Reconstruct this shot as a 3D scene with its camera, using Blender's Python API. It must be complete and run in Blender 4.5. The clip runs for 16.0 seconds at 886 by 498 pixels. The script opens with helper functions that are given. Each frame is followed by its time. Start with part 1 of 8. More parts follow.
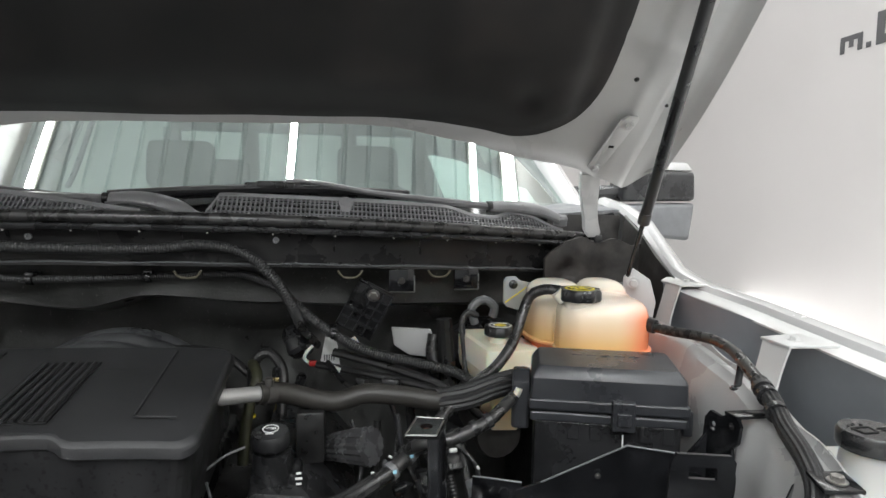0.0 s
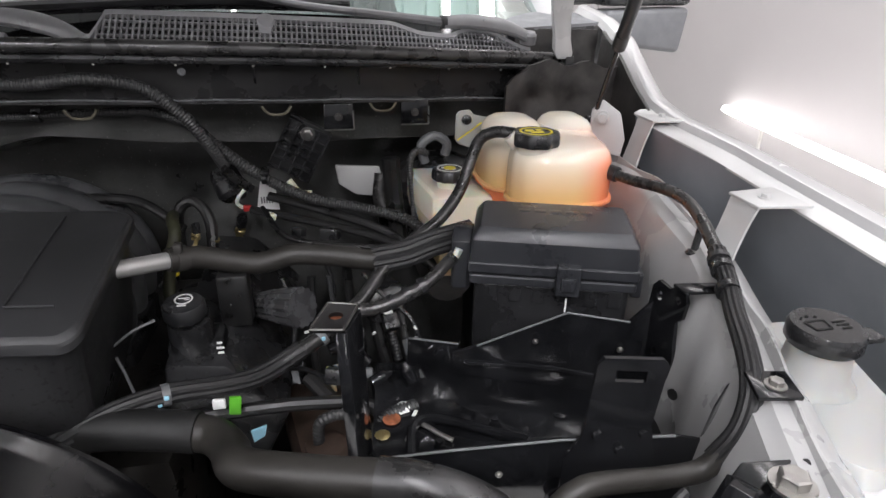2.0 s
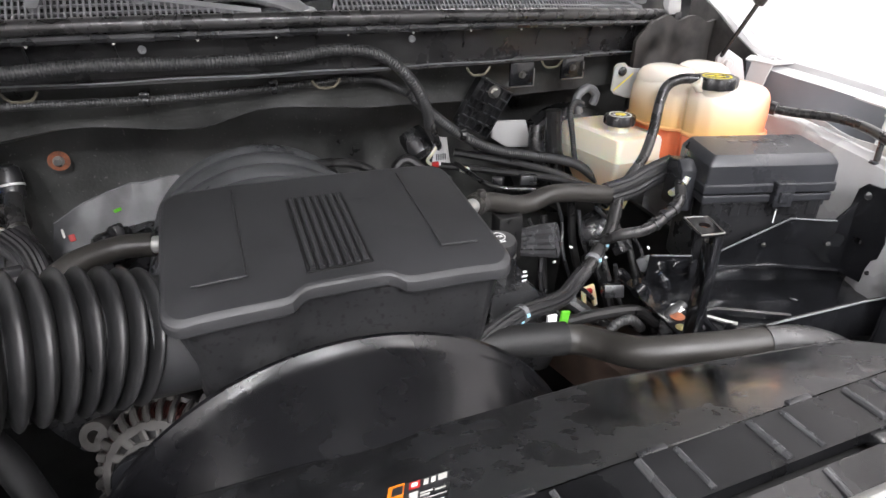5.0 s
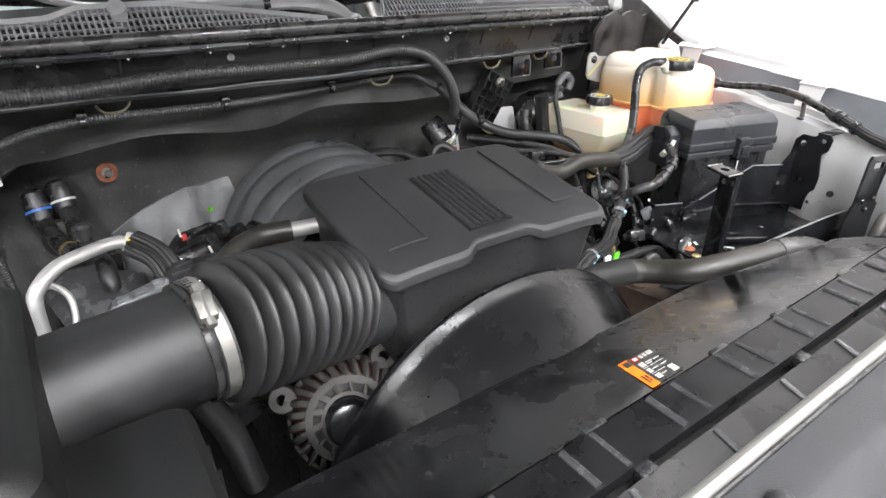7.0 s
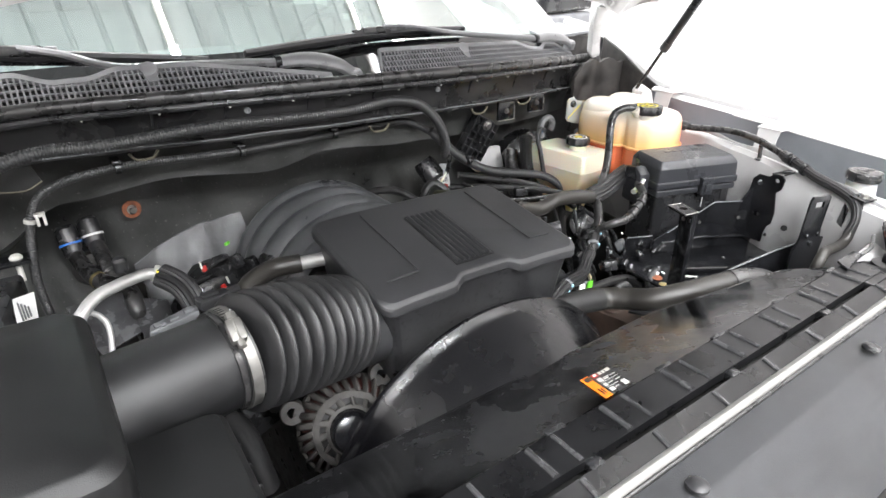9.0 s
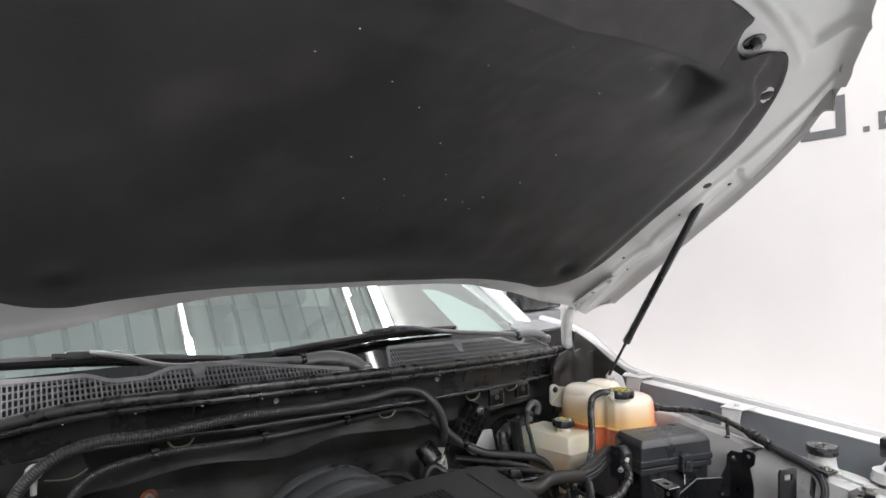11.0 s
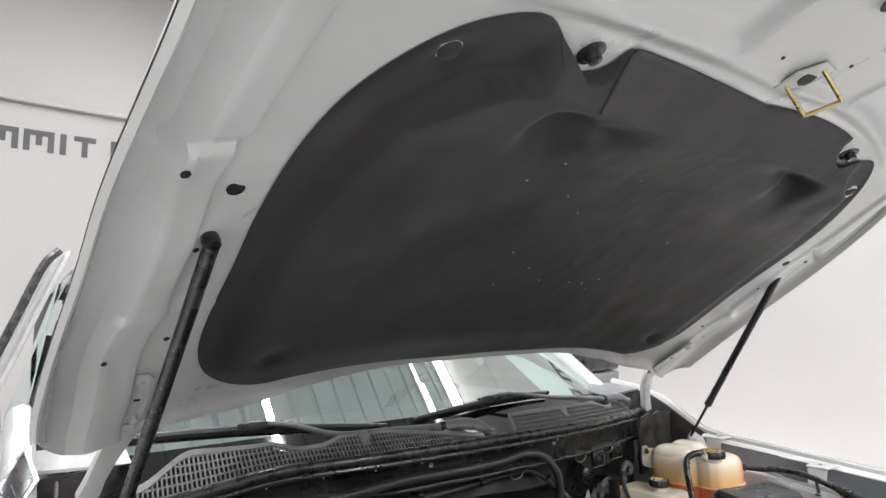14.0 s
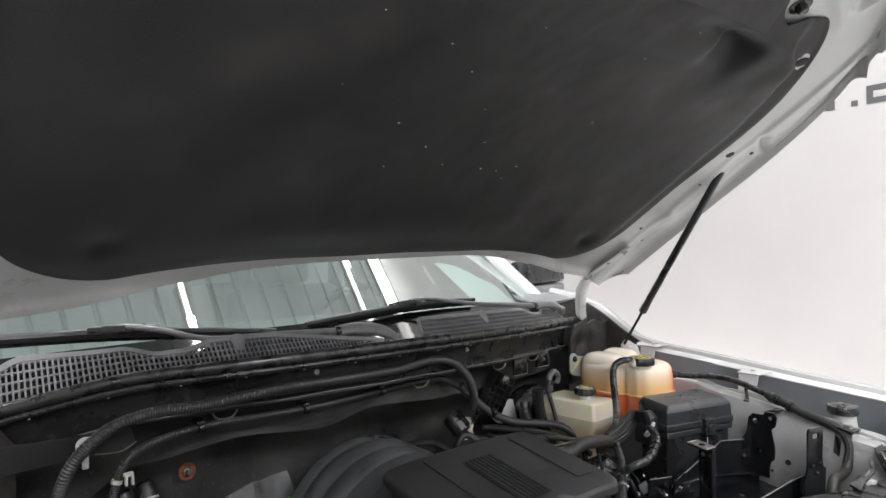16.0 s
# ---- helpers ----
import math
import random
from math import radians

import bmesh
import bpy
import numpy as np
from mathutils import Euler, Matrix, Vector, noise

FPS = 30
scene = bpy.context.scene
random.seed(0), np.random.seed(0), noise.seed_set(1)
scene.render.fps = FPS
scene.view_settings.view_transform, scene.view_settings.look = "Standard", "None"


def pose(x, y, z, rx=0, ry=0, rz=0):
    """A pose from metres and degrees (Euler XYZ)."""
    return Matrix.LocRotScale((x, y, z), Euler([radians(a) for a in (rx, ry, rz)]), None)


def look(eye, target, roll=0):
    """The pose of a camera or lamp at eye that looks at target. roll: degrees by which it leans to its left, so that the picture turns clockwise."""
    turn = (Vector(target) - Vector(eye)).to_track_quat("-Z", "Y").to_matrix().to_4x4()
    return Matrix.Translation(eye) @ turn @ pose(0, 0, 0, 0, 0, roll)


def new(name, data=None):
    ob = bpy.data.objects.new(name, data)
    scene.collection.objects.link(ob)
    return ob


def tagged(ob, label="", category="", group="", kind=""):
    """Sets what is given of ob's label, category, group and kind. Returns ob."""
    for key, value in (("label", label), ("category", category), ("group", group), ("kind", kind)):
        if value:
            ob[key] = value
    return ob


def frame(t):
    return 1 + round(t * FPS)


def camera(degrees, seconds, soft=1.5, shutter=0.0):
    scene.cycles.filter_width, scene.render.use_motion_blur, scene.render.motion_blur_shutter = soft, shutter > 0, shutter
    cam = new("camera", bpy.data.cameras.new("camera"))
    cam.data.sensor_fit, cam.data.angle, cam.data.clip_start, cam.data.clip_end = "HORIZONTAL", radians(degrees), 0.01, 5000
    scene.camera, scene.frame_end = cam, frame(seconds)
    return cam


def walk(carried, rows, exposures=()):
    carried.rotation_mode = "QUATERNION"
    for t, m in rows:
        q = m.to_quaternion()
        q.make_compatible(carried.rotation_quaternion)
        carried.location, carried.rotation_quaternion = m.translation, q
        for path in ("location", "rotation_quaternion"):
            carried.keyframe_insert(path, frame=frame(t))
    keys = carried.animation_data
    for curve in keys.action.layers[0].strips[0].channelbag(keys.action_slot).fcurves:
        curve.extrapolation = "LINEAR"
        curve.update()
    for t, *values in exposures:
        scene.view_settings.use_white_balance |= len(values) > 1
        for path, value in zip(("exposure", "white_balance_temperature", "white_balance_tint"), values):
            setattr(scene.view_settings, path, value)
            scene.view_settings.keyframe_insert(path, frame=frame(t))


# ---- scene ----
cam = camera(74.4, 16.0)
PATH = [
    (0.0, (0.3187, -0.0156, 1.5014), (0.6536, 1.9485, 1.3286), 0.91),
    (0.5, (0.3686, 0.0379, 1.5069), (0.7152, 1.9639, 1.0942), 0.95),
    (1.0, (0.4026, 0.0678, 1.5174), (0.7485, 1.9372, 0.8965), 0.92),
    (1.5, (0.4239, 0.0824, 1.5462), (0.7799, 1.9162, 0.8316), 1.04),
    (2.0, (0.4067, 0.0893, 1.5464), (0.7676, 1.8753, 0.7217), 1.11),
    (2.5, (0.3470, 0.0761, 1.5582), (0.7190, 1.8478, 0.7080), 1.01),
    (3.0, (0.2713, 0.0743, 1.5524), (0.6942, 1.8264, 0.6856), 0.74),
    (3.5, (0.1886, 0.0330, 1.5653), (0.6518, 1.7653, 0.6797), 0.39),
    (4.0, (0.0979, 0.0649, 1.5517), (0.5965, 1.7811, 0.6539), 0.32),
    (4.2, (0.0590, 0.0855, 1.5449), (0.5649, 1.7942, 0.6369), 0.21),
    (6.3, (-0.3423, 0.1057, 1.5912), (0.6266, 1.5914, 0.6672), -0.17),
    (6.5, (-0.3688, 0.1061, 1.5924), (0.6250, 1.5750, 0.6680), -0.26),
    (7.0, (-0.4429, 0.1151, 1.5774), (0.5745, 1.5653, 0.6491), -0.22),
    (7.5, (-0.4978, 0.1257, 1.5712), (0.5263, 1.5673, 0.6368), -0.26),
    (8.0, (-0.5205, 0.1323, 1.5699), (0.5049, 1.5724, 0.6346), -0.26),
    (8.5, (-0.5130, 0.1059, 1.6014), (0.5102, 1.5464, 0.6644), -0.16),
    (9.0, (-0.4908, 0.0351, 1.6396), (0.5611, 1.5040, 0.7818), 0.04),
    (9.5, (-0.4584, -0.0350, 1.6671), (0.6708, 1.5086, 1.0821), 0.10),
    (10.0, (-0.4854, -0.0732, 1.6802), (0.7022, 1.4972, 1.3287), -0.08),
    (10.2, (-0.5023, -0.0827, 1.6864), (0.7076, 1.4918, 1.4470), -0.08),
    (12.3, (-0.8727, -0.0239, 1.6574), (0.3077, 1.5723, 1.8998), -0.43),
    (12.5, (-0.9042, -0.0040, 1.6569), (0.2721, 1.5945, 1.9046), -0.56),
    (13.0, (-0.9442, 0.0202, 1.6553), (0.2334, 1.6174, 1.9043), -0.82),
    (13.5, (-0.9548, 0.0082, 1.6786), (0.2298, 1.6000, 1.9298), -1.04),
    (14.0, (-0.9550, -0.0455, 1.7303), (0.2469, 1.5319, 1.9899), -1.24),
    (14.5, (-0.9294, -0.0775, 1.7579), (0.2904, 1.4783, 2.0610), -1.42),
    (15.0, (-0.8720, -0.0601, 1.7161), (0.3753, 1.4694, 2.0397), -1.50),
    (15.5, (-0.7664, -0.0265, 1.6812), (0.5049, 1.4983, 1.9234), -1.49),
    (16.0, (-0.7107, -0.0023, 1.6585), (0.5635, 1.5392, 1.6637), -1.29),
]
EXPOSURES = [(0.0, -0.72, 6500, 8), (0.5, -0.80, 6500, 11), (1.0, -0.94, 6500, 14), (2.5, -0.66, 6500, 15), (3.5, -0.26, 6500, 15), (4.2, 0.0, 6500, 15), (6.3, 0.44, 6500, 13), (7.5, 0.58, 6500, 12), (8.5, 0.76, 6500, 12), (9.2, 0.22, 6500, 11), (10.0, -0.72, 6500, 10),
             (12.3, -0.42, 6500, 15), (13.5, -0.58, 6500, 12), (14.5, -0.90, 6500, 10), (15.0, -0.98, 6500, 9), (16.0, -0.74, 6500, 11)]
walk(cam, [(t, look(eye, target, roll)) for t, eye, target, roll in PATH], EXPOSURES)

# ---- light ----
world = bpy.data.worlds.new("world")
scene.world = world
world.use_nodes = True
world.node_tree.nodes["Background"].inputs[0].default_value = (0.9, 0.95, 1.0, 1)
world.node_tree.nodes["Background"].inputs[1].default_value = 0.05
# The x -3.2 tube is added, unseen, for light from the left.
TUBES = [(-3.2, 1.8, 0.10), (0.10, 1.9, 0.10), (2.70, 0.35, 0.10), (3.42, 0.05, 0.30)]   # ceiling tubes: x, share of the light, width of the housing
# ROOM_F is stretched out of view to hold the front tubes.
ROOM_L, ROOM_R, ROOM_F, ROOM_B, ROOM_H = -3.6, 3.6, -9.0, 7.0, 5.6
TUBE_POWER = 106.0


def area(name, at, aim, sx, sy, watts, colour=(0.97, 0.985, 1.0)):
    data = bpy.data.lights.new(name, "AREA")
    data.shape, data.size, data.size_y, data.energy, data.color = "RECTANGLE", sx, sy, watts, colour
    ob = new(name, data)
    ob.matrix_world = look(at, aim)
    return ob


for x, part_of, wide in TUBES:
    # The y -6 group is added out of view to light the bay's rear.
    for yc, share in ((-6.0, 2.1), (-2.0, 1.4), (1.0, 1.0), (4.0, 0.5)):
        area("tube_light", (x, yc, ROOM_H - 0.16), (x, yc + 0.001, 0), 0.08, 2.4, TUBE_POWER * share * part_of)


# ---- materials ----
def mat(name, colour, rough=0.5, metal=0.0, var=0.25, scale=25.0, bump=0.15, fine=350.0, rvar=0.15, coat=0.0, tint=None, spec=0.5):
    m = bpy.data.materials.new(name)
    m.use_nodes = True
    nt = m.node_tree
    b = nt.nodes["Principled BSDF"]
    tc = nt.nodes.new("ShaderNodeTexCoord")
    n1 = nt.nodes.new("ShaderNodeTexNoise")
    n1.inputs["Scale"].default_value, n1.inputs["Detail"].default_value, n1.inputs["Roughness"].default_value = scale, 5, 0.6
    n2 = nt.nodes.new("ShaderNodeTexNoise")
    n2.inputs["Scale"].default_value, n2.inputs["Detail"].default_value = fine, 3
    nt.links.new(tc.outputs["Object"], n1.inputs["Vector"])
    nt.links.new(tc.outputs["Object"], n2.inputs["Vector"])
    ramp = nt.nodes.new("ShaderNodeValToRGB")
    other = tint or tuple(c * (1 + var) for c in colour)
    ramp.color_ramp.elements[0].position, ramp.color_ramp.elements[1].position = 0.32, 0.68
    ramp.color_ramp.elements[0].color = (*[max(0, c * (1 - var)) for c in colour], 1)
    ramp.color_ramp.elements[1].color = (*[min(1, c) for c in other], 1)
    nt.links.new(n1.outputs["Fac"], ramp.inputs["Fac"])
    nt.links.new(ramp.outputs["Color"], b.inputs["Base Color"])
    mr = nt.nodes.new("ShaderNodeMapRange")
    mr.inputs["From Min"].default_value, mr.inputs["From Max"].default_value = 0.3, 0.7
    mr.inputs["To Min"].default_value, mr.inputs["To Max"].default_value = max(0.03, rough - rvar), min(1, rough + rvar)
    nt.links.new(n1.outputs["Fac"], mr.inputs["Value"])
    nt.links.new(mr.outputs["Result"], b.inputs["Roughness"])
    b.inputs["Metallic"].default_value = metal
    b.inputs["Specular IOR Level"].default_value = spec
    b.inputs["Coat Weight"].default_value = coat
    b.inputs["Coat Roughness"].default_value = 0.08
    if bump:
        bp = nt.nodes.new("ShaderNodeBump")
        bp.inputs["Strength"].default_value, bp.inputs["Distance"].default_value = bump, 0.0006
        nt.links.new(n2.outputs["Fac"], bp.inputs["Height"])
        nt.links.new(bp.outputs["Normal"], b.inputs["Normal"])
    return m


def spotted(m, colour, amount=0.6, scale=55.0, size=0.36, soft=0.06):
    """Dried drops and dust marks over a material."""
    nt = m.node_tree
    b = nt.nodes["Principled BSDF"]
    old = b.inputs["Base Color"].links[0].from_socket
    tc = nt.nodes.new("ShaderNodeTexCoord")
    n = nt.nodes.new("ShaderNodeTexNoise")
    n.inputs["Scale"].default_value, n.inputs["Detail"].default_value = scale, 2
    nt.links.new(tc.outputs["Object"], n.inputs["Vector"])
    mr = nt.nodes.new("ShaderNodeMapRange")
    mr.inputs["From Min"].default_value, mr.inputs["From Max"].default_value = 1 - size, 1 - size + soft
    mr.inputs["To Min"].default_value, mr.inputs["To Max"].default_value = 0.0, amount
    nt.links.new(n.outputs["Fac"], mr.inputs["Value"])
    mx = nt.nodes.new("ShaderNodeMix")
    mx.data_type = "RGBA"
    nt.links.new(mr.outputs["Result"], mx.inputs["Factor"])
    nt.links.new(old, mx.inputs["A"])
    mx.inputs["B"].default_value = (*colour, 1)
    nt.links.new(mx.outputs["Result"], b.inputs["Base Color"])
    return m


def glow(name, colour, strength):
    m = bpy.data.materials.new(name)
    m.use_nodes = True
    b = m.node_tree.nodes["Principled BSDF"]
    b.inputs["Base Color"].default_value = (0.9, 0.9, 0.9, 1)
    b.inputs["Emission Color"].default_value = (*colour, 1)
    b.inputs["Emission Strength"].default_value = strength
    return m


def milky(name, colour, low=None, z0=0.0, z1=1.0, rough=0.35):
    """Translucent plastic; the fluid inside shows as a second colour below a level."""
    m = bpy.data.materials.new(name)
    m.use_nodes = True
    nt = m.node_tree
    b = nt.nodes["Principled BSDF"]
    tc = nt.nodes.new("ShaderNodeTexCoord")
    n = nt.nodes.new("ShaderNodeTexNoise")
    n.inputs["Scale"].default_value, n.inputs["Detail"].default_value = 14, 4
    nt.links.new(tc.outputs["Object"], n.inputs["Vector"])
    sp = nt.nodes.new("ShaderNodeSeparateXYZ")
    nt.links.new(tc.outputs["Object"], sp.inputs["Vector"])
    ad = nt.nodes.new("ShaderNodeMath")
    ad.operation = "MULTIPLY_ADD"
    ad.inputs[1].default_value = 0.035
    nt.links.new(n.outputs["Fac"], ad.inputs[0])
    nt.links.new(sp.outputs["Z"], ad.inputs[2])
    mr = nt.nodes.new("ShaderNodeMapRange")
    mr.interpolation_type = "SMOOTHSTEP"
    mr.inputs["From Min"].default_value, mr.inputs["From Max"].default_value = z0 + 0.0175, z1 + 0.0175
    nt.links.new(ad.outputs["Value"], mr.inputs["Value"])
    mx = nt.nodes.new("ShaderNodeMix")
    mx.data_type = "RGBA"
    nt.links.new(mr.outputs["Result"], mx.inputs["Factor"])
    mx.inputs["A"].default_value = (*(low or colour), 1)
    mx.inputs["B"].default_value = (*colour, 1)
    nt.links.new(mx.outputs["Result"], b.inputs["Base Color"])
    b.inputs["Roughness"].default_value = rough
    b.inputs["Subsurface Weight"].default_value = 0.6
    b.inputs["Subsurface Radius"].default_value = (0.03, 0.02, 0.012)
    b.inputs["Subsurface Scale"].default_value = 0.6
    return m


def pane(name, tint, gloss=0.04, base=0.06):
    """Tinted glass: clear with a Fresnel gloss."""
    m = bpy.data.materials.new(name)
    m.use_nodes = True
    nt = m.node_tree
    nt.nodes.clear()
    out = nt.nodes.new("ShaderNodeOutputMaterial")
    mix = nt.nodes.new("ShaderNodeMixShader")
    tr = nt.nodes.new("ShaderNodeBsdfTransparent")
    tr.inputs[0].default_value = (*tint, 1)
    gl = nt.nodes.new("ShaderNodeBsdfGlossy")
    gl.inputs["Roughness"].default_value = gloss
    gl.inputs["Color"].default_value = (0.9, 0.97, 0.95, 1)
    fr = nt.nodes.new("ShaderNodeFresnel")
    fr.inputs["IOR"].default_value = 1.75
    ad = nt.nodes.new("ShaderNodeMath")
    ad.operation = "ADD"
    ad.inputs[1].default_value = base
    nt.links.new(fr.outputs[0], ad.inputs[0])
    nt.links.new(ad.outputs[0], mix.inputs[0])
    nt.links.new(tr.outputs[0], mix.inputs[1])
    nt.links.new(gl.outputs[0], mix.inputs[2])
    nt.links.new(mix.outputs[0], out.inputs[0])
    return m


WALL = mat("wall_paint", (0.465, 0.447, 0.440), 0.55, var=0.03, scale=1.2, bump=0.1, fine=90)
# Grey chosen for the unseen end wall, to cut bounce and reflections.
DIMGREY = mat("dim_unseen_wall_paint", (0.24, 0.245, 0.25), 0.55, var=0.06, scale=1.2, bump=0.1, fine=90)
FLOOR = mat("floor_epoxy", (0.55, 0.55, 0.54), 0.35, var=0.1, scale=2, bump=0.05)
CEIL = mat("ceiling_sheet", (0.60, 0.64, 0.64), 0.5, var=0.08, scale=2, bump=0.05)
INK = mat("sign_ink", (0.075, 0.075, 0.078), 0.5, var=0.1, bump=0)
TUBE = glow("tube_glow", (1.0, 0.98, 0.96), 14.0)
PAINT = mat("white_paint", (0.375, 0.372, 0.369), 0.22, var=0.04, scale=6, bump=0.05, fine=120, rvar=0.08, coat=0.5)
PRIMER = mat("white_underpaint", (0.50, 0.501, 0.496), 0.34, var=0.06, scale=5, bump=0.12, fine=160, rvar=0.1, coat=0.15)
FENDGREY = mat("grey_inner_fender", (0.21, 0.223, 0.245), 0.45, var=0.12, scale=8, bump=0.1)
PAD = mat("felt_pad", (0.0085, 0.0083, 0.0088), 0.68, var=0.4, scale=4, bump=0.7, fine=500, tint=(0.024, 0.0222, 0.0222), spec=0.42)
PAD = spotted(PAD, (0.050, 0.042, 0.040), 0.6, 5.0, 0.46, 0.25)
PAD.node_tree.nodes["Principled BSDF"].inputs["Sheen Weight"].default_value = 0.10
PAD.node_tree.nodes["Principled BSDF"].inputs["Sheen Roughness"].default_value = 0.5
# Paler than PAD: light caught by the tilted front band is painted in.
LITFLAP = mat("light_toned_flap_felt", (0.045, 0.043, 0.044), 0.85, var=0.4, scale=14, bump=0.8, fine=420, tint=(0.066, 0.062, 0.062))
BLACK = spotted(mat("black_plastic", (0.0175, 0.0178, 0.0190), 0.28, var=0.4, scale=18, bump=0.2, fine=600, spec=0.6), (0.075, 0.074, 0.072), 0.5, 240, 0.30, 0.03)
COWLPL = mat("dusty_cowl_plastic", (0.019, 0.0192, 0.0205), 0.30, var=0.5, scale=7, bump=0.25, fine=500, tint=(0.034, 0.0335, 0.0335))
FILTERPL = mat("filter_box_plastic", (0.0048, 0.0050, 0.0053), 0.50, var=0.15, scale=9, bump=0.3, fine=900, rvar=0.06, spec=0.4)
GRILLETOP = mat("grille_top_plastic", (0.030, 0.031, 0.033), 0.5, var=0.25, scale=20, bump=0.4, fine=700, spec=0.35)
COVER = mat("cover_plastic", (0.026, 0.0264, 0.0279), 0.42, var=0.2, scale=9, bump=0.35, fine=900, rvar=0.07, spec=0.40)
STRIPE = mat("stripe_panel_plastic", (0.005, 0.005, 0.0055), 0.6, var=0.2, scale=9, bump=0.2, fine=900)
COVERSIDE = spotted(mat("cover_side_plastic", (0.019, 0.0192, 0.0203), 0.36, var=0.25, scale=12, bump=0.3, fine=800), (0.004, 0.004, 0.004), 0.85, 150, 0.40)
FUSE = mat("fusebox_plastic", (0.027, 0.0284, 0.032), 0.31, var=0.2, scale=14, bump=0.3, fine=800, rvar=0.08)
SHROUD = mat("shroud_plastic", (0.0055, 0.0056, 0.0063), 0.19, var=0.9, scale=11, bump=0.02, fine=300, rvar=0.26, tint=(0.015, 0.0153, 0.0165), spec=0.7)
SHROUD.node_tree.nodes["Principled BSDF"].inputs["Coat Weight"].default_value = 0.35
SHROUD.node_tree.nodes["Principled BSDF"].inputs["Coat Roughness"].default_value = 0.10
RING = mat("glossy_fan_ring", (0.0042, 0.0042, 0.0049), 0.21, var=0.15, scale=7, bump=0.03, fine=300, rvar=0.12, spec=0.45)
INTAKE = mat("satin_intake_plastic", (0.014, 0.0142, 0.0148), 0.46, var=0.3, scale=9, bump=0.05, rvar=0.08, spec=0.5)
BELLOWS = mat("bellows_rubber", (0.017, 0.017, 0.0175), 0.42, var=0.3, scale=20, bump=0.1, fine=400)
MANIFOLD = mat("dusty_manifold_plastic", (0.080, 0.083, 0.088), 0.38, var=0.35, scale=12, bump=0.3, fine=500, tint=(0.115, 0.118, 0.123))
# Separate copy of the body white, toned to set the apron's brightness.
APRONW = mat("apron_toned_white", (0.37, 0.37, 0.368), 0.30, var=0.07, scale=7, bump=0.12, fine=160, rvar=0.1, coat=0.2)
HEADER = mat("cream_header_paint", (0.19, 0.186, 0.176), 0.55, var=0.1, scale=9, bump=0.1)
BAFFLE = mat("baffle_plastic", (0.0065, 0.0066, 0.0072), 0.32, var=0.4, scale=14, bump=0.06, fine=500, spec=0.35)
# Greyer than BAFFLE: the ribs' gloss highlights are put into the colour.
RIBEDGE = mat("rib_highlight_grey", (0.036, 0.0365, 0.038), 0.26, var=0.3, scale=20, bump=0.1)
STEELBLACK = mat("black_enamel_steel", (0.009, 0.0093, 0.0105), 0.13, var=0.5, scale=20, bump=0.06, fine=120, rvar=0.08)
GLOSSBLK = mat("polished_black_plate", (0.02, 0.02, 0.021), 0.10, 0.6, var=0.3, scale=30, bump=0.03, rvar=0.04)
RUBBER = mat("rubber_hose", (0.027, 0.0266, 0.0266), 0.29, var=0.4, scale=30, bump=0.15, fine=400, spec=0.6)
# Darker copy of RUBBER; shade low in the bay is put into it.
SHADERUB = mat("shaded_rubber", (0.013, 0.013, 0.0132), 0.36, var=0.4, scale=30, bump=0.15, fine=400)
BROWNRUB = mat("dusty_rubber", (0.025, 0.0232, 0.0206), 0.46, var=0.3, scale=16, bump=0.15, fine=400)
CONDUIT = mat("corrugated_conduit", (0.036, 0.0364, 0.037), 0.42, var=0.15, scale=12, bump=0.0, rvar=0.05)
OLIVE = mat("olive_wrap", (0.035, 0.036, 0.018), 0.6, var=0.4, scale=60, bump=0.4)
BRAID = mat("braided_sleeve", (0.012, 0.012, 0.0128), 0.5, var=0.5, scale=260, bump=0.5, fine=900)
INSUL = spotted(mat("firewall_mat", (0.036, 0.0372, 0.0364), 0.40, var=0.6, scale=7, bump=0.7, fine=180, tint=(0.076, 0.0772, 0.074)), (0.19, 0.188, 0.175), 0.6, 190, 0.31, 0.03)
# Near-black for holes, gaps and recesses; their shade is put into the colour.
DARK = mat("near_black", (0.005, 0.005, 0.005), 0.6, var=0.4, scale=15, bump=0.2)
GREASE = mat("oily_casting", (0.016, 0.0145, 0.013), 0.35, var=0.6, scale=28, bump=0.5, fine=120)
ALU = mat("aluminium_tube", (0.58, 0.58, 0.57), 0.48, 0.7, var=0.08, scale=18, bump=0.06, rvar=0.06)
CAST = mat("cast_aluminium", (0.050, 0.047, 0.044), 0.6, 0.2, var=0.35, scale=60, bump=0.6, fine=260)
STEEL = mat("zinc_steel", (0.36, 0.353, 0.337), 0.36, 1.0, var=0.15, scale=60, bump=0.1)
CLAMP = mat("satin_clamp_steel", (0.27, 0.265, 0.25), 0.46, 0.85, var=0.15, scale=60, bump=0.1)
COPPER = mat("copper_winding", (0.034, 0.007, 0.005), 0.5, 0.3, var=0.3, scale=90, bump=0.4)
RUST = mat("rusty_washer", (0.22, 0.07, 0.03), 0.7, var=0.5, scale=120, bump=0.4)
RUSTY = mat("rusty_brown_steel", (0.045, 0.028, 0.020), 0.6, var=0.5, scale=30, bump=0.6, fine=120)
GREYPL = mat("grey_plastic", (0.14, 0.144, 0.15), 0.45, var=0.15, scale=20, bump=0.2)
FOOTBLACK = mat("black_glass_band", (0.006, 0.006, 0.0065), 0.06, var=0.1, bump=0.0, rvar=0.02, spec=0.3)
DECK = mat("matt_cowl_deck_plastic", (0.026, 0.026, 0.0275), 0.6, var=0.3, scale=12, bump=0.2, spec=0.15)
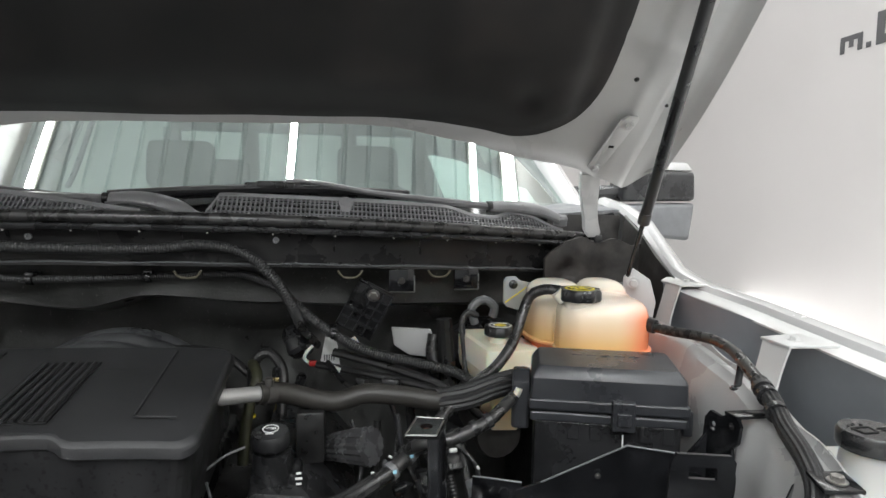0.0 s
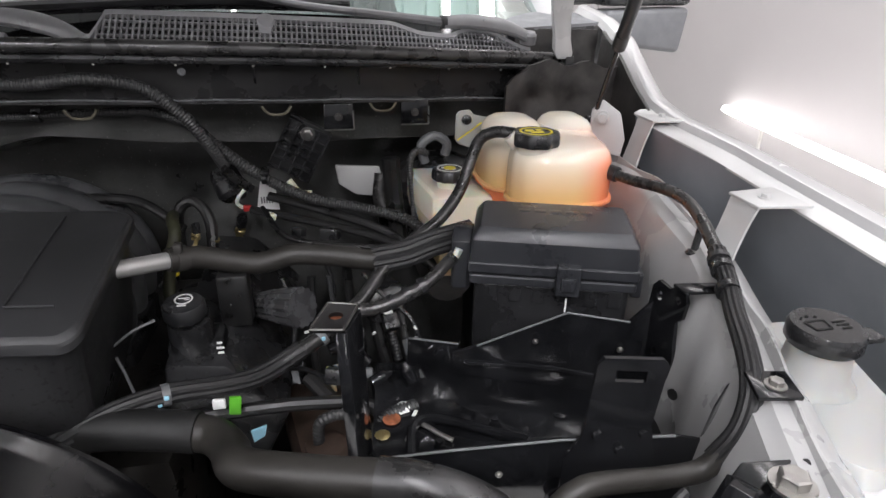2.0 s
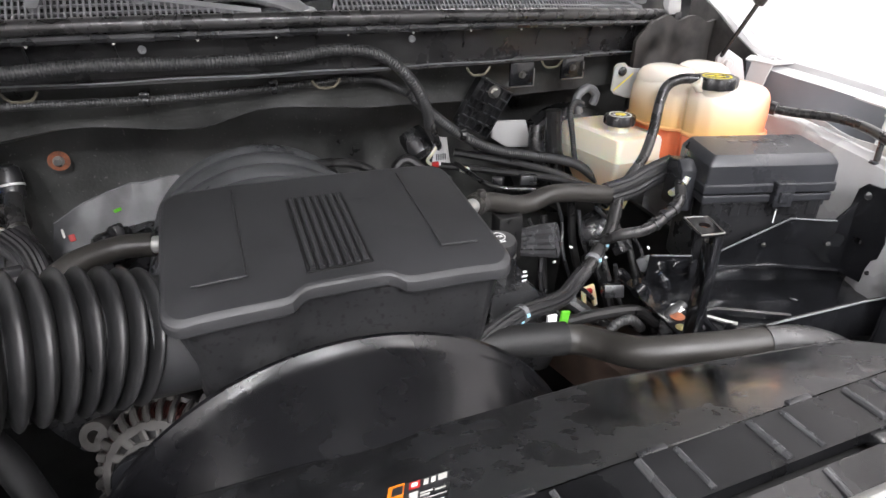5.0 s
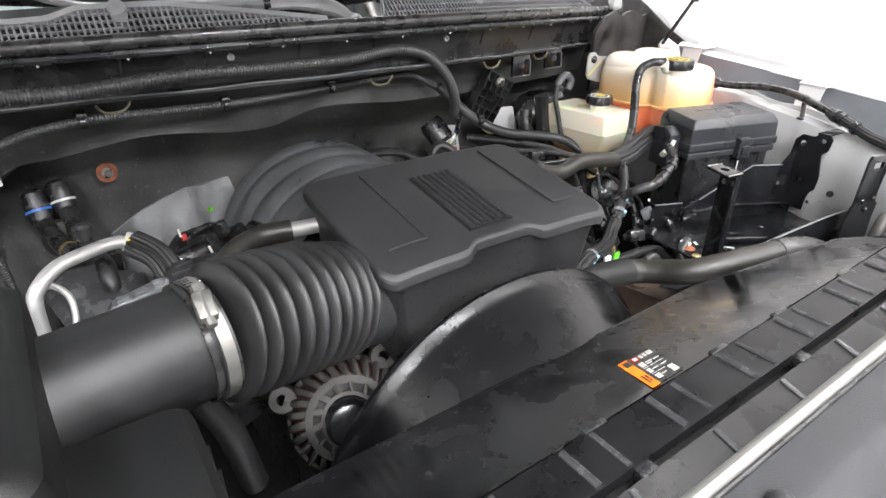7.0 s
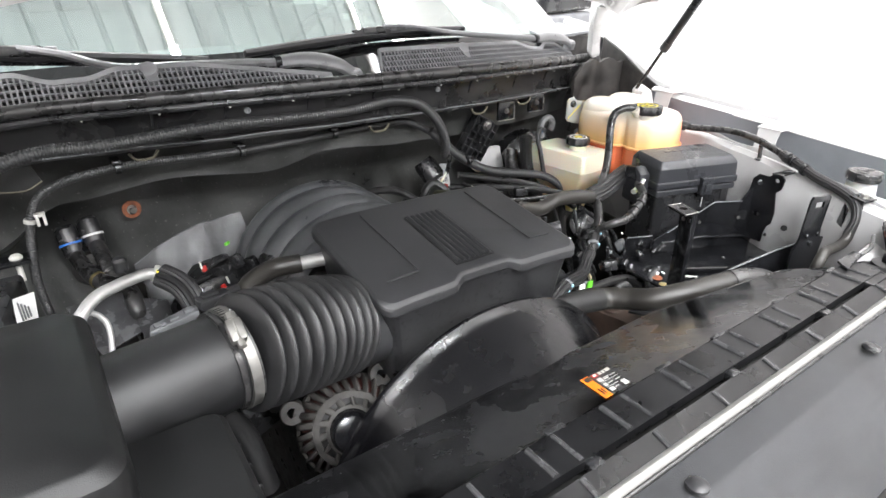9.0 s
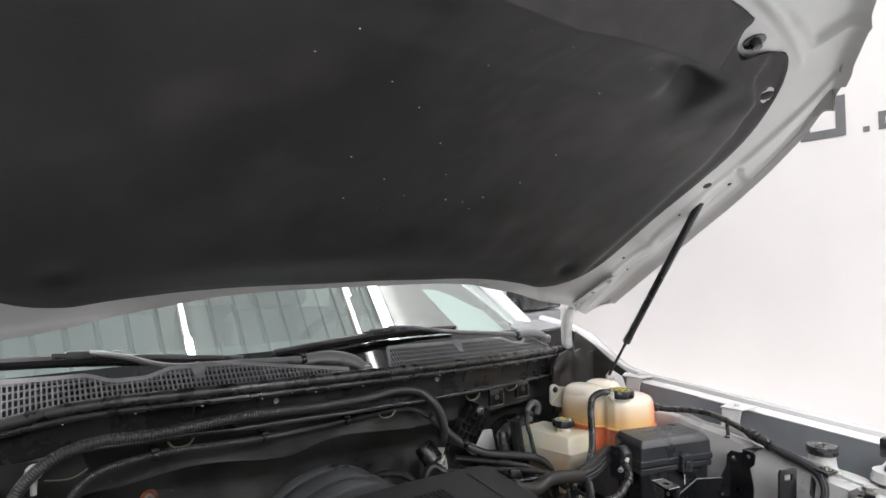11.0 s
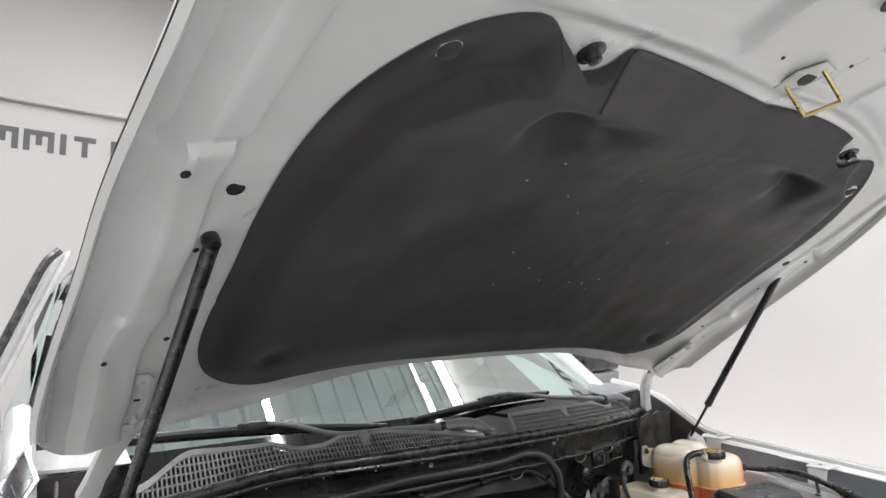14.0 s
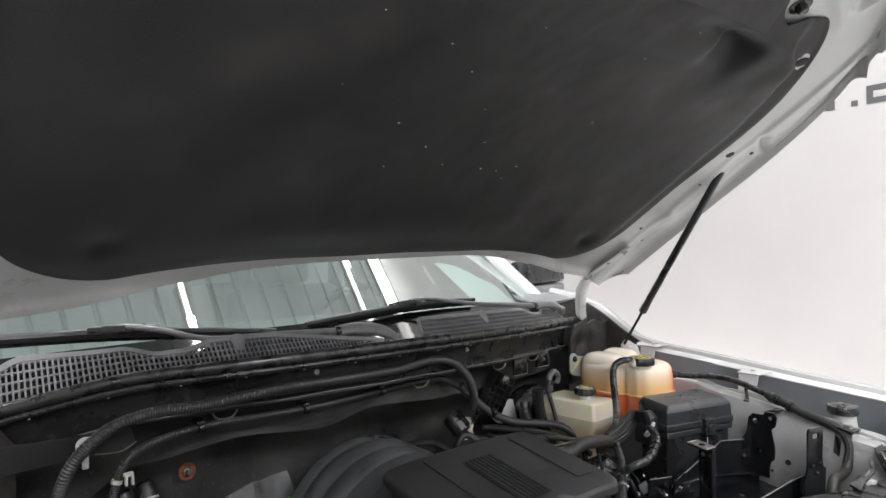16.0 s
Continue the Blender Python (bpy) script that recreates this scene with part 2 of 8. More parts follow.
CORNER = mat("mottled_corner_rubber", (0.017, 0.0165, 0.016), 0.5, var=0.6, scale=24, bump=0.6, fine=140, tint=(0.050, 0.046, 0.043))
WIPERM = mat("wiper_paint", (0.040, 0.040, 0.042), 0.38, var=0.2, scale=15, bump=0.1)
VENT = mat("vent_plastic", (0.17, 0.17, 0.177), 0.5, var=0.2, scale=15, bump=0.2)
VENTRIM = mat("dull_grey_vent_rim", (0.22, 0.22, 0.227), 0.5, var=0.25, scale=9, bump=0.2)
ARMGREY = mat("pale_satin_wiper_arm", (0.17, 0.17, 0.175), 0.38, var=0.12, scale=20, bump=0.1)
WHITEPL = mat("white_plastic", (0.52, 0.51, 0.48), 0.45, var=0.08, scale=20, bump=0.1)
LABELW = mat("white_label", (0.78, 0.78, 0.77), 0.5, var=0.05, bump=0.05)
YELLOW = mat("yellow_print", (0.75, 0.62, 0.04), 0.5, var=0.1, bump=0)
ORANGE = mat("orange_label", (0.80, 0.19, 0.008), 0.45, var=0.05, bump=0)
RED = mat("red_plastic", (0.36, 0.015, 0.012), 0.45, var=0.1, bump=0)
GREEN = mat("green_tape", (0.09, 0.40, 0.02), 0.5, var=0.1, bump=0)
BLUE = mat("blue_plastic", (0.03, 0.16, 0.55), 0.45, var=0.1, bump=0)
CYAN = mat("pale_blue_tag", (0.30, 0.58, 0.72), 0.5, var=0.1, bump=0)
CLIPZINC = mat("dull_zinc_clip", (0.16, 0.145, 0.11), 0.45, 0.4, var=0.3, scale=50, bump=0.1)
BRASS = mat("yellow_zinc", (0.55, 0.45, 0.22), 0.35, 0.9, var=0.2, scale=50, bump=0.1)
COOLANT = milky("coolant_tank_plastic", (0.77, 0.70, 0.54), (0.82, 0.27, 0.08), 1.20, 1.335, 0.16)
nt = COOLANT.node_tree      # the fluid shows strongest at both ends of the tank
sp = nt.nodes["Separate XYZ"]
mx = nt.nodes["Mix"]
zf = mx.inputs["Factor"].links[0].from_socket


def calc(op, a, b=None, c=None):
    n = nt.nodes.new("ShaderNodeMath")
    n.operation = op
    for k, v in enumerate((a, b, c)):
        if v is None:
            continue
        if isinstance(v, (int, float)):
            n.inputs[k].default_value = v
        else:
            nt.links.new(v, n.inputs[k])
    return n.outputs[0]


def smooth(v, lo, hi):
    n = nt.nodes.new("ShaderNodeMapRange")
    n.interpolation_type = "SMOOTHSTEP"
    n.inputs["From Min"].default_value, n.inputs["From Max"].default_value = lo, hi
    nt.links.new(v, n.inputs["Value"])
    return n.outputs["Result"]


mixed = nt.nodes.new("ShaderNodeMix")      # pale above, amber lower down, red fluid below the seam and at one end
mixed.data_type = "RGBA"
mixed.inputs["A"].default_value = (0.83, 0.77, 0.67, 1)
mixed.inputs["B"].default_value = (0.83, 0.50, 0.17, 1)
nt.links.new(calc("MULTIPLY", calc("SUBTRACT", 1.0, smooth(sp.outputs["Z"], 1.262, 1.348)), 0.88), mixed.inputs["Factor"])
nt.links.new(mixed.outputs["Result"], mx.inputs["B"])
seam = calc("MULTIPLY", calc("SUBTRACT", 1.0, smooth(sp.outputs["Z"], 1.252, 1.266)), 0.95)
sides = smooth(sp.outputs["X"], 0.740, 0.806)
end = calc("MULTIPLY", calc("MULTIPLY", sides, calc("SUBTRACT", 1.0, smooth(sp.outputs["Z"], 1.308, 1.352))), 0.92)
nt.links.new(calc("SUBTRACT", 1.0, calc("MAXIMUM", seam, end)), mx.inputs["Factor"])
mx.inputs["A"].default_value = (0.86, 0.22, 0.10, 1)
nt.nodes["Principled BSDF"].inputs["Subsurface Weight"].default_value = 0.35
nt.nodes["Principled BSDF"].inputs["Subsurface Radius"].default_value = (0.02, 0.016, 0.012)
BRAKE = milky("brake_tank_plastic", (0.90, 0.84, 0.68), (0.86, 0.66, 0.43), 1.14, 1.20)
WASHER = milky("washer_tank_plastic", (0.36, 0.364, 0.352))
GLASS = pane("windscreen_glass", (0.26, 0.38, 0.345), 0.02, 0.32)
SIDEGLASS = pane("side_glass", (0.35, 0.40, 0.39), 0.02, 0.45)
NEARGLASS = pane("near_side_glass", (0.25, 0.28, 0.28), 0.02, 0.85)
CABGREY = mat("cabin_trim", (0.11, 0.115, 0.12), 0.6, var=0.1, scale=20, bump=0.3)
FOIL = mat("crumpled_foil_wrap", (0.11, 0.11, 0.115), 0.25, 0.5, var=0.3, scale=40, bump=0.9, fine=70)
FILM = mat("cloudy_grey_film", (0.046, 0.047, 0.049), 0.42, 0.1, var=0.35, scale=22, bump=0.9, fine=60, rvar=0.14, tint=(0.080, 0.081, 0.084))


# ---- mesh helpers ----
def part(name, bm, material, parent=None, label="", sharp=0.6, smooth=True):
    """Links a bmesh as one mesh object, under a thing or a part if one is given."""
    bmesh.ops.recalc_face_normals(bm, faces=bm.faces)
    for f in bm.faces:
        f.smooth = smooth
    for e in bm.edges:
        if len(e.link_faces) == 2 and e.calc_face_angle(0) > sharp:
            e.smooth = False
    me = bpy.data.meshes.new(name)
    bm.to_mesh(me)
    bm.free()
    me.materials.append(material)
    ob = new(name, me)
    if parent:
        ob.parent = parent
        ob.matrix_parent_inverse = Matrix.Translation(-parent.location) if parent.type == "EMPTY" else Matrix()
    if label:
        tagged(ob, label)
    return ob


def thing(name, at, label, category, group=""):
    ob = new(name)
    ob.location = at
    ob.empty_display_size = 0.02
    return tagged(ob, label, category, group)


def box(bm, c, s, bevel=0.0, rot=None, seg=2):
    m = Matrix.Translation(c) @ (rot.to_4x4() if rot else Matrix()) @ Matrix.Diagonal((*s, 1))
    g = bmesh.ops.create_cube(bm, size=1, matrix=m)
    if bevel:
        es = {e for v in g["verts"] for e in v.link_edges}
        bmesh.ops.bevel(bm, geom=list(es), offset=bevel, segments=seg, profile=0.5, affect="EDGES", clamp_overlap=True)
    return bm


def prism(bm, pts, vec, bevel=0.0, seg=2):
    """A flat outline pushed along vec."""
    a = [bm.verts.new(p) for p in pts]
    b = [bm.verts.new(Vector(p) + Vector(vec)) for p in pts]
    fs = [bm.faces.new(a), bm.faces.new(list(reversed(b)))]
    n = len(pts)
    for i in range(n):
        fs.append(bm.faces.new((a[i], b[i], b[(i + 1) % n], a[(i + 1) % n])))
    if bevel:
        es = {e for f in fs for e in f.edges}
        bmesh.ops.bevel(bm, geom=list(es), offset=bevel, segments=seg, profile=0.5, affect="EDGES", clamp_overlap=True)
    return bm


def spline(pts, step=0.006):
    """A smooth line through the points, in even steps."""
    p = [Vector(q) for q in pts]
    p = [2 * p[0] - p[1]] + p + [2 * p[-1] - p[-2]]
    out = []
    for i in range(1, len(p) - 2):
        n = max(2, int((p[i + 1] - p[i]).length / step))
        for k in range(n):
            t = k / n
            a, b, c, d = p[i - 1:i + 3]
            out.append(0.5 * (2 * b + (c - a) * t + (2 * a - 5 * b + 4 * c - d) * t * t + (3 * b - a - 3 * c + d) * t ** 3))
    return out + [p[-2]]


def tube(bm, pts, r, n=12, step=0.008, caps=True, raw=False, flat=1.0, flute=0):
    """A tube along points; r is a radius or a function of the way along, 0 to 1; flute: ridges along it."""
    n = flute * 4 or n
    line = [Vector(q) for q in pts] if raw else spline(pts, step)
    total = len(line) - 1
    up, rings = None, []
    for i, q in enumerate(line):
        d = (line[min(i + 1, total)] - line[max(i - 1, 0)]).normalized()
        if up is None:
            up = d.orthogonal().normalized()
        up = (up - d * up.dot(d)).normalized()
        side = d.cross(up)
        rr = r(i / total) if callable(r) else r
        rings.append([bm.verts.new(q + (up * math.cos(a) + side * math.sin(a) * flat) * rr * (1 + 0.06 * math.cos(flute * a) * (flute > 0))) for a in (2 * math.pi * k / n for k in range(n))])
    skin(bm, rings, caps)
    return bm


def skin(bm, rings, caps=True, closed=True):
    n = len(rings[0])
    for a, b in zip(rings, rings[1:]):
        for k in range(n if closed else n - 1):
            bm.faces.new((a[k], a[(k + 1) % n], b[(k + 1) % n], b[k]))
    if caps:
        bm.faces.new(list(reversed(rings[0])))
        bm.faces.new(rings[-1])
    return bm


def conduit(bm, pts, r, pitch=0.0044, depth=0.17, n=14):
    """A split corrugated wire conduit."""
    line = spline(pts, pitch / 4)
    k = [0]

    def rad(t):
        k[0] += 1
        return r * (1 - depth * (k[0] % 4 in (0, 1)))
    return tube(bm, line, rad, n=n, raw=True)


def lathe(bm, profile, at, axis=(0, 0, 1), n=28, caps=True):
    """Turns (radius, height) pairs round an axis."""
    q = Vector(axis).to_track_quat("Z", "Y").to_matrix()
    rings = []
    for r, h in profile:
        rings.append([bm.verts.new(Vector(at) + q @ Vector((r * math.cos(a), r * math.sin(a), h))) for a in (2 * math.pi * k / n for k in range(n))])
    return skin(bm, rings, caps)


def sheet(bm, nu, nv, f, thick=None):
    """A grid of points f(u, v), u and v from 0 to 1; thick: an offset that closes it into a slab."""
    g = [[bm.verts.new(f(i / nu, j / nv)) for i in range(nu + 1)] for j in range(nv + 1)]
    for j in range(nv):
        for i in range(nu):
            bm.faces.new((g[j][i], g[j][i + 1], g[j + 1][i + 1], g[j + 1][i]))
    if thick is not None:
        off = Vector(thick)
        h = [[bm.verts.new(v.co + off) for v in row] for row in g]
        for j in range(nv):
            for i in range(nu):
                bm.faces.new((h[j][i], h[j + 1][i], h[j + 1][i + 1], h[j][i + 1]))
        ring = g[0] + [r[-1] for r in g[1:]] + g[-1][-2::-1] + [r[0] for r in g[-2:0:-1]]
        rin2 = h[0] + [r[-1] for r in h[1:]] + h[-1][-2::-1] + [r[0] for r in h[-2:0:-1]]
        m = len(ring)
        for k in range(m):
            bm.faces.new((ring[k], rin2[k], rin2[(k + 1) % m], ring[(k + 1) % m]))
    return bm


def bolt(bm, at, axis=(0, 0, 1), r=0.007, h=0.006, flange=1.5):
    lathe(bm, [(r * flange, 0), (r * flange, h * 0.25)], at, axis, 18)
    q = Vector(at) + Vector(axis).normalized() * h * 0.25
    lathe(bm, [(r, 0), (r, h * 0.7), (r * 0.85, h * 0.8)], q, axis, 6)
    return bm


def holed(bm, outer, holes, vec):
    """A flat plate with openings through it, pushed along vec."""
    edges = []
    for loop in [outer] + holes:
        vs = [bm.verts.new(p) for p in loop]
        edges += [bm.edges.new((vs[i], vs[(i + 1) % len(vs)])) for i in range(len(vs))]
    fill = bmesh.ops.triangle_fill(bm, use_beauty=True, edges=edges)
    faces = [g for g in fill["geom"] if isinstance(g, bmesh.types.BMFace)]
    ext = bmesh.ops.extrude_face_region(bm, geom=faces)
    bmesh.ops.translate(bm, vec=vec, verts=[v for v in ext["geom"] if isinstance(v, bmesh.types.BMVert)])
    return bm


def disc(c, u, v, r, n=14):
    """Points of a circle in the plane of u and v."""
    c, u, v = Vector(c), Vector(u).normalized(), Vector(v).normalized()
    return [c + (u * math.cos(2 * math.pi * k / n) + v * math.sin(2 * math.pi * k / n)) * r for k in range(n)]


def nb():
    return bmesh.new()


def lerp(a, b, t):
    return a + (b - a) * t


def steps(x, pairs):
    """Piecewise-smooth curve through (x, value) pairs."""
    if x <= pairs[0][0]:
        return pairs[0][1]
    for (x0, v0), (x1, v1) in zip(pairs, pairs[1:]):
        if x <= x1:
            t = (x - x0) / (x1 - x0)
            return lerp(v0, v1, t * t * (3 - 2 * t))
    return pairs[-1][1]


def ramp(x, pairs):
    """Straight lines through (x, value) pairs."""
    if x <= pairs[0][0]:
        return pairs[0][1]
    for (x0, v0), (x1, v1) in zip(pairs, pairs[1:]):
        if x <= x1:
            return lerp(v0, v1, (x - x0) / (x1 - x0))
    return pairs[-1][1]


XC = 0.04        # the truck's middle

# ---- the studio ----
def slab(name, lo, hi, material, label, category):
    bm = nb()
    box(bm, [(a + b) / 2 for a, b in zip(lo, hi)], [b - a for a, b in zip(lo, hi)])
    return tagged(part(name, bm, material), label, category, kind="structure")


slab("floor", (ROOM_L - 0.2, ROOM_F - 0.2, -0.2), (ROOM_R + 0.2, ROOM_B + 0.2, 0), FLOOR, "smooth pale grey epoxy studio floor", "floor")
wall_r = slab("wall_east", (ROOM_R, ROOM_F, 0), (ROOM_R + 0.2, ROOM_B, ROOM_H), WALL, "plain white painted studio wall with dark sign lettering", "wall")
slab("wall_west", (ROOM_L - 0.2, ROOM_F, 0), (ROOM_L, ROOM_B, ROOM_H), WALL, "plain white painted studio wall", "wall")
slab("wall_south", (ROOM_L - 0.2, ROOM_F - 0.2, 0), (ROOM_R + 0.2, ROOM_F, ROOM_H), DIMGREY, "unseen grey end wall added to dim front reflections", "wall")
wall_b = slab("wall_north", (ROOM_L - 0.2, ROOM_B, 0), (ROOM_R + 0.2, ROOM_B + 0.2, ROOM_H), WALL, "white studio wall with dark block lettering under a ledge", "wall")
bm = nb()
box(bm, (0, ROOM_B - 0.04, 4.07), (7.0, 0.08, 0.05), 0.01)
tagged(part("trim", bm, WALL), "thin grey ledge along the top of the wall", "trim", kind="structure")

bm = nb()   # ribbed sheet ceiling
prof = []
for k in range(24):
    x = -3.8 + k * 0.33
    prof += [(x, 0), (x + 0.26, 0), (x + 0.28, 0.035), (x + 0.31, 0.035)]
sheet(bm, len(prof) - 1, 1, lambda u, v: Vector((prof[round(u * (len(prof) - 1))][0], lerp(ROOM_F - 0.2, ROOM_B + 0.2, v), ROOM_H + prof[round(u * (len(prof) - 1))][1])), (0, 0, 0.1))
tagged(part("ceiling", bm, CEIL, smooth=False), "ribbed grey sheet metal ceiling", "ceiling", kind="structure")

for x, part_of, wide in TUBES:
    t = thing("ceiling_tube_light", (x, 1.0, ROOM_H), "long white linear tube light on the ceiling", "ceiling light", "ceiling tube lights")
    bm = nb()
    box(bm, (x, -1.0, ROOM_H - 0.03), (wide, 14.6, 0.06), 0.008)
    part("housing", bm, WHITEPL, t)
    bm = nb()
    if wide > 0.2:
        box(bm, (x, -1.0, ROOM_H - 0.075), (wide - 0.04, 14.4, 0.03), 0.01)
        part("diffuser", bm, TUBE, t, "glowing white diffuser strip")
    else:
        tube(bm, [(x, -8.2, ROOM_H - 0.085), (x, 6.2, ROOM_H - 0.085)], 0.024, step=2)
        part("tube", bm, TUBE, t, "glowing white tube")

t = thing("wall_tube_light", (3.2, 2.5, 0), "glowing white tube light on low stands beside the wall", "tube light")
bm = nb()
tube(bm, [(3.55, 4.31, 0.68), (2.72, 0.23, 0.68)], 0.028, step=2)
part("tube", bm, TUBE, t, "glowing white tube")
for a in (0.15, 0.85):
    bm = nb()
    p = Vector((3.55, 4.31, 0.0)).lerp((2.72, 0.23, 0.0), a)
    tube(bm, [p, p + Vector((0, 0, 0.65))], 0.012, step=1)
    lathe(bm, [(0.10, 0), (0.10, 0.01), (0.02, 0.02)], p)
    part("stand", bm, WHITEPL, t)


def glyph(kind, w, h, s):
    """Plain dark block shapes that stand for sign letters, in a w by h cell."""
    bars = {"full": [((0, 0), (s, h)), ((w - s, 0), (w, h)), ((s, h - s), (w - s, h)), ((w / 2 - s / 2, h * 0.3), (w / 2 + s / 2, h - s))],
            "bar": [((0, 0), (s, h))],
            "tee": [((w / 2 - s / 2, 0), (w / 2 + s / 2, h - s)), ((0, h - s), (w, h))],
            "ring": [((0, 0), (s, h)), ((w - s, 0), (w, h)), ((s, h - s), (w - s, h)), ((s, 0), (w - s, s))],
            "cee": [((0, 0), (s, h)), ((s, h - s), (w, h)), ((s, 0), (w, s))],
            "dot": [((0, 0), (s, s))]}
    return bars[kind]


def lettering(name, cells, to_world, depth, label):
    """One sign: each cell is a shape (kind, offset, width, height)."""
    t = thing(name, to_world(0, 0), label, "sign")
    for kind, u, w, h in cells:
        bm = nb()
        for (a, b), (c, d) in glyph(kind, w, h, 0.055 if h > 0.16 else 0.034):
            prism(bm, [to_world(u + a, b), to_world(u + c, b), to_world(u + c, d), to_world(u + a, d)], depth)
        part("sign_shape", bm, INK, t)
    return t


lettering("wall_sign", [("full", 0.62, 0.17, 0.11), ("dot", 0.82, 0.06, 0.1), ("cee", 0.89, 0.22, 0.20),
                        ("full", 1.17, 0.30, 0.2), ("full", 1.60, 0.24, 0.2), ("bar", 1.90, 0.06, 0.28), ("tee", 2.02, 0.2, 0.28), ("ring", 2.60, 0.26, 0.26),
                        ("dot", 2.95, 0.06, 0.1), ("cee", 3.03, 0.16, 0.11), ("ring", 3.23, 0.16, 0.11), ("full", 3.43, 0.22, 0.11)],
          lambda u, v: Vector((ROOM_R - 0.001, 4.12 - u, 2.50 + v)), (-0.004, 0, 0), "row of dark grey block shapes lettered along the white wall")
lettering("wall_sign", [("cee", -0.95, 0.2, 0.22), ("full", -0.67, 0.26, 0.22), ("full", -0.37, 0.26, 0.22), ("bar", -0.06, 0.07, 0.22), ("tee", 0.06, 0.2, 0.22), ("full", 0.40, 0.24, 0.22), ("ring", 0.70, 0.24, 0.22),
                        ("tee", 1.0, 0.2, 0.22), ("ring", 1.26, 0.24, 0.22)],
          lambda u, v: Vector((-0.49 + u, ROOM_B - 0.001, 3.57 + v)), (0, -0.004, 0), "dark block lettering shapes high on the rear wall")


# ---- hood ----
HC = 0.02        # the hood's middle


def hood_z(x, y):
    z = 2.079 + 0.233 * y - 0.619 * y * y if y > 0.5 else 2.04075 - 0.386 * (y - 0.5)
    return z - 0.12 * (x - HC) ** 2


def hood_n(x, y):
    return Vector((0.24 * (x - HC), -0.233 + 1.238 * max(y, 0.5), 1)).normalized()


def rear_y(x):
    return steps(abs(x - HC), [(0, 1.064), (0.33, 1.057), (0.48, 1.064), (0.62, 1.074), (0.74, 1.070), (0.80, 1.074), (0.86, 1.078), (0.93, 1.025)])


# Warp terms of each wing, fitted to the camera's view.
WING_L = ((-0.0161, -1.1571, -0.009, 0.1856, 0.1857, 0.1556, -0.1638, -0.1985), (-0.0156, 0.0066, 0.7625, -0.2142, 0.0317, 0.3483, 0.2891, -0.2133))
WING_R = ((-0.0136, 0.5372, -0.0177, 0.9356, 0.0247, 0.1624, -0.638, 0.0709), (-0.0142, -0.0882, 0.7561, -0.2479, 0.4717, 0.3537, 0.2628, -0.4433))


def crown_z(x, y):
    return 2.1282 - 0.0595 * y - 0.2913 * y * y - 0.179 * (x - 0.038) ** 2


def crown_n(x, y):
    return Vector((0.358 * (x - 0.038), 0.0595 + 0.5826 * y, 1)).normalized()


def view_fit(p):
    """Lays a point of the flat-plan hood onto the raised, crowned panel; each wing is warped to fit the camera's view.
    """
    a, y = abs(p.x - HC), p.y
    off = (p.z - hood_z(p.x, y)) * hood_n(p.x, y).z
    terms = (1, a, y, a * y, a * a, y * y, a * y * y, a * a * y)
    x2, y2 = (sum(c * k for c, k in zip(row, terms)) for row in (WING_R if p.x > HC else WING_L))
    return Vector((x2, y2, crown_z(x2, y2))) + crown_n(x2, y2) * off


hood = thing("hood", (XC, 1.17, 1.43), "raised white painted hood seen from its underside", "hood")
HALF = [(0.15, 0.852), (0.4, 0.874), (0.7, 0.886), (1.0, 0.900), (1.1, 0.905)]
FRONT = 0.165


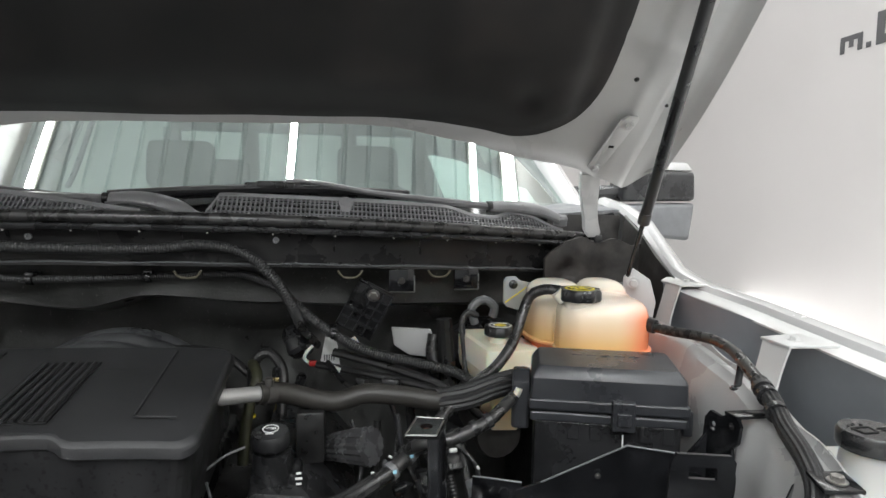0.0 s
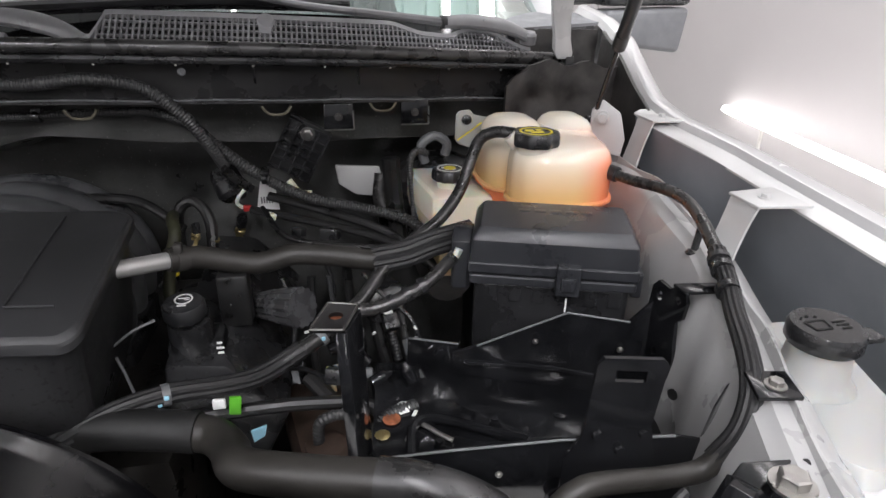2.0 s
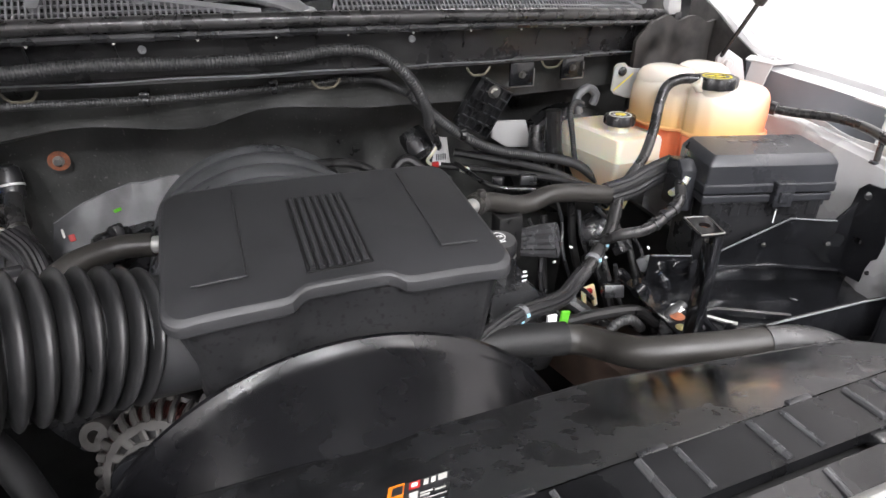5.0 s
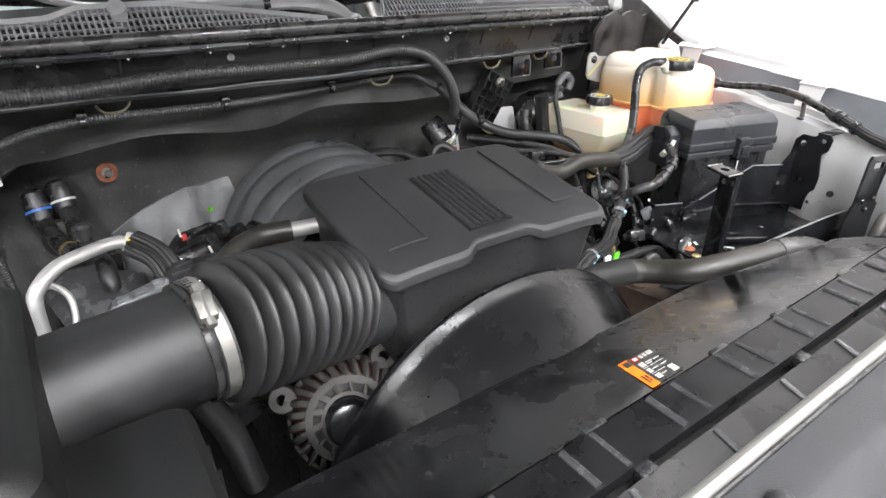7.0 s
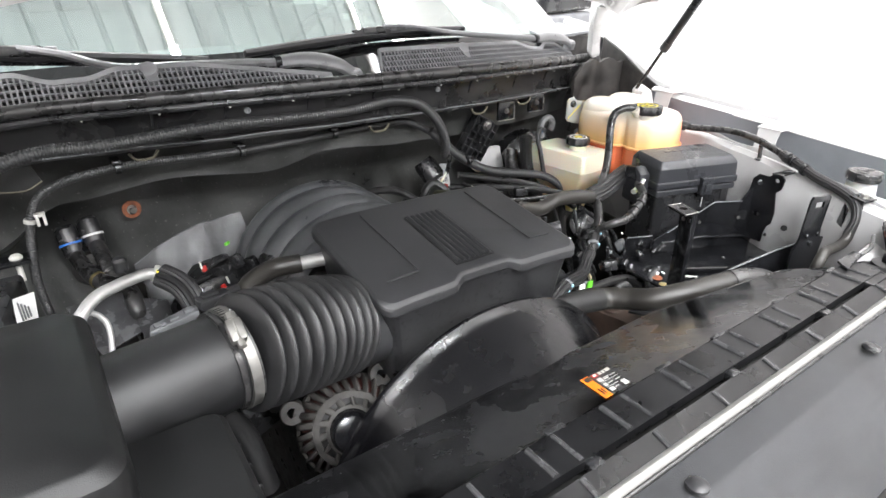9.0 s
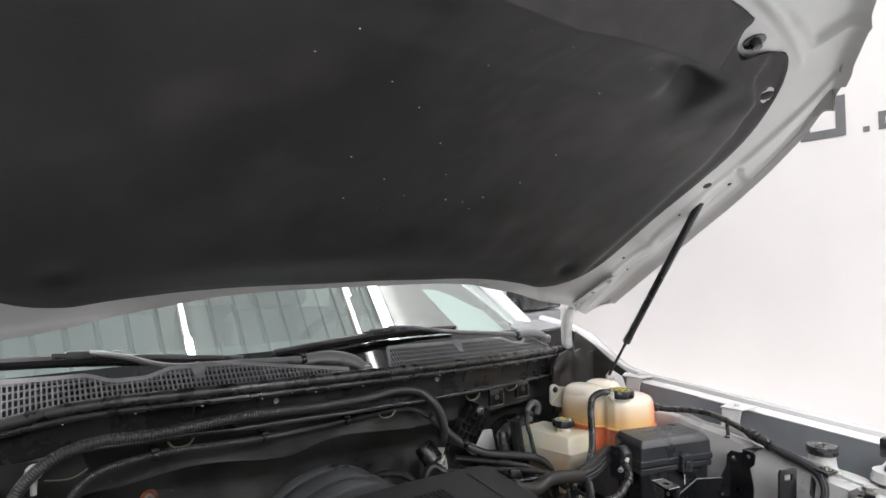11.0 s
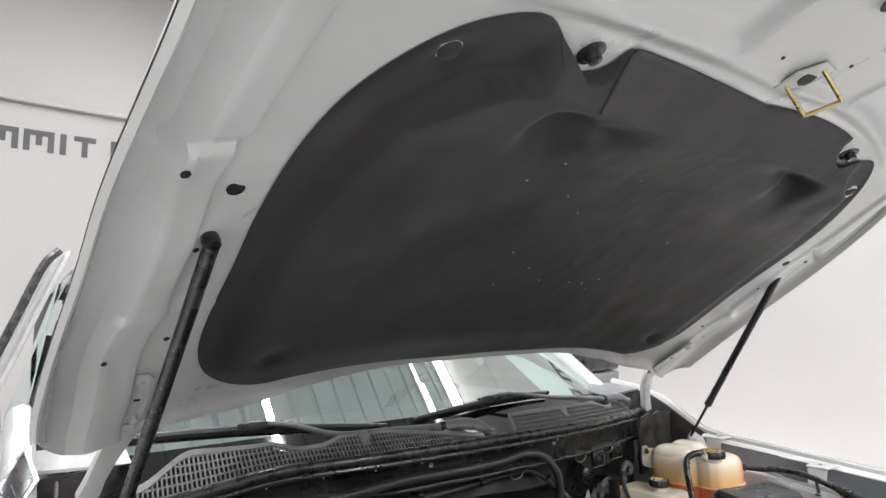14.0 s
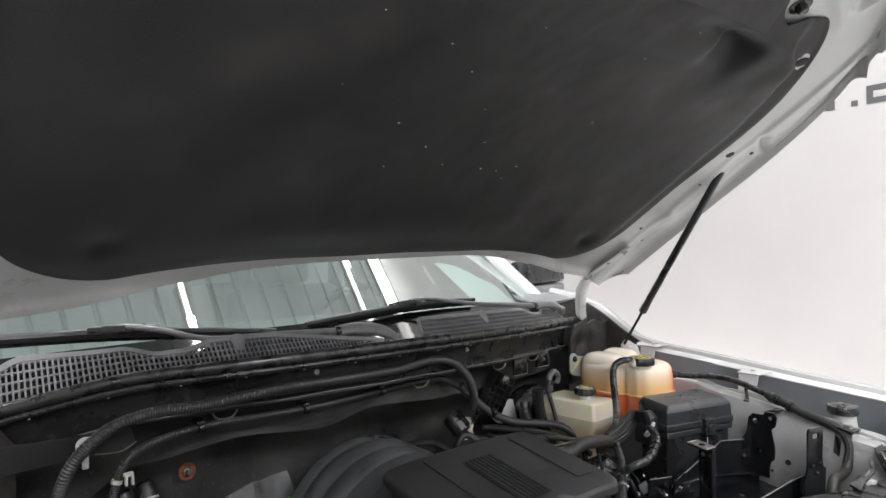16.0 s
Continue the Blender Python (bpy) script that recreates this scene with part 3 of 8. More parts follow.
def hood_pt(u, v):
    s = 2 * u - 1
    x0 = HC + s * 0.93
    y = lerp(FRONT + 0.10 * s * s, rear_y(x0), v)
    half = steps(y, HALF) + (0.018 if s < 0 else 0.0)
    x = HC + s * half
    z = hood_z(x, y)
    edge = max(0.0, abs(s) - 0.93) / 0.07
    d = 0.0
    a = abs(x - HC)
    # hem, groove, ridge and plateau down each side
    if s < 0:
        d += steps(a / half * 0.9, [(0.69, 0.0), (0.768, 0.0), (0.786, -0.018), (0.824, -0.021), (0.838, 0.008), (0.868, 0.014), (0.880, -0.004), (0.886, -0.022), (0.893, -0.030), (0.90, -0.026)])
    else:
        d += steps(a / half * 0.9, [(0.69, 0.0), (0.768, 0.0), (0.790, -0.006), (0.824, -0.005), (0.840, 0.008), (0.868, 0.012), (0.882, 0.008), (0.892, 0.001), (0.90, -0.004)])
    d += 0.014 * math.exp(-((a - 0.815) / 0.04) ** 4 - ((y - 0.595) / 0.010) ** 2)
    d += 0.012 * math.exp(-((a - 0.80) / 0.04) ** 2 - ((y - 0.66) / 0.06) ** 2)
    d += 0.016 * math.exp(-((a - 0.82) / 0.04) ** 2 - ((y - 0.93) / 0.05) ** 2)
    d -= 0.010 * math.exp(-((a - 0.78) / 0.05) ** 2 - ((y - 0.86) / 0.016) ** 2)
    # bead round the pad, and front beads
    d -= 0.006 * math.exp(-((y - 0.372) / 0.010) ** 2) * (1 / (1 + math.exp((a - 0.60) / 0.01)))
    land = 1 / (1 + math.exp(-(0.360 - y - 0.12 * max(0, a - 0.46)) / 0.006)) / (1 + math.exp(-(a - 0.195 - 0.10 * (0.36 - y)) / 0.006)) / (1 + math.exp((a - 0.575 - 0.3 * (0.36 - y)) / 0.006))
    d += 0.010 * land - 0.009 * 4 * land * (1 - land)
    d -= (0.004 + 0.022 * steps(a, [(0.38, 0), (0.62, 1), (0.72, 1), (0.80, 0.3)])) * max(0, (y - rear_y(x) + 0.04) / 0.04) ** 2
    if v < 0.06:
        d -= 0.03 * ((0.06 - v) / 0.06) ** 2
    edge_x = 0.650 if y > 0.9 else ramp(y, [(0.468, 0.48), (0.487, 0.545), (0.557, 0.606), (0.626, 0.629), (0.744, 0.645), (0.9, 0.650)])
    inside = 1 / (1 + math.exp(-(edge_x - a) / 0.004)) * (1 / (1 + math.exp(-(y - 0.490) / 0.004))) * (1 / (1 + math.exp((y - 0.985) / 0.006)))
    d += 0.030 * inside
    return view_fit(Vector((x, y, z)) + hood_n(x, y) * d)


bm = nb()
sheet(bm, 320, 150, hood_pt)
part("inner_panel", bm, PRIMER, hood, "white painted stamped steel inner panel")
bm = nb()
sheet(bm, 40, 40, lambda u, v: hood_pt(u, v) + Vector((0, 0.015, 0.03)) * (1 - abs(2 * u - 1) ** 8) + Vector((0, 0.002, 0.004)))
part("outer_skin", bm, PAINT, hood)


def pad_outline():
    half = [(0.0, 1.053), (0.15, 1.052), (0.30, 1.044), (0.42, 1.040), (0.52, 1.041), (0.58, 1.040), (0.64, 1.024), (0.69, 0.990), (0.714, 0.94), (0.717, 0.87), (0.714, 0.80), (0.716, 0.717), (0.712, 0.61), (0.695, 0.531), (0.663, 0.47),
            (0.625, 0.427), (0.585, 0.402), (0.545, 0.391), (0.517, 0.396), (0.501, 0.413), (0.487, 0.435), (0.453, 0.451), (0.405, 0.451), (0.382, 0.441), (0.373, 0.424), (0.372, 0.408), (0.352, 0.400), (0.25, 0.402), (0.137, 0.405), (0.0, 0.407)]
    loop = [(x, y) for x, y in half] + [(-x, y) for x, y in half[-2:0:-1]]
    line = spline([(x, y, 0) for x, y in loop] + [(loop[0][0], loop[0][1], 0)], 0.012)[:-1]
    return line


PAD_STEP = [(0.0, 0.508), (0.25, 0.503), (0.40, 0.488), (0.50, 0.468), (0.567, 0.487), (0.628, 0.557), (0.651, 0.626), (0.667, 0.744), (0.672, 0.9)]


def pad_depth(x, y):
    """How far the pad is pressed up towards the hood (plus) or bulges out (minus)."""
    a = abs(x)
    front = ramp(min(a, 0.55), PAD_STEP[:5])
    side = 0.672 if y > 0.9 else ramp(y, [(0.468, 0.50), (0.487, 0.567), (0.557, 0.628), (0.626, 0.651), (0.744, 0.667), (0.9, 0.672)])
    band = min(1.0, max(0.0, (y - 0.412) / (front - 0.412)))      # the front flap slopes down to a crease
    fall = max(0.0, 1 - (y - front) / 0.10) if y > front else 1.0
    inner = 1 / (1 + math.exp(-(side - a) / 0.006)) / (1 + math.exp(-(1.02 - y) / 0.01))
    d = -(0.018 + 0.018 * fall) * band * inner
    d += 0.044 * math.exp(-((a - 0.37) / 0.052) ** 4 - ((y - 0.520) / (0.015 if y < 0.520 else 0.050)) ** 2)        # two pressed pockets
    d += 0.020 * math.exp(-((a - 0.28) / 0.06) ** 2 - ((y - 0.524) / 0.018) ** 2)
    d += 0.014 * math.exp(-((a - 0.59) / 0.022) ** 2 - ((y - 0.985) / 0.016) ** 2)
    d += 0.006 * math.exp(-(((a - 0.614) / 0.020) ** 2 + ((y - 0.458) / 0.016) ** 2) ** 3)
    d += 0.004 * noise.noise((x * 4, y * 4, 1)) + 0.0025 * noise.noise((x * 11 + y * 6, y * 9 - x * 7, 5)) * (0.5 + max(0, x)) + 0.0006 * noise.noise((x * 40, y * 34, 9))
    return d


bm = nb()
line = pad_outline()
ctr = Vector((0, 0.70, 0))
rings = []
for k in range(61):
    s = 1 - (k / 60) ** 1.15 * 0.99
    ring = []
    for q in line:
        p = ctr + (q - ctr) * s
        x, y = p.x + HC, p.y
        e = 0.0 if k == 0 else min(1, k / 1.2)
        off = -0.0015 - e * 0.0025 + (pad_depth(p.x, p.y) if k > 1 else 0)
        ring.append(bm.verts.new(view_fit(Vector((x, y, hood_z(x, y))) + hood_n(x, y) * off)))
    rings.append(ring)
skin(bm, rings, caps=False)
bm.faces.new(rings[-1])
part("insulation_pad", bm, PAD, hood, "black felt heat insulation pad with dust specks", sharp=2)

bm = nb()


def flap_pt(u, v):
    x = lerp(-0.362, 0.362, u)
    crease = ramp(abs(x), PAD_STEP[:5]) - 0.002
    y = lerp(0.412 - 0.012 * min(1, abs(x) / 0.36), crease, v)
    return view_fit(Vector((x + HC, y, hood_z(x + HC, y))) + hood_n(x + HC, y) * (-0.0055 + pad_depth(x, y)))


sheet(bm, 70, 8, flap_pt, (0, 0, 0.0008))
part("front_flap", bm, LITFLAP, hood, "fuzzy folded front flap, paler for the light it catches", sharp=2)


def panel_at(x, y):
    """The point of the stamped panel nearest to (x, y)."""
    best = None
    for i in range(121):
        u = i / 120
        v = (y - FRONT - 0.10 * (2 * u - 1) ** 2) / (rear_y(HC + (2 * u - 1) * 0.93) - FRONT - 0.10 * (2 * u - 1) ** 2)
        p = hood_pt(u, min(1, max(0, v)))
        k = abs(p.x - view_fit(Vector((x, y, hood_z(x, y)))).x)
        if best is None or k < best[0]:
            best = (k, p)
    return best[1]


def hood_at(x, y, off=0.0):
    return view_fit(Vector((x, y, hood_z(x, y))) + hood_n(x, y) * off)


for side in (-1, 1):
    # Each hole is a near-black disc laid on the panel.
    for a, y, r in ((0.755, 0.670, 0.0105), (0.822, 0.630, 0.005), (0.844, 0.929, 0.004), (0.766, 0.762, 0.004), (0.761, 0.912, 0.0045)):
        bm = nb()
        x = HC + side * a
        lathe(bm, [(r, 0), (r, 0.001)], panel_at(x, y) - hood_n(x, y) * 0.0012, hood_n(x, y), 20)
        part("panel_hole", bm, DARK, hood)
    # rubber bump stops
    bm = nb()
    x, y = HC + side * 0.424, 0.423
    n = -hood_n(x, y)
    lathe(bm, [(0.017, -0.004), (0.018, 0.003), (0.010, 0.004), (0.009, 0.011), (0.008, 0.015), (0.003, 0.016)], hood_at(x, y, 0.0), n, 20)
    part("bump_stop", bm, RUBBER, hood, "black rubber bump stop")
    bm = nb()
    x, y = -0.055 + side * 0.19, 0.228
    lathe(bm, [(0.012, 0), (0.0135, 0.003), (0.012, 0.014), (0.009, 0.016)], hood_at(x, y, 0.004), -hood_n(x, y), 18)
    part("bump_stop", bm, RUBBER, hood, "black rubber bump stop")
    bm = nb()
    x, y = HC + side * 0.614, 0.458
    lathe(bm, [(0.013, 0), (0.013, 0.0025), (0.009, 0.004)], hood_at(x, y, 0.001), -hood_n(x, y), 20)
    part("push_pin", bm, PAD, hood)
bm = nb()
lathe(bm, [(0.015, 0), (0.015, 0.001)], hood_at(-0.079, 0.200, -0.006), hood_n(-0.07, 0.2), 20)
part("panel_hole", bm, DARK, hood)
# latch striker: base plate and wire loop hanging below it
a, b = hood_at(-0.012, 0.366, -0.003), hood_at(0.004, 0.318, -0.003)
drop = Vector((0.050, -0.002, -0.036))
bm = nb()
tube(bm, spline([a, a + drop * 0.5, a + drop, a + drop * 1.08 + (b - a) * 0.1, b + drop * 1.08 - (b - a) * 0.1, b + drop, b + drop * 0.5, b], 0.004), 0.0036, n=10, raw=True)
part("striker_loop", bm, BRASS, hood, "yellow zinc wire striker loop")
bm = nb()
prism(bm, [hood_at(-0.026, 0.378, -0.003), hood_at(0.016, 0.374, -0.003), hood_at(0.030, 0.310, -0.003), hood_at(-0.010, 0.306, -0.003), hood_at(-0.030, 0.34, -0.003)], (0, 0, -0.004), 0.0015)
part("striker_plate", bm, PRIMER, hood)
bm = nb()
lathe(bm, [(0.015, 0), (0.015, 0.001)], hood_at(0.0, 0.341, -0.0085), hood_n(0, 0.34), 20)
part("panel_hole", bm, DARK, hood)
for x, y in ((-0.085, 0.335), (0.06, 0.300)):
    bm = nb()
    lathe(bm, [(0.003, 0), (0.003, 0.001)], hood_at(x, y, -0.0022), hood_n(x, y), 12)
    part("panel_hole", bm, DARK, hood)
rnd = random.Random(4)   # a few dust specks on the pad
for k in range(30):
    x, y = HC + rnd.gauss(-0.08, 0.24), rnd.uniform(0.52, 0.90)
    s = rnd.uniform(0.0010, 0.0022)
    bm = nb()
    box(bm, hood_at(x, y, -0.0035 + pad_depth(x - HC, y)), (s, s * rnd.uniform(0.8, 4), s * 0.5), rot=Matrix.Rotation(rnd.uniform(0, 3), 3, "Z"))
    part("dust_speck", bm, LABELW, hood)

# ---- hinges and gas struts ----
for side in (-1, 1):
    X = lambda a: HC + side * a
    t = thing("hinge_bracket", (X(0.815), 1.20, 1.41), "white painted steel hood hinge bracket with bolts", "hinge", "hood hinges")
    n = hood_n(X(0.78), 1.0)
    w = Vector((side * 0.016, 0, 0))
    top, mid, low = panel_at(X(0.778), 0.972) - n * 0.007, panel_at(X(0.784), 1.045) - n * 0.008, Vector((0.853, 1.185, 1.425) if side > 0 else (-0.816, 1.18, 1.440))
    if side > 0:
        top, mid = Vector((0.837, 0.998, 1.648)), Vector((0.826, 1.146, 1.558))
    knee = mid + Vector((side * 0.012, 0.02, -0.03))
    bm = nb()
    prism(bm, [top - w, top - w * 0.6 + Vector((0, -0.010, 0.006)), top + w * 0.6 + Vector((0, -0.010, 0.006)), top + w, mid + w, mid - w], n * 0.005, 0.0015)
    part("upper_leaf", bm, PRIMER, t)
    bm = nb()
    prism(bm, [top - w, mid - w, knee - w, knee - w + n * 0.012, top - w + n * 0.006], (side * -0.003, 0, 0), 0.001)
    part("leaf_flange", bm, PRIMER, t)
    bm = nb()
    rings = []
    for f, ww, th in ((0.0, 0.022, 0.005), (0.25, 0.021, 0.007), (0.5, 0.017, 0.009), (0.75, 0.015, 0.010), (0.92, 0.018, 0.009), (1.0, 0.013, 0.006)):
        c = mid.lerp(low, f) + Vector((0, 0.012 * math.sin(f * math.pi), 0.006 * math.sin(f * math.pi)))
        rings.append([bm.verts.new(c + Vector((sx * ww, sy * th, sy * th * 0.5))) for sx, sy in ((-1, -1), (1, -1), (1, 1), (-1, 1))])
    skin(bm, rings)
    bmesh.ops.bevel(bm, geom=list(bm.edges), offset=0.0015, segments=2, profile=0.5, affect="EDGES", clamp_overlap=True)
    part("hinge_arm", bm, PRIMER, t)
    bm = nb()
    box(bm, low + Vector((side * 0.012, 0.004, -0.012)), (0.018, 0.024, 0.030), 0.003)
    part("pivot_block", bm, BLACK, t)
    bm = nb()
    tube(bm, [low + Vector((0, 0, -0.01)), low + Vector((side * -0.004, 0.006, -0.07))], 0.006, n=10, step=0.03)
    part("pivot_pin", bm, STEEL, t)
    for q in (lerp(top, mid, 0.06), lerp(top, mid, 0.86)):
        bm = nb()
        bolt(bm, q - n * 0.001, -n, 0.007, 0.009)
        part("bolt", bm, PRIMER, t)
    bm = nb()
    box(bm, lerp(top, mid, 0.45) - n * 0.0012, (0.010, 0.005, 0.0012), 0, n.to_track_quat("Z", "Y").to_matrix())
    part("slot", bm, DARK, t)

    t = thing("gas_strut", (X(0.85), 1.05, 1.345), "black gas strut holding up the hood", "gas strut", "hood gas struts")
    a, b = (Vector((0.806, 0.695, 1.852)), Vector((0.866, 1.05, 1.335))) if side > 0 else (Vector((-0.757, 0.664, 1.835)), Vector((-0.794, 1.10, 1.345)))
    d = (b - a).normalized()
    m = a.lerp(b, 0.72)
    bm = nb()
    tube(bm, [a + d * 0.006, m], 0.0100, n=16, step=1)
    part("cylinder", bm, BLACK, t, "matt black cylinder")
    bm = nb()
    tube(bm, [m - d * 0.004, m + d * 0.02], 0.0112, n=16, step=1)
    part("collar", bm, RUBBER, t)
    bm = nb()
    tube(bm, [m, b], 0.0042, n=12, step=1)
    part("rod", bm, BLACK, t)
    bm = nb()
    lathe(bm, [(0.006, 0), (0.0105, 0.002), (0.0115, 0.010), (0.010, 0.018), (0.006, 0.020)], a + d * 0.004 + hood_n(a.x, a.y) * 0.014, -hood_n(a.x, a.y), 16)
    part("ball_end", bm, BLACK, t)
    bm = nb()
    lathe(bm, [(0.0075, -0.012), (0.0075, 0.012)], b, (1, 0, 0), 14)
    part("ball_end", bm, BLACK, t)
    if side < 0:
        for k in range(4):      # worn yellow print
            bm = nb()
            c = a.lerp(b, 0.27 + 0.03 * k)
            box(bm, c + Vector((-0.0035, -0.0094, 0.0)), (0.005, 0.0006, 0.005 if k != 3 else 0.010), 0, Matrix.Rotation(0.5, 3, "X"))
            part("print_bar", bm, YELLOW, t)


# ---- cowl, wiper grille, firewall ----
def cowl_y(x):
    return 1.003 + 0.30 * (x - 0.02) ** 2


def cowl_z(x):
    return 1.463 - 0.045 * x * x - 0.012 * x - 0.036 * steps(-x, [(0.46, 0), (0.76, 1)])


X0, X1 = -0.80, 0.86
cowl = thing("cowl_assembly", (XC, 1.0, 1.38), "black cowl panel with rubber hood seal across the firewall top", "cowl panel")
bm = nb()
tube(bm, [(lerp(X0, X1, k / 24), cowl_y(lerp(X0, X1, k / 24)), cowl_z(lerp(X0, X1, k / 24))) for k in range(25)], 0.011, n=12, step=0.03)
part("hood_seal", bm, RUBBER, cowl, "long black rubber weatherstrip")
bm = nb()
tube(bm, [(lerp(X0, X1, k / 24), cowl_y(lerp(X0, X1, k / 24)) - 0.006, cowl_z(lerp(X0, X1, k / 24)) - 0.016) for k in range(25)], 0.006, n=8, step=0.03)
part("seal_lip", bm, BLACK, cowl)
bm = nb()
sheet(bm, 60, 1, lambda u, v: Vector((lerp(X0, X1, u), cowl_y(lerp(X0, X1, u)) + 0.006 + 0.022 * v, cowl_z(lerp(X0, X1, u)) + 0.002 - 0.004 * v)), (0, 0, -0.006))
part("cowl_lip", bm, COWLPL, cowl)
bm = nb()
sheet(bm, 80, 6, lambda u, v: Vector((lerp(X0, X1, u), cowl_y(lerp(X0, X1, u)) + 0.004 + 0.022 * math.sin(v * 1.5), cowl_z(lerp(X0, X1, u)) - 0.012 - 0.062 * v)))
part("lower_face", bm, COWLPL, cowl)
bm = nb()
sheet(bm, 60, 1, lambda u, v: Vector((lerp(X0, X1, u), cowl_y(lerp(X0, X1, u)) + 0.034 - 0.026 * v, cowl_z(lerp(X0, X1, u)) - 0.072 - 0.004 * v)), (0, 0, -0.004))
part("ledge", bm, COWLPL, cowl)
bm = nb()
tube(bm, [(lerp(X0, X1, k / 40), cowl_y(lerp(X0, X1, k / 40)) + 0.006, cowl_z(lerp(X0, X1, k / 40)) - 0.0745 + 0.001 * math.sin(k * 1.3)) for k in range(41)], 0.0015, n=6, raw=True)
part("edge_strip", bm, GREYPL, cowl, "thin pale edge of the panel")
for k in range(15):
    x = 0.20 + 0.104 * (k - 9)
    bm = nb()
    lathe(bm, [(0.0014, 0), (0.0020, 0.002), (0.0012, 0.004)], (x, cowl_y(x) - 0.004, cowl_z(x) - 0.022), (0, -1, -0.3), 8)
    part("clip", bm, WHITEPL, cowl)
for x in (-0.62, -0.45, -0.33, -0.22, -0.08, 0.05, 0.30, 0.46, 0.60):
    bm = nb()
    y, z = cowl_y(x), cowl_z(x)
    prism(bm, [(x, y + 0.002, z - 0.016), (x, y + 0.03, z - 0.016), (x, y + 0.03, z - 0.066)], (0.003, 0, 0))
    part("gusset", bm, BLACK, cowl)
for x in (-0.185, 0.203):
    bm = nb()
    lathe(bm, [(0.0055, 0), (0.0055, 0.004), (0.003, 0.004), (0.003, 0.001)], (x, cowl_y(x) + 0.012, cowl_z(x) - 0.034), (0, -1, 0), 14)
    part("stud", bm, GREYPL, cowl)


def grille_h(x, x0, x1, side):
    """How far back the vent runs at x: square inner end, dip and taper at the outer end."""
    u = (x - x0) / (x1 - x0)
    u = u if side > 0 else 1 - u
    if side < 0:
        return ramp(u, [(0.0, 0.004), (0.32, 0.078)]) if u < 0.32 else steps(u, [(0.32, 0.078), (0.46, 0.080), (0.54, 0.052), (0.59, 0.050), (0.67, 0.085), (0.85, 0.092), (1.0, 0.020)])
    return steps(u, [(0.0, 0.006), (0.025, 0.085), (0.60, 0.085), (0.70, 0.050), (0.75, 0.047), (0.82, 0.076), (0.86, 0.074), (1.0, 0.010)])


for side, x0, x1 in ((1, 0.085, 0.80), (-1, -0.735, -0.02)):
    t = thing("wiper_grille", ((x0 + x1) / 2, 1.05, 1.45), "black plastic cowl vent grille with small square holes", "vent grille", "cowl vent grilles")

    def gp(x, d, up=0.0):
        rise = 0.030 * steps(-x, [(0.48, 0), (0.76, 1)]) * d / 0.09
        return Vector((x, cowl_y(x) + 0.030 + 0.45 * d - 0.6 * up, cowl_z(x) + 0.003 + d * 0.40 + rise + 0.8 * up))

    def bar(bm, pts):
        """A flat lattice bar through pairs of edge points, 4 mm deep."""
        rings = [[bm.verts.new(p), bm.verts.new(q), bm.verts.new(q + Vector((0, 0.003, -0.003))), bm.verts.new(p + Vector((0, 0.003, -0.003)))] for p, q in pts]
        skin(bm, rings)
    bm = nb()
    nx = int((x1 - x0) / 0.0078)
    for k in range(nx + 1):
        x = lerp(x0, x1, k / nx)
        h = grille_h(x, x0, x1, side)
        bar(bm, [(gp(x - 0.0014, 0, 0.002), gp(x + 0.0014, 0, 0.002)), (gp(x - 0.0014, h, 0.002), gp(x + 0.0014, h, 0.002))])
    for j in range(0, 5):
        d = 0.0220 * j
        run = []
        for k in range(nx + 1):
            x = lerp(x0, x1, k / nx)
            if grille_h(x, x0, x1, side) > d:
                run.append((gp(x, d - 0.0022, 0.0016), gp(x, d + 0.0022, 0.0016)))
            if (grille_h(x, x0, x1, side) <= d or k == nx) and len(run) > 1:
                bar(bm, run)
                run = []
            elif grille_h(x, x0, x1, side) <= d:
                run = []
    part("lattice", bm, VENT, t, smooth=False)
    bm = nb()
    edge = [(x, grille_h(x, x0, x1, side)) for x in (lerp(x0, x1, k / 90) for k in range(91))]
    skin(bm, [[bm.verts.new(q) for q in (gp(x, h - 0.002, 0.003), gp(x, h + 0.013, 0.0035), gp(x, h + 0.016, 0.001), gp(x, h + 0.015, -0.006), gp(x, h - 0.002, -0.004))] for x, h in edge])
    part("rim", bm, VENTRIM, t, "dull grey moulded rim")
    # Near-black sheet behind the lattice stands in for shade in its holes.
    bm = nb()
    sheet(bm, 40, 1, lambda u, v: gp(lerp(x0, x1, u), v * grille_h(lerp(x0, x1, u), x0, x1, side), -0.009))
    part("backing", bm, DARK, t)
    bm = nb()
    xn = 0.322 if side > 0 else -0.31
    lathe(bm, [(0.013, -0.006), (0.013, 0.003), (0.010, 0.005)], gp(xn, 0.078, 0.001), (0, -0.8, 0.6), 18)
    prism(bm, [gp(xn - 0.006, 0.035, 0.003), gp(xn + 0.006, 0.035, 0.003), gp(xn + 0.014, 0.08, 0.003), gp(xn - 0.014, 0.08, 0.003)], (0, 0.004, -0.006))
    part("fastener", bm, VENTRIM, t)

bm = nb()   # the plain deck between vents and glass
sheet(bm, 60, 8, lambda u, v: Vector((lerp(-0.83, 0.90, u), cowl_y(lerp(-0.83, 0.90, u)) + lerp(0.06, 0.34, v), cowl_z(lerp(-0.83, 0.90, u)) - 0.030 - 0.03 * min(1, v * 4) - 0.05 * v)))
tagged(part("cowl_deck", bm, DECK), "black plastic cowl deck under the wipers", "cowl panel")

wall = thing("firewall", (XC, 1.25, 0.6), "black insulated firewall at the back of the engine bay", "firewall")


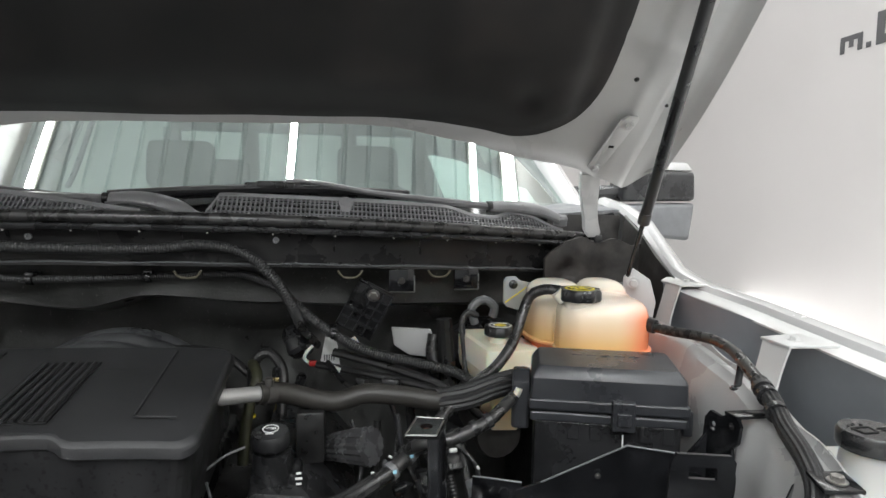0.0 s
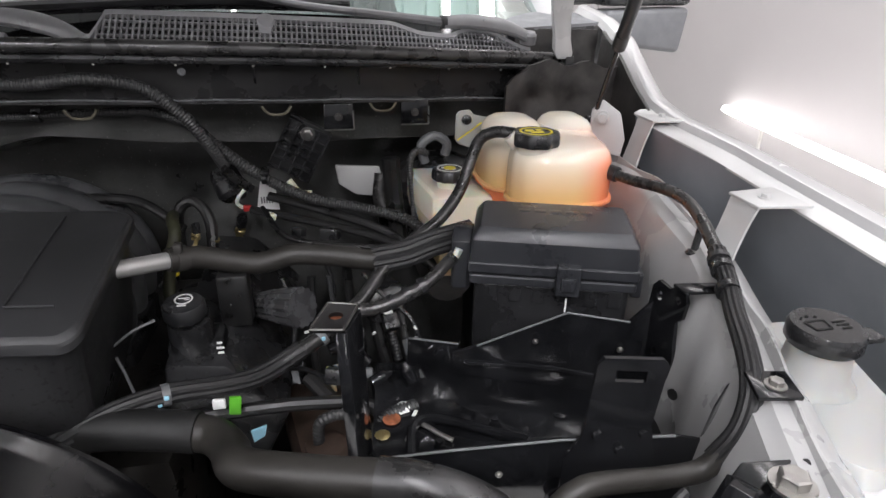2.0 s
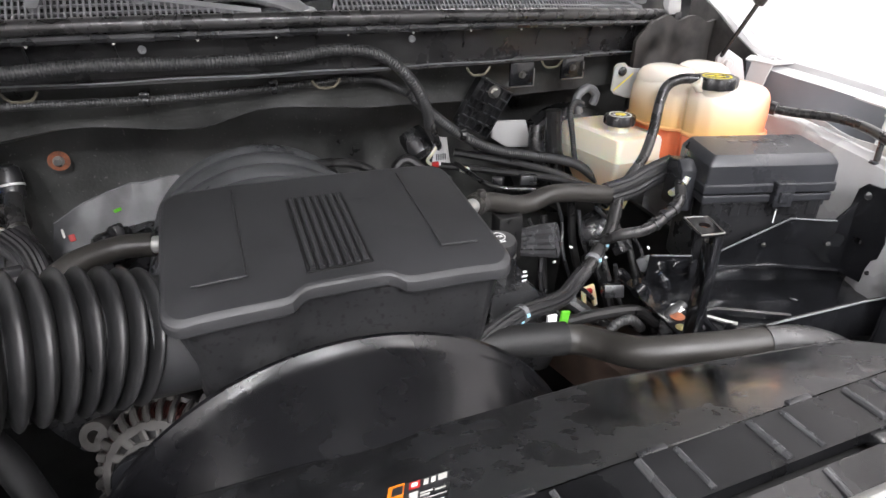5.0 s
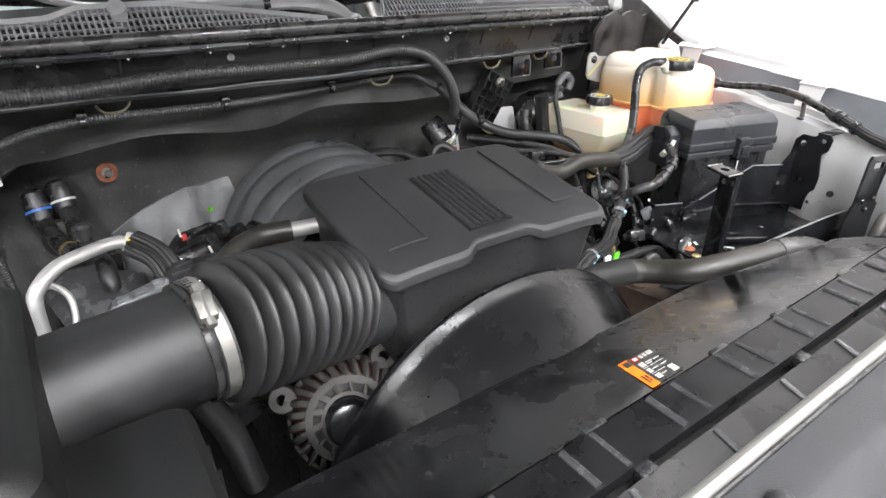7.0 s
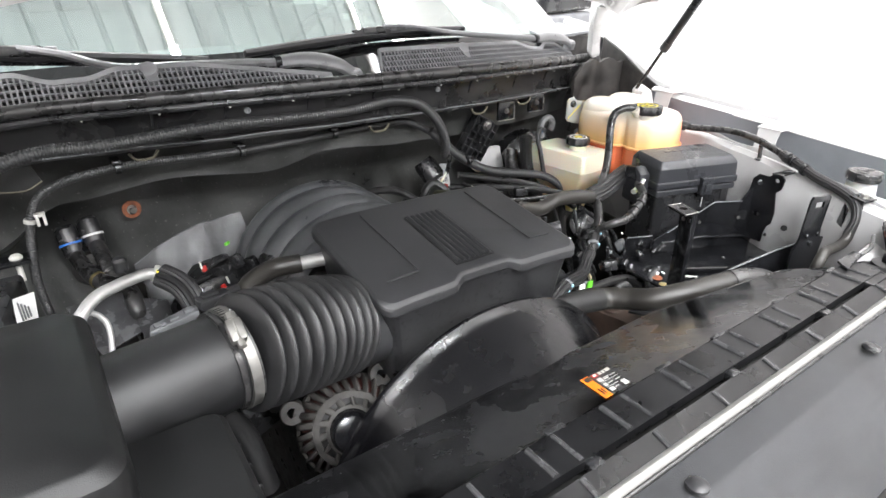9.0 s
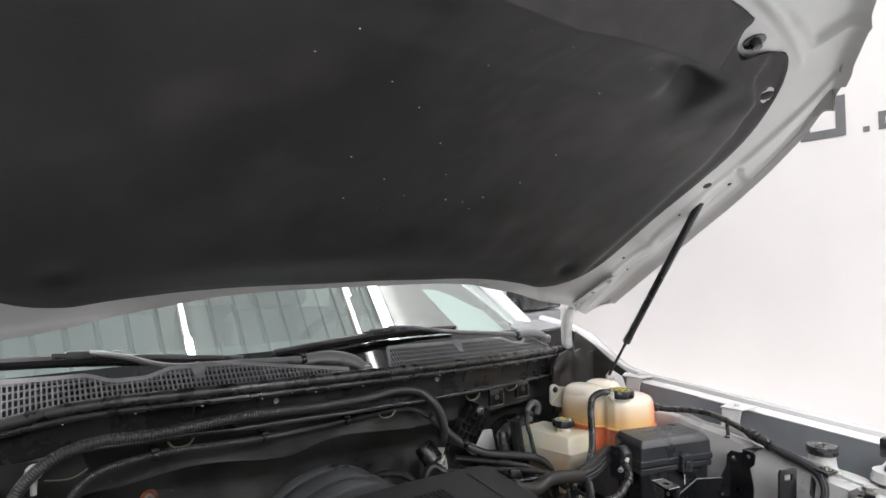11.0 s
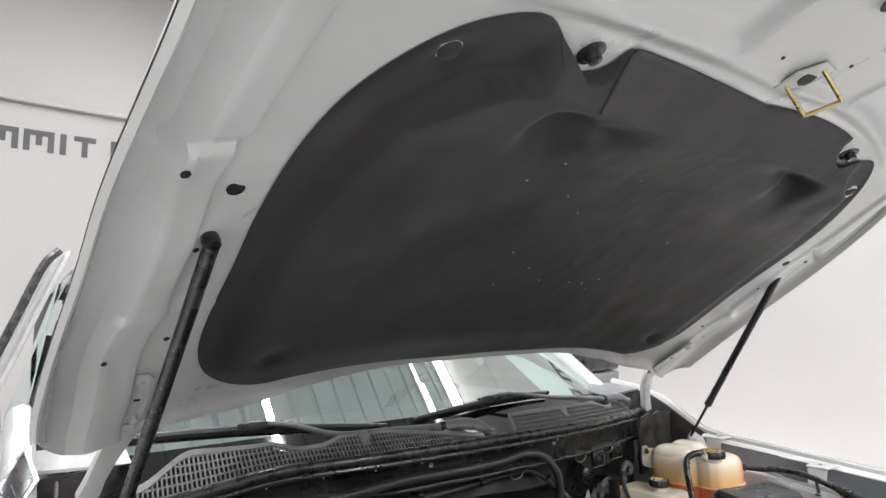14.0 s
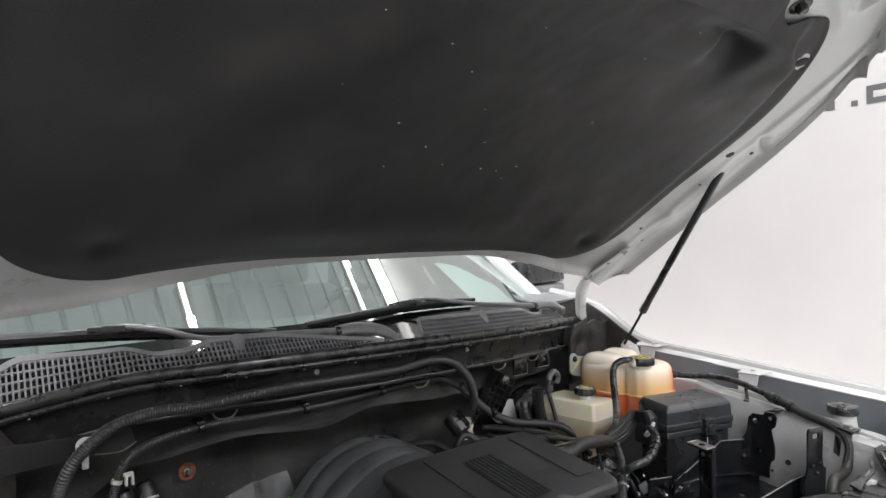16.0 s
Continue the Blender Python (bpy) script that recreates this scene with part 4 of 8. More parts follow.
def mat_low(x):
    return steps(x, [(-0.8, 1.14), (-0.60, 1.17), (-0.47, 1.262), (-0.30, 1.29), (-0.14, 1.275), (-0.02, 1.305), (0.18, 1.285), (0.40, 1.27), (0.9, 1.24)])


bm = nb()
sheet(bm, 110, 14, lambda u, v: Vector((lerp(X0, X1, u), cowl_y(lerp(X0, X1, u)) + 0.045 + 0.03 * v + 0.012 * math.sin(v * 3.1) + 0.005 * noise.noise((u * 14, v * 3, 2)) + (0.10 * max(0, v - 0.8) / 0.2),
                                        lerp(cowl_z(lerp(X0, X1, u)) - 0.074, mat_low(lerp(X0, X1, u)), v))))
part("upper_mat", bm, INSUL, wall, "dusty black moulded insulation mat")
bm = nb()
sheet(bm, 80, 40, lambda u, v: Vector((lerp(-0.95, 1.0, u), 1.26 + 0.10 * (lerp(-0.95, 1.0, u)) ** 2 + 0.025 * noise.noise((u * 6, v * 5, 8)) - 0.02 * math.sin(v * 2.6), lerp(1.40, 0.55, v))))
part("lower_mat", bm, INSUL, wall, "black insulation mat")
for x, z in ((0.06, 1.37), (-0.35, 1.375), (0.33, 1.365), (0.50, 1.36)):
    bm = nb()
    y = cowl_y(x) + 0.012
    tube(bm, [(x - 0.022, y, z + 0.004), (x - 0.012, y, z - 0.008), (x + 0.012, y, z - 0.008), (x + 0.022, y, z + 0.004)], 0.0022, n=6)
    part("edge_clip", bm, CLIPZINC, wall, "pale zinc edge clip")
for x, z in ((0.425, 1.347), (0.556, 1.345)):   # two small mounting brackets
    bm = nb()
    y = cowl_y(x) + 0.012
    box(bm, (x, y, z), (0.048, 0.008, 0.042), 0.002)
    part("bracket", bm, STEELBLACK, wall)
    bm = nb()
    bolt(bm, (x, y - 0.004, z), (0, -1, 0), 0.0045, 0.006)
    part("bolt", bm, CAST, wall)
    # Thin steel lines added for the bright edges of each plate.
    for p, q in (((x - 0.024, z - 0.021), (x + 0.024, z - 0.021)), ((x + 0.024, z - 0.021), (x + 0.024, z + 0.010))):
        bm = nb()
        tube(bm, [(p[0], y - 0.005, p[1]), (q[0], y - 0.005, q[1])], 0.0014, n=6, step=0.05)
        part("bright_edge", bm, STEEL, wall)
bm = nb()
lathe(bm, [(0.017, 0), (0.017, 0.002)], (-0.369, 1.230, 1.229), (0.1, -1, 0.1), 20)
part("washer", bm, RUST, wall, "rusty round washer")
bm = nb()
bolt(bm, (-0.369, 1.227, 1.229), (0.1, -1, 0.1), 0.006, 0.012)
part("bolt", bm, STEEL, wall)

# ---- windscreen, wipers, cab ----
def glass_pt(u, v):
    s = 2 * u - 1
    v = -0.15 + 1.15 * v
    half = lerp(0.89, 0.74, v)
    x = XC + s * half
    return Vector((x, 1.207 + 0.19 * s * s + 0.74 * v - 0.03 * v * s * s, 1.475 + 0.52 * v - 0.035 * s * s))


screen = thing("windscreen", (XC, 1.25, 1.47), "tinted curved windscreen reflecting ceiling lights", "windscreen")
bm = nb()
sheet(bm, 40, 24, glass_pt)
g = part("glass", bm, GLASS, screen)
g.visible_shadow = False
bm = nb()      # glossy near-black band laid over the foot of the glass
sheet(bm, 40, 3, lambda u, v: glass_pt(u, lerp(0.0, 0.165, v)) + Vector((0, -0.003, 0.003)))
part("foot_band", bm, FOOTBLACK, screen, "glossy black band along the lower edge")
bm = nb()
tube(bm, [glass_pt(k / 30, 0) for k in range(31)], 0.010, n=8, raw=True)
part("lower_seal", bm, RUBBER, screen)
for u in (0, 1):
    bm = nb()
    tube(bm, [glass_pt(u, k / 12) for k in range(13)], 0.012, n=8, raw=True)
    part("side_seal", bm, RUBBER, screen)

cab = thing("truck_cab", (XC, 2.5, 0.5), "white truck cab with doors, pillars and grey trim inside", "truck cab")
for side in (-1, 1):
    X = lambda a: XC + side * a
    bm = nb()
    tube(bm, [(X(0.89), 1.37, 1.42), (X(0.85), 1.59, 1.60), (X(0.775), 1.90, 1.88), (X(0.725), 2.12, 2.01)], lambda t: 0.030 - 0.004 * t, n=10, flat=0.8)
    part("a_pillar", bm, PAINT, cab)
    bm = nb()
    if side < 0:      # the far seals of the near-side door window show past the hood
        tube(bm, [(-0.771, 2.75, 2.065), (-0.823, 2.75, 1.998), (-0.898, 2.75, 1.797), (-0.96, 2.75, 1.628)], 0.016, n=8)
        tube(bm, [(-0.755, 2.95, 2.039), (-0.837, 2.95, 1.796), (-0.902, 2.95, 1.613), (-0.942, 2.95, 1.525)], 0.013, n=8)
    else:
        tube(bm, [(X(0.925), 1.55, 1.40), (X(0.90), 1.72, 1.60), (X(0.82), 2.05, 1.88), (X(0.79), 2.25, 1.95), (X(0.79), 2.75, 1.96), (X(0.93), 2.78, 1.40)], 0.016, n=8)
    part("door_seal", bm, RUBBER, cab)
    bm = nb()
    prism(bm, [(X(0.95), 1.62, 1.42), (X(0.87), 1.98, 1.80), (X(0.81), 2.2, 1.92), (X(0.81), 2.75, 1.92), (X(0.95), 2.75, 1.42)], (side * 0.004, 0, 0))
    g = part("side_window", bm, SIDEGLASS if side > 0 else NEARGLASS, cab)
    g.visible_shadow = False
    bm = nb()
    prism(bm, [(X(0.96), 1.42, 0.5), (X(0.96), 3.9, 0.5), (X(0.96), 3.9, 1.41), (X(0.96), 1.55, 1.41), (X(0.96), 1.42, 1.38)], (side * 0.05, 0, 0), 0.012)
    part("door_side", bm, PAINT, cab)
    for yy, hh in ((2.45, 0.0), (3.35, -0.02)):
        bm = nb()
        box(bm, (X(0.38), yy, 1.22 + hh), (0.50, 0.16, 0.60), 0.05, Matrix.Rotation(-0.2, 3, "X"), 3)
        box(bm, (X(0.38), yy - 0.22, 0.93 + hh), (0.52, 0.5, 0.14), 0.05, None, 3)
        part("seat", bm, CABGREY, cab)
        bm = nb()
        box(bm, (X(0.38), yy + 0.10, 1.62 + hh), (0.26, 0.11, 0.20), 0.04, Matrix.Rotation(-0.15, 3, "X"), 3)
        part("headrest", bm, CABGREY, cab)
    if side < 0:
        bm = nb()
        prism(bm, [(-0.774, 2.94, 2.073), (-0.746, 2.77, 2.066), (-0.952, 2.77, 1.511), (-0.995, 2.94, 1.518)], (0.02, 0, 0), 0.004)
        part("b_pillar", bm, PAINT, cab)
        continue
    bm = nb()
    box(bm, (X(0.83), 2.84, 1.66), (0.05, 0.09, 0.52), 0.012)
    part("b_pillar", bm, CABGREY, cab)
    bm = nb()
    prism(bm, [(X(0.945), 2.76, 1.41), (X(0.945), 2.92, 1.41), (X(0.835), 2.92, 1.99), (X(0.835), 2.76, 1.99)], (side * 0.02, 0, 0), 0.004)
    prism(bm, [(X(0.945), 3.70, 1.41), (X(0.945), 3.93, 1.41), (X(0.835), 3.93, 1.99), (X(0.835), 3.70, 1.99)], (side * 0.02, 0, 0), 0.004)
    prism(bm, [(X(0.90), 1.70, 1.63), (X(0.845), 1.95, 1.86), (X(0.815), 2.15, 1.965), (X(0.80), 2.95, 1.985), (X(0.80), 3.9, 1.985), (X(0.79), 3.9, 2.02), (X(0.77), 2.15, 2.02), (X(0.815), 1.90, 1.885), (X(0.88), 1.66, 1.66)], (side * 0.02, 0, 0), 0.003)
    part("door_frame", bm, PAINT, cab)
    bm = nb()
    box(bm, (X(0.83), 3.81, 1.66), (0.05, 0.12, 0.52), 0.012)
    part("c_pillar", bm, CABGREY, cab)
bm = nb()
sheet(bm, 20, 20, lambda u, v: Vector((XC + (2 * u - 1) * 0.78, lerp(2.0, 3.95, v), 2.03 - 0.06 * (2 * u - 1) ** 2)), (0, 0, -0.03))
part("roof", bm, PAINT, cab)
bm = nb()
sheet(bm, 30, 14, lambda u, v: Vector((XC + (2 * u - 1) * 0.84, lerp(1.40, 1.80, v) + 0.12 * (2 * u - 1) ** 2, 1.415 + 0.055 * math.sin(v * 3.0) - 0.02 * (2 * u - 1) ** 2)), (0, 0, -0.25))
part("dashboard", bm, CABGREY, cab, "dark grey dashboard top")
bm = nb()
lathe(bm, [(0.17, -0.012), (0.19, -0.014), (0.195, 0), (0.19, 0.014), (0.17, 0.012), (0.165, 0)], (XC + 0.38, 1.92, 1.38), (0, 0.85, 0.5), 36, caps=False)
part("steering_wheel", bm, BLACK, cab)
bm = nb()
box(bm, (XC, 3.92, 1.2), (1.7, 0.06, 0.7), 0.01)
box(bm, (XC, 3.92, 1.95), (1.6, 0.06, 0.10), 0.01)
for x in (-0.74, -0.27, 0.35, 0.82):
    box(bm, (x, 3.92, 1.72), (0.10, 0.06, 0.4), 0.01)
part("back_panel", bm, CABGREY, cab)
bm = nb()
box(bm, (XC, 2.0, 1.85), (0.26, 0.02, 0.07), 0.01)
part("mirror", bm, BLACK, cab)

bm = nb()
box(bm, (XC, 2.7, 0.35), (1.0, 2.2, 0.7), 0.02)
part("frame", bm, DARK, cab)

paper = nb()
sheet(paper, 8, 4, lambda u, v: glass_pt(0.80 + 0.16 * u, 0.10 + 0.34 * v - 0.10 * u) + Vector((0, 0.03, -0.03)) + Vector((0, 0, 0.01 * math.sin(u * 5))))
tagged(part("paper_sheet", paper, LABELW), "loose pale sheet of paper lying behind the windscreen", "paper")
bm = nb()
sheet(bm, 10, 2, lambda u, v: glass_pt(0.82 + 0.14 * u, 0.10 + 0.06 * v - 0.03 * u) + Vector((0, 0.02, -0.022)))
tagged(part("plastic_strip", bm, GREEN), "bright green plastic strip behind the windscreen", "plastic strip")

# wipers: painted arm head, jointed arm, clip, blade
def wiper(head, arm, joint, blade, clip_tilt):
    t = thing("wiper", head[0], "dark grey windscreen wiper with pale arm head and rubber blade", "wiper", "windscreen wipers")
    bm = nb()
    tube(bm, head, lambda s: 0.0165 - 0.0035 * abs(2 * s - 0.9), n=12, flat=0.62)
    part("arm_head", bm, ARMGREY, t, "pale satin grey arm head")
    bm = nb()
    lathe(bm, [(0.015, -0.012), (0.016, 0.004), (0.012, 0.010)], head[0], (0, -0.2, 1), 18)
    part("pivot_cap", bm, ARMGREY, t)
    bm = nb()
    lathe(bm, [(0.0115, -0.005), (0.0115, 0.005)], head[-1], Vector(head[-1]) - Vector(head[-2]), 14)
    part("arm_joint", bm, BLACK, t)
    bm = nb()
    tube(bm, arm, lambda s: 0.0085 - 0.0028 * s, n=8, step=0.02, flat=0.8)
    part("arm", bm, ARMGREY, t)
    j = Vector(joint)
    along = (Vector(blade[-1]) - Vector(blade[0])).normalized()
    rot = Matrix((along, Vector((0, 0, 1)).cross(along).normalized(), along.cross(Vector((0, 0, 1)).cross(along)).normalized())).transposed()
    bm = nb()
    box(bm, j - Vector((0, 0, 0.004)), (0.075, 0.016, 0.018), 0.004, rot)
    box(bm, j + rot @ Vector((-0.045 * clip_tilt, 0, -0.004)), (0.030, 0.012, 0.012), 0.003, rot)
    part("blade_clip", bm, BLACK, t, "black hooked blade clip")
    bm = nb()
    box(bm, j + rot @ Vector((0.048 * clip_tilt, 0, -0.003)), (0.018, 0.012, 0.014), 0.003, rot)
    part("clip_end", bm, ARMGREY, t)
    bm = nb()
    tube(bm, blade, lambda s: 0.0065 + 0.0025 * math.sin(s * math.pi), n=8, step=0.03, flat=1.3)
    spoiler = part("blade", bm, WIPERM, t, "dark grey blade spoiler")
    bm = nb()
    tube(bm, [Vector(p) + Vector((0, 0.002, -0.011)) for p in blade], 0.0042, n=6, step=0.03)
    part("rubber_edge", bm, BLACK, spoiler, "black rubber lip")


wiper([(0.056, 1.098, 1.458), (0.020, 1.096, 1.480), (-0.040, 1.100, 1.493), (-0.094, 1.103, 1.492)], [(-0.094, 1.103, 1.492), (-0.22, 1.126, 1.496), (-0.345, 1.150, 1.499), (-0.42, 1.195, 1.520), (-0.476, 1.228, 1.530)],
      (-0.476, 1.230, 1.528), [(-0.80, 1.315, 1.518), (-0.62, 1.268, 1.519), (-0.476, 1.234, 1.516), (-0.33, 1.212, 1.505), (-0.19, 1.200, 1.492)], 1)
wiper([(0.795, 1.225, 1.458), (0.745, 1.205, 1.476), (0.680, 1.190, 1.486), (0.620, 1.182, 1.486)], [(0.620, 1.182, 1.486), (0.52, 1.190, 1.496), (0.38, 1.205, 1.510), (0.27, 1.218, 1.528), (0.20, 1.226, 1.532)],
      (0.180, 1.228, 1.527), [(-0.124, 1.190, 1.500), (0.03, 1.208, 1.509), (0.18, 1.230, 1.515), (0.32, 1.254, 1.514), (0.46, 1.277, 1.510)], 1)

# ---- fenders ----
for side in (1, -1):
    X = lambda a: XC + side * a
    fender = thing("fender", (X(1.0), 0.6, 0.6), "white front fender with grey inner face and flanged rail", "fender", "front fenders")
    RAIL = [(-0.1, 1.262), (0.3, 1.288), (0.6, 1.312), (0.8, 1.33), (0.98, 1.350), (1.06, 1.368), (1.12, 1.405), (1.20, 1.458), (1.30, 1.490), (1.42, 1.508)]
    NARROW = 0.028 if side > 0 else 0.030
    if side < 0:
        RAIL = RAIL[:5] + [(1.06, 1.372), (1.12, 1.418), (1.20, 1.495), (1.30, 1.552), (1.42, 1.588)]
    bm = nb()   # outer skin, folding over the top
    prof = [(0.955, -0.012), (0.962, 0.0), (0.975, 0.004), (0.990, 0.0), (1.000, -0.012), (1.006, -0.05), (1.03, -0.25), (1.02, -0.7)]
    sheet(bm, 90, len(prof) - 1, lambda u, v: Vector((X(prof[round(v * 7)][0] - 0.05 * max(0, 0.35 - lerp(-0.1, 1.42, u)) - NARROW * steps(lerp(-0.1, 1.42, u), [(0.8, 0), (1.05, 1)])), lerp(-0.1, 1.42, u), ramp(lerp(-0.1, 1.42, u), RAIL) + prof[round(v * 7)][1])))
    part("outer_skin", bm, PAINT, fender)
    bm = nb()   # flange the hood closes on
    sheet(bm, 60, 3, lambda u, v: Vector((X(lerp(0.925, 0.958, v) - 0.05 * max(0, 0.35 - lerp(0.15, 1.04, u)) - NARROW * steps(lerp(0.15, 1.04, u), [(0.8, 0), (1.05, 1)])), lerp(0.15, 1.04, u), ramp(lerp(0.15, 1.04, u), RAIL) - 0.010 - 0.006 * (1 - v) ** 2 + 0.003 * math.exp(-((v - 0.35) / 0.2) ** 2) * (0.5 + 0.5 * math.sin(u * 40)))), (0, 0, -0.003))
    part("rail_flange", bm, PRIMER, fender)
    bm = nb()   # grey inner face
    sheet(bm, 40, 8, lambda u, v: Vector((X(lerp(0.928, 0.985, v) - NARROW * steps(lerp(0.10, 1.10, u), [(0.8, 0), (1.05, 1)])), lerp(0.10, 1.04, u), lerp(ramp(lerp(0.10, 1.04, u), RAIL) - 0.016, 1.0, v))))
    part("inner_face", bm, FENDGREY, fender)
    for y, inset in ((0.683, 0.010), (0.997, -0.023)):
        z = ramp(y, RAIL)
        X = lambda a: XC + side * (a - inset)
        bm = nb()
        prism(bm, [(X(0.872), y - 0.026, z - 0.010), (X(0.872), y + 0.030, z - 0.010), (X(0.938), y + 0.034, z - 0.008), (X(0.938), y - 0.038, z - 0.008)], (0, 0, 0.004), 0.0012)
        part("support_bracket", bm, PRIMER, fender, "white stamped support bracket")
        bm = nb()
        sheet(bm, 8, 6, lambda u, v: Vector((X(0.874 - 0.012 * math.sin(v * 1.57) - 0.014 * v), y + lerp(-0.022, 0.024, u) * (1.0 + 0.9 * (v - 0.35) ** 2), z - 0.009 - 0.115 * v)), (side * 0.003, 0, 0))
        part("bracket_leg", bm, PRIMER, fender)
        bm = nb()
        bolt(bm, (X(0.902), y, z - 0.006), (0, 0, 1), 0.006, 0.006)
        part("bolt", bm, PRIMER, fender)

    X = lambda a: XC + side * a
    apron = thing("inner_apron", (X(0.76), 0.6, 0.6), "white painted inner wheel apron panel with holes", "apron", "inner aprons")
    CREST = [(0.2, 0.60), (0.29, 0.645), (0.39, 0.69), (0.5, 0.742), (0.67, 0.80), (0.92, 0.835), (1.15, 0.86)]

    def apron_pt(u, v, side=side, CREST=CREST):
        y = lerp(0.22, 1.16, u)
        c = ramp(y, CREST)
        pts = [(-0.05, -0.75), (-0.045, -0.30), (-0.04, -0.12), (-0.032, -0.05), (-0.014, -0.008), (0.0, 0.0), (0.03, -0.006), (0.06, -0.03), (0.085, -0.075), (0.10, -0.30)]
        k = v * 9
        i = min(8, int(k))
        dx, dz = lerp(pts[i][0], pts[i + 1][0], k - i), lerp(pts[i][1], pts[i + 1][1], k - i)
        if side < 0:
            dx -= 0.02
        ztop = 1.252 + 0.03 * math.exp(-((y - 0.85) / 0.22) ** 2)
        return Vector((XC + side * (c + dx), y, ztop + dz + 0.004 * noise.noise((y * 9, v * 6, 3)))) + Vector((side * -0.006 * math.exp(-((y - 0.50) / 0.016) ** 2) - side * 0.005 * math.exp(-((y - 0.58) / 0.014) ** 2), 0, 0)) * (1 if v < 0.42 else 0)
    bm = nb()
    sheet(bm, 60, 27, apron_pt)
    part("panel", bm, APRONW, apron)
    bm = nb()      # upright welded flange along the crest
    sheet(bm, 60, 3, lambda u, v: apron_pt(u, 0.61) + Vector((side * 0.004 * v, 0, -0.004 + 0.016 * v * (0.75 + 0.25 * math.sin(u * 31)))), (side * 0.0025, 0, 0))
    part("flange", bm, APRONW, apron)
    if side > 0:
        for y, z, r in ((0.535, 1.153, 0.0062), (0.600, 1.205, 0.0035), (0.575, 1.120, 0.0035)):
            bm = nb()
            c = ramp(y, CREST)
            lathe(bm, [(r, 0), (r, 0.001)], (X(c - 0.0445), y, z), (-1, -0.3, 0.1), 18)
            part("panel_hole", bm, DARK, apron)
    # sooty corner filler between cowl and fender
    bm = nb()
    tube(bm, [(X(0.72), 0.7, 0.0), (X(0.70), 0.7, 0.6), (X(0.72), 0.75, 0.9)], 0.05, n=10, step=0.2)
    part("strut_tower_leg", bm, DARK, apron)
    filler = thing("corner_filler", (X(0.88), 1.12, 1.30), "dark rubbery corner baffle below the hood hinge", "corner baffle", "corner baffles")
    bm = nb()
    sheet(bm, 30, 14, lambda u, v: Vector((X(lerp(0.69, 0.93, u)), 1.135 + 0.05 * u - 0.06 * max(0, u - 0.55) + 0.007 * noise.noise((u * 5, v * 4, side)) + 0.003 * math.sin(u * 14), lerp(1.425 - 0.015 * u - 0.05 * max(0, 0.2 - u) / 0.2 + 0.006 * math.sin(u * 19 + side), 1.24, v))), (0, 0.010, 0))
    part("flap", bm, CORNER, filler)
    bm = nb()
    xf = 0.925 if side > 0 else 0.902
    prism(bm, [(X(xf - 0.006), 1.24, 1.470), (X(xf), 1.17, 1.430), (X(xf), 1.10, 1.385), (X(xf), 1.02, 1.345), (X(xf - 0.004), 1.02, 1.24), (X(xf - 0.02), 1.24, 1.24)], (side * -0.006, 0, 0), 0.002)
    part("side_flap", bm, CORNER, filler)
    bm = nb()      # the pocket wall behind the hinge
    sheet(bm, 16, 8, lambda u, v: Vector((X(lerp(0.76, 0.925, u)), 1.315 - 0.03 * u + 0.006 * noise.noise((u * 6, v * 5, 4)), lerp(1.468, 1.30, v))), (0, 0.008, 0))
    part("pocket_wall", bm, CORNER, filler)
    bm = nb()
    sheet(bm, 14, 8, lambda u, v: Vector((X(lerp(0.76, 0.935, u)), lerp(1.315, 1.46, v) - 0.02 * u, 1.468 + 0.026 * v + 0.014 * u * (1 - v))), (0, 0, -0.006))
    part("pillar_foot", bm, PAINT if side < 0 else GREYPL, filler)

# door mirror on the driver's side
mir = thing("door_mirror", (1.05, 1.75, 1.40), "large grey towing door mirror", "door mirror")
bm = nb()
prism(bm, [(1.19, 1.72, 1.40), (1.43, 1.72, 1.375), (1.445, 1.72, 1.50), (1.19, 1.72, 1.49)], (0, 0.12, 0), 0.015, 3)
part("lower_shell", bm, GREYPL, mir)
bm = nb()
prism(bm, [(1.19, 1.72, 1.50), (1.445, 1.72, 1.505), (1.44, 1.72, 1.60), (1.20, 1.72, 1.60)], (0, 0.12, 0), 0.015, 3)
part("upper_shell", bm, BLACK, mir)
bm = nb()
prism(bm, [(1.20, 1.73, 1.602), (1.44, 1.73, 1.602), (1.42, 1.74, 1.63), (1.22, 1.74, 1.63)], (0, 0.09, 0), 0.008, 2)
part("cap", bm, PAINT, mir)
bm = nb()
tube(bm, [(0.99, 1.78, 1.43), (1.2, 1.78, 1.44)], 0.025, n=10, step=0.3)
tube(bm, [(0.99, 1.78, 1.52), (1.2, 1.78, 1.53)], 0.025, n=10, step=0.3)
part("mirror_arm", bm, BLACK, mir)

badge = thing("fender_badge", (-0.90, 1.19, 1.44), "chrome framed black fender badge with red print", "badge")
B0, B1, B2, B3 = Vector((-0.945, 1.175, 1.467)), Vector((-0.903, 1.24, 1.538)), Vector((-0.882, 1.185, 1.485)), Vector((-0.929, 1.125, 1.423))
mid = (B0 + B1 + B2 + B3) / 4
for name, s, up, m in (("plate", 1.0, 0.0, STEEL), ("inlay", 0.78, 0.004, BLACK)):
    bm = nb()
    prism(bm, [mid + (p - mid) * s + Vector((0, -0.6, 0.8)) * up for p in (B0, B1, B2, B3)], (0, -0.003, 0.004), 0.001)
    part(name, bm, m, badge)
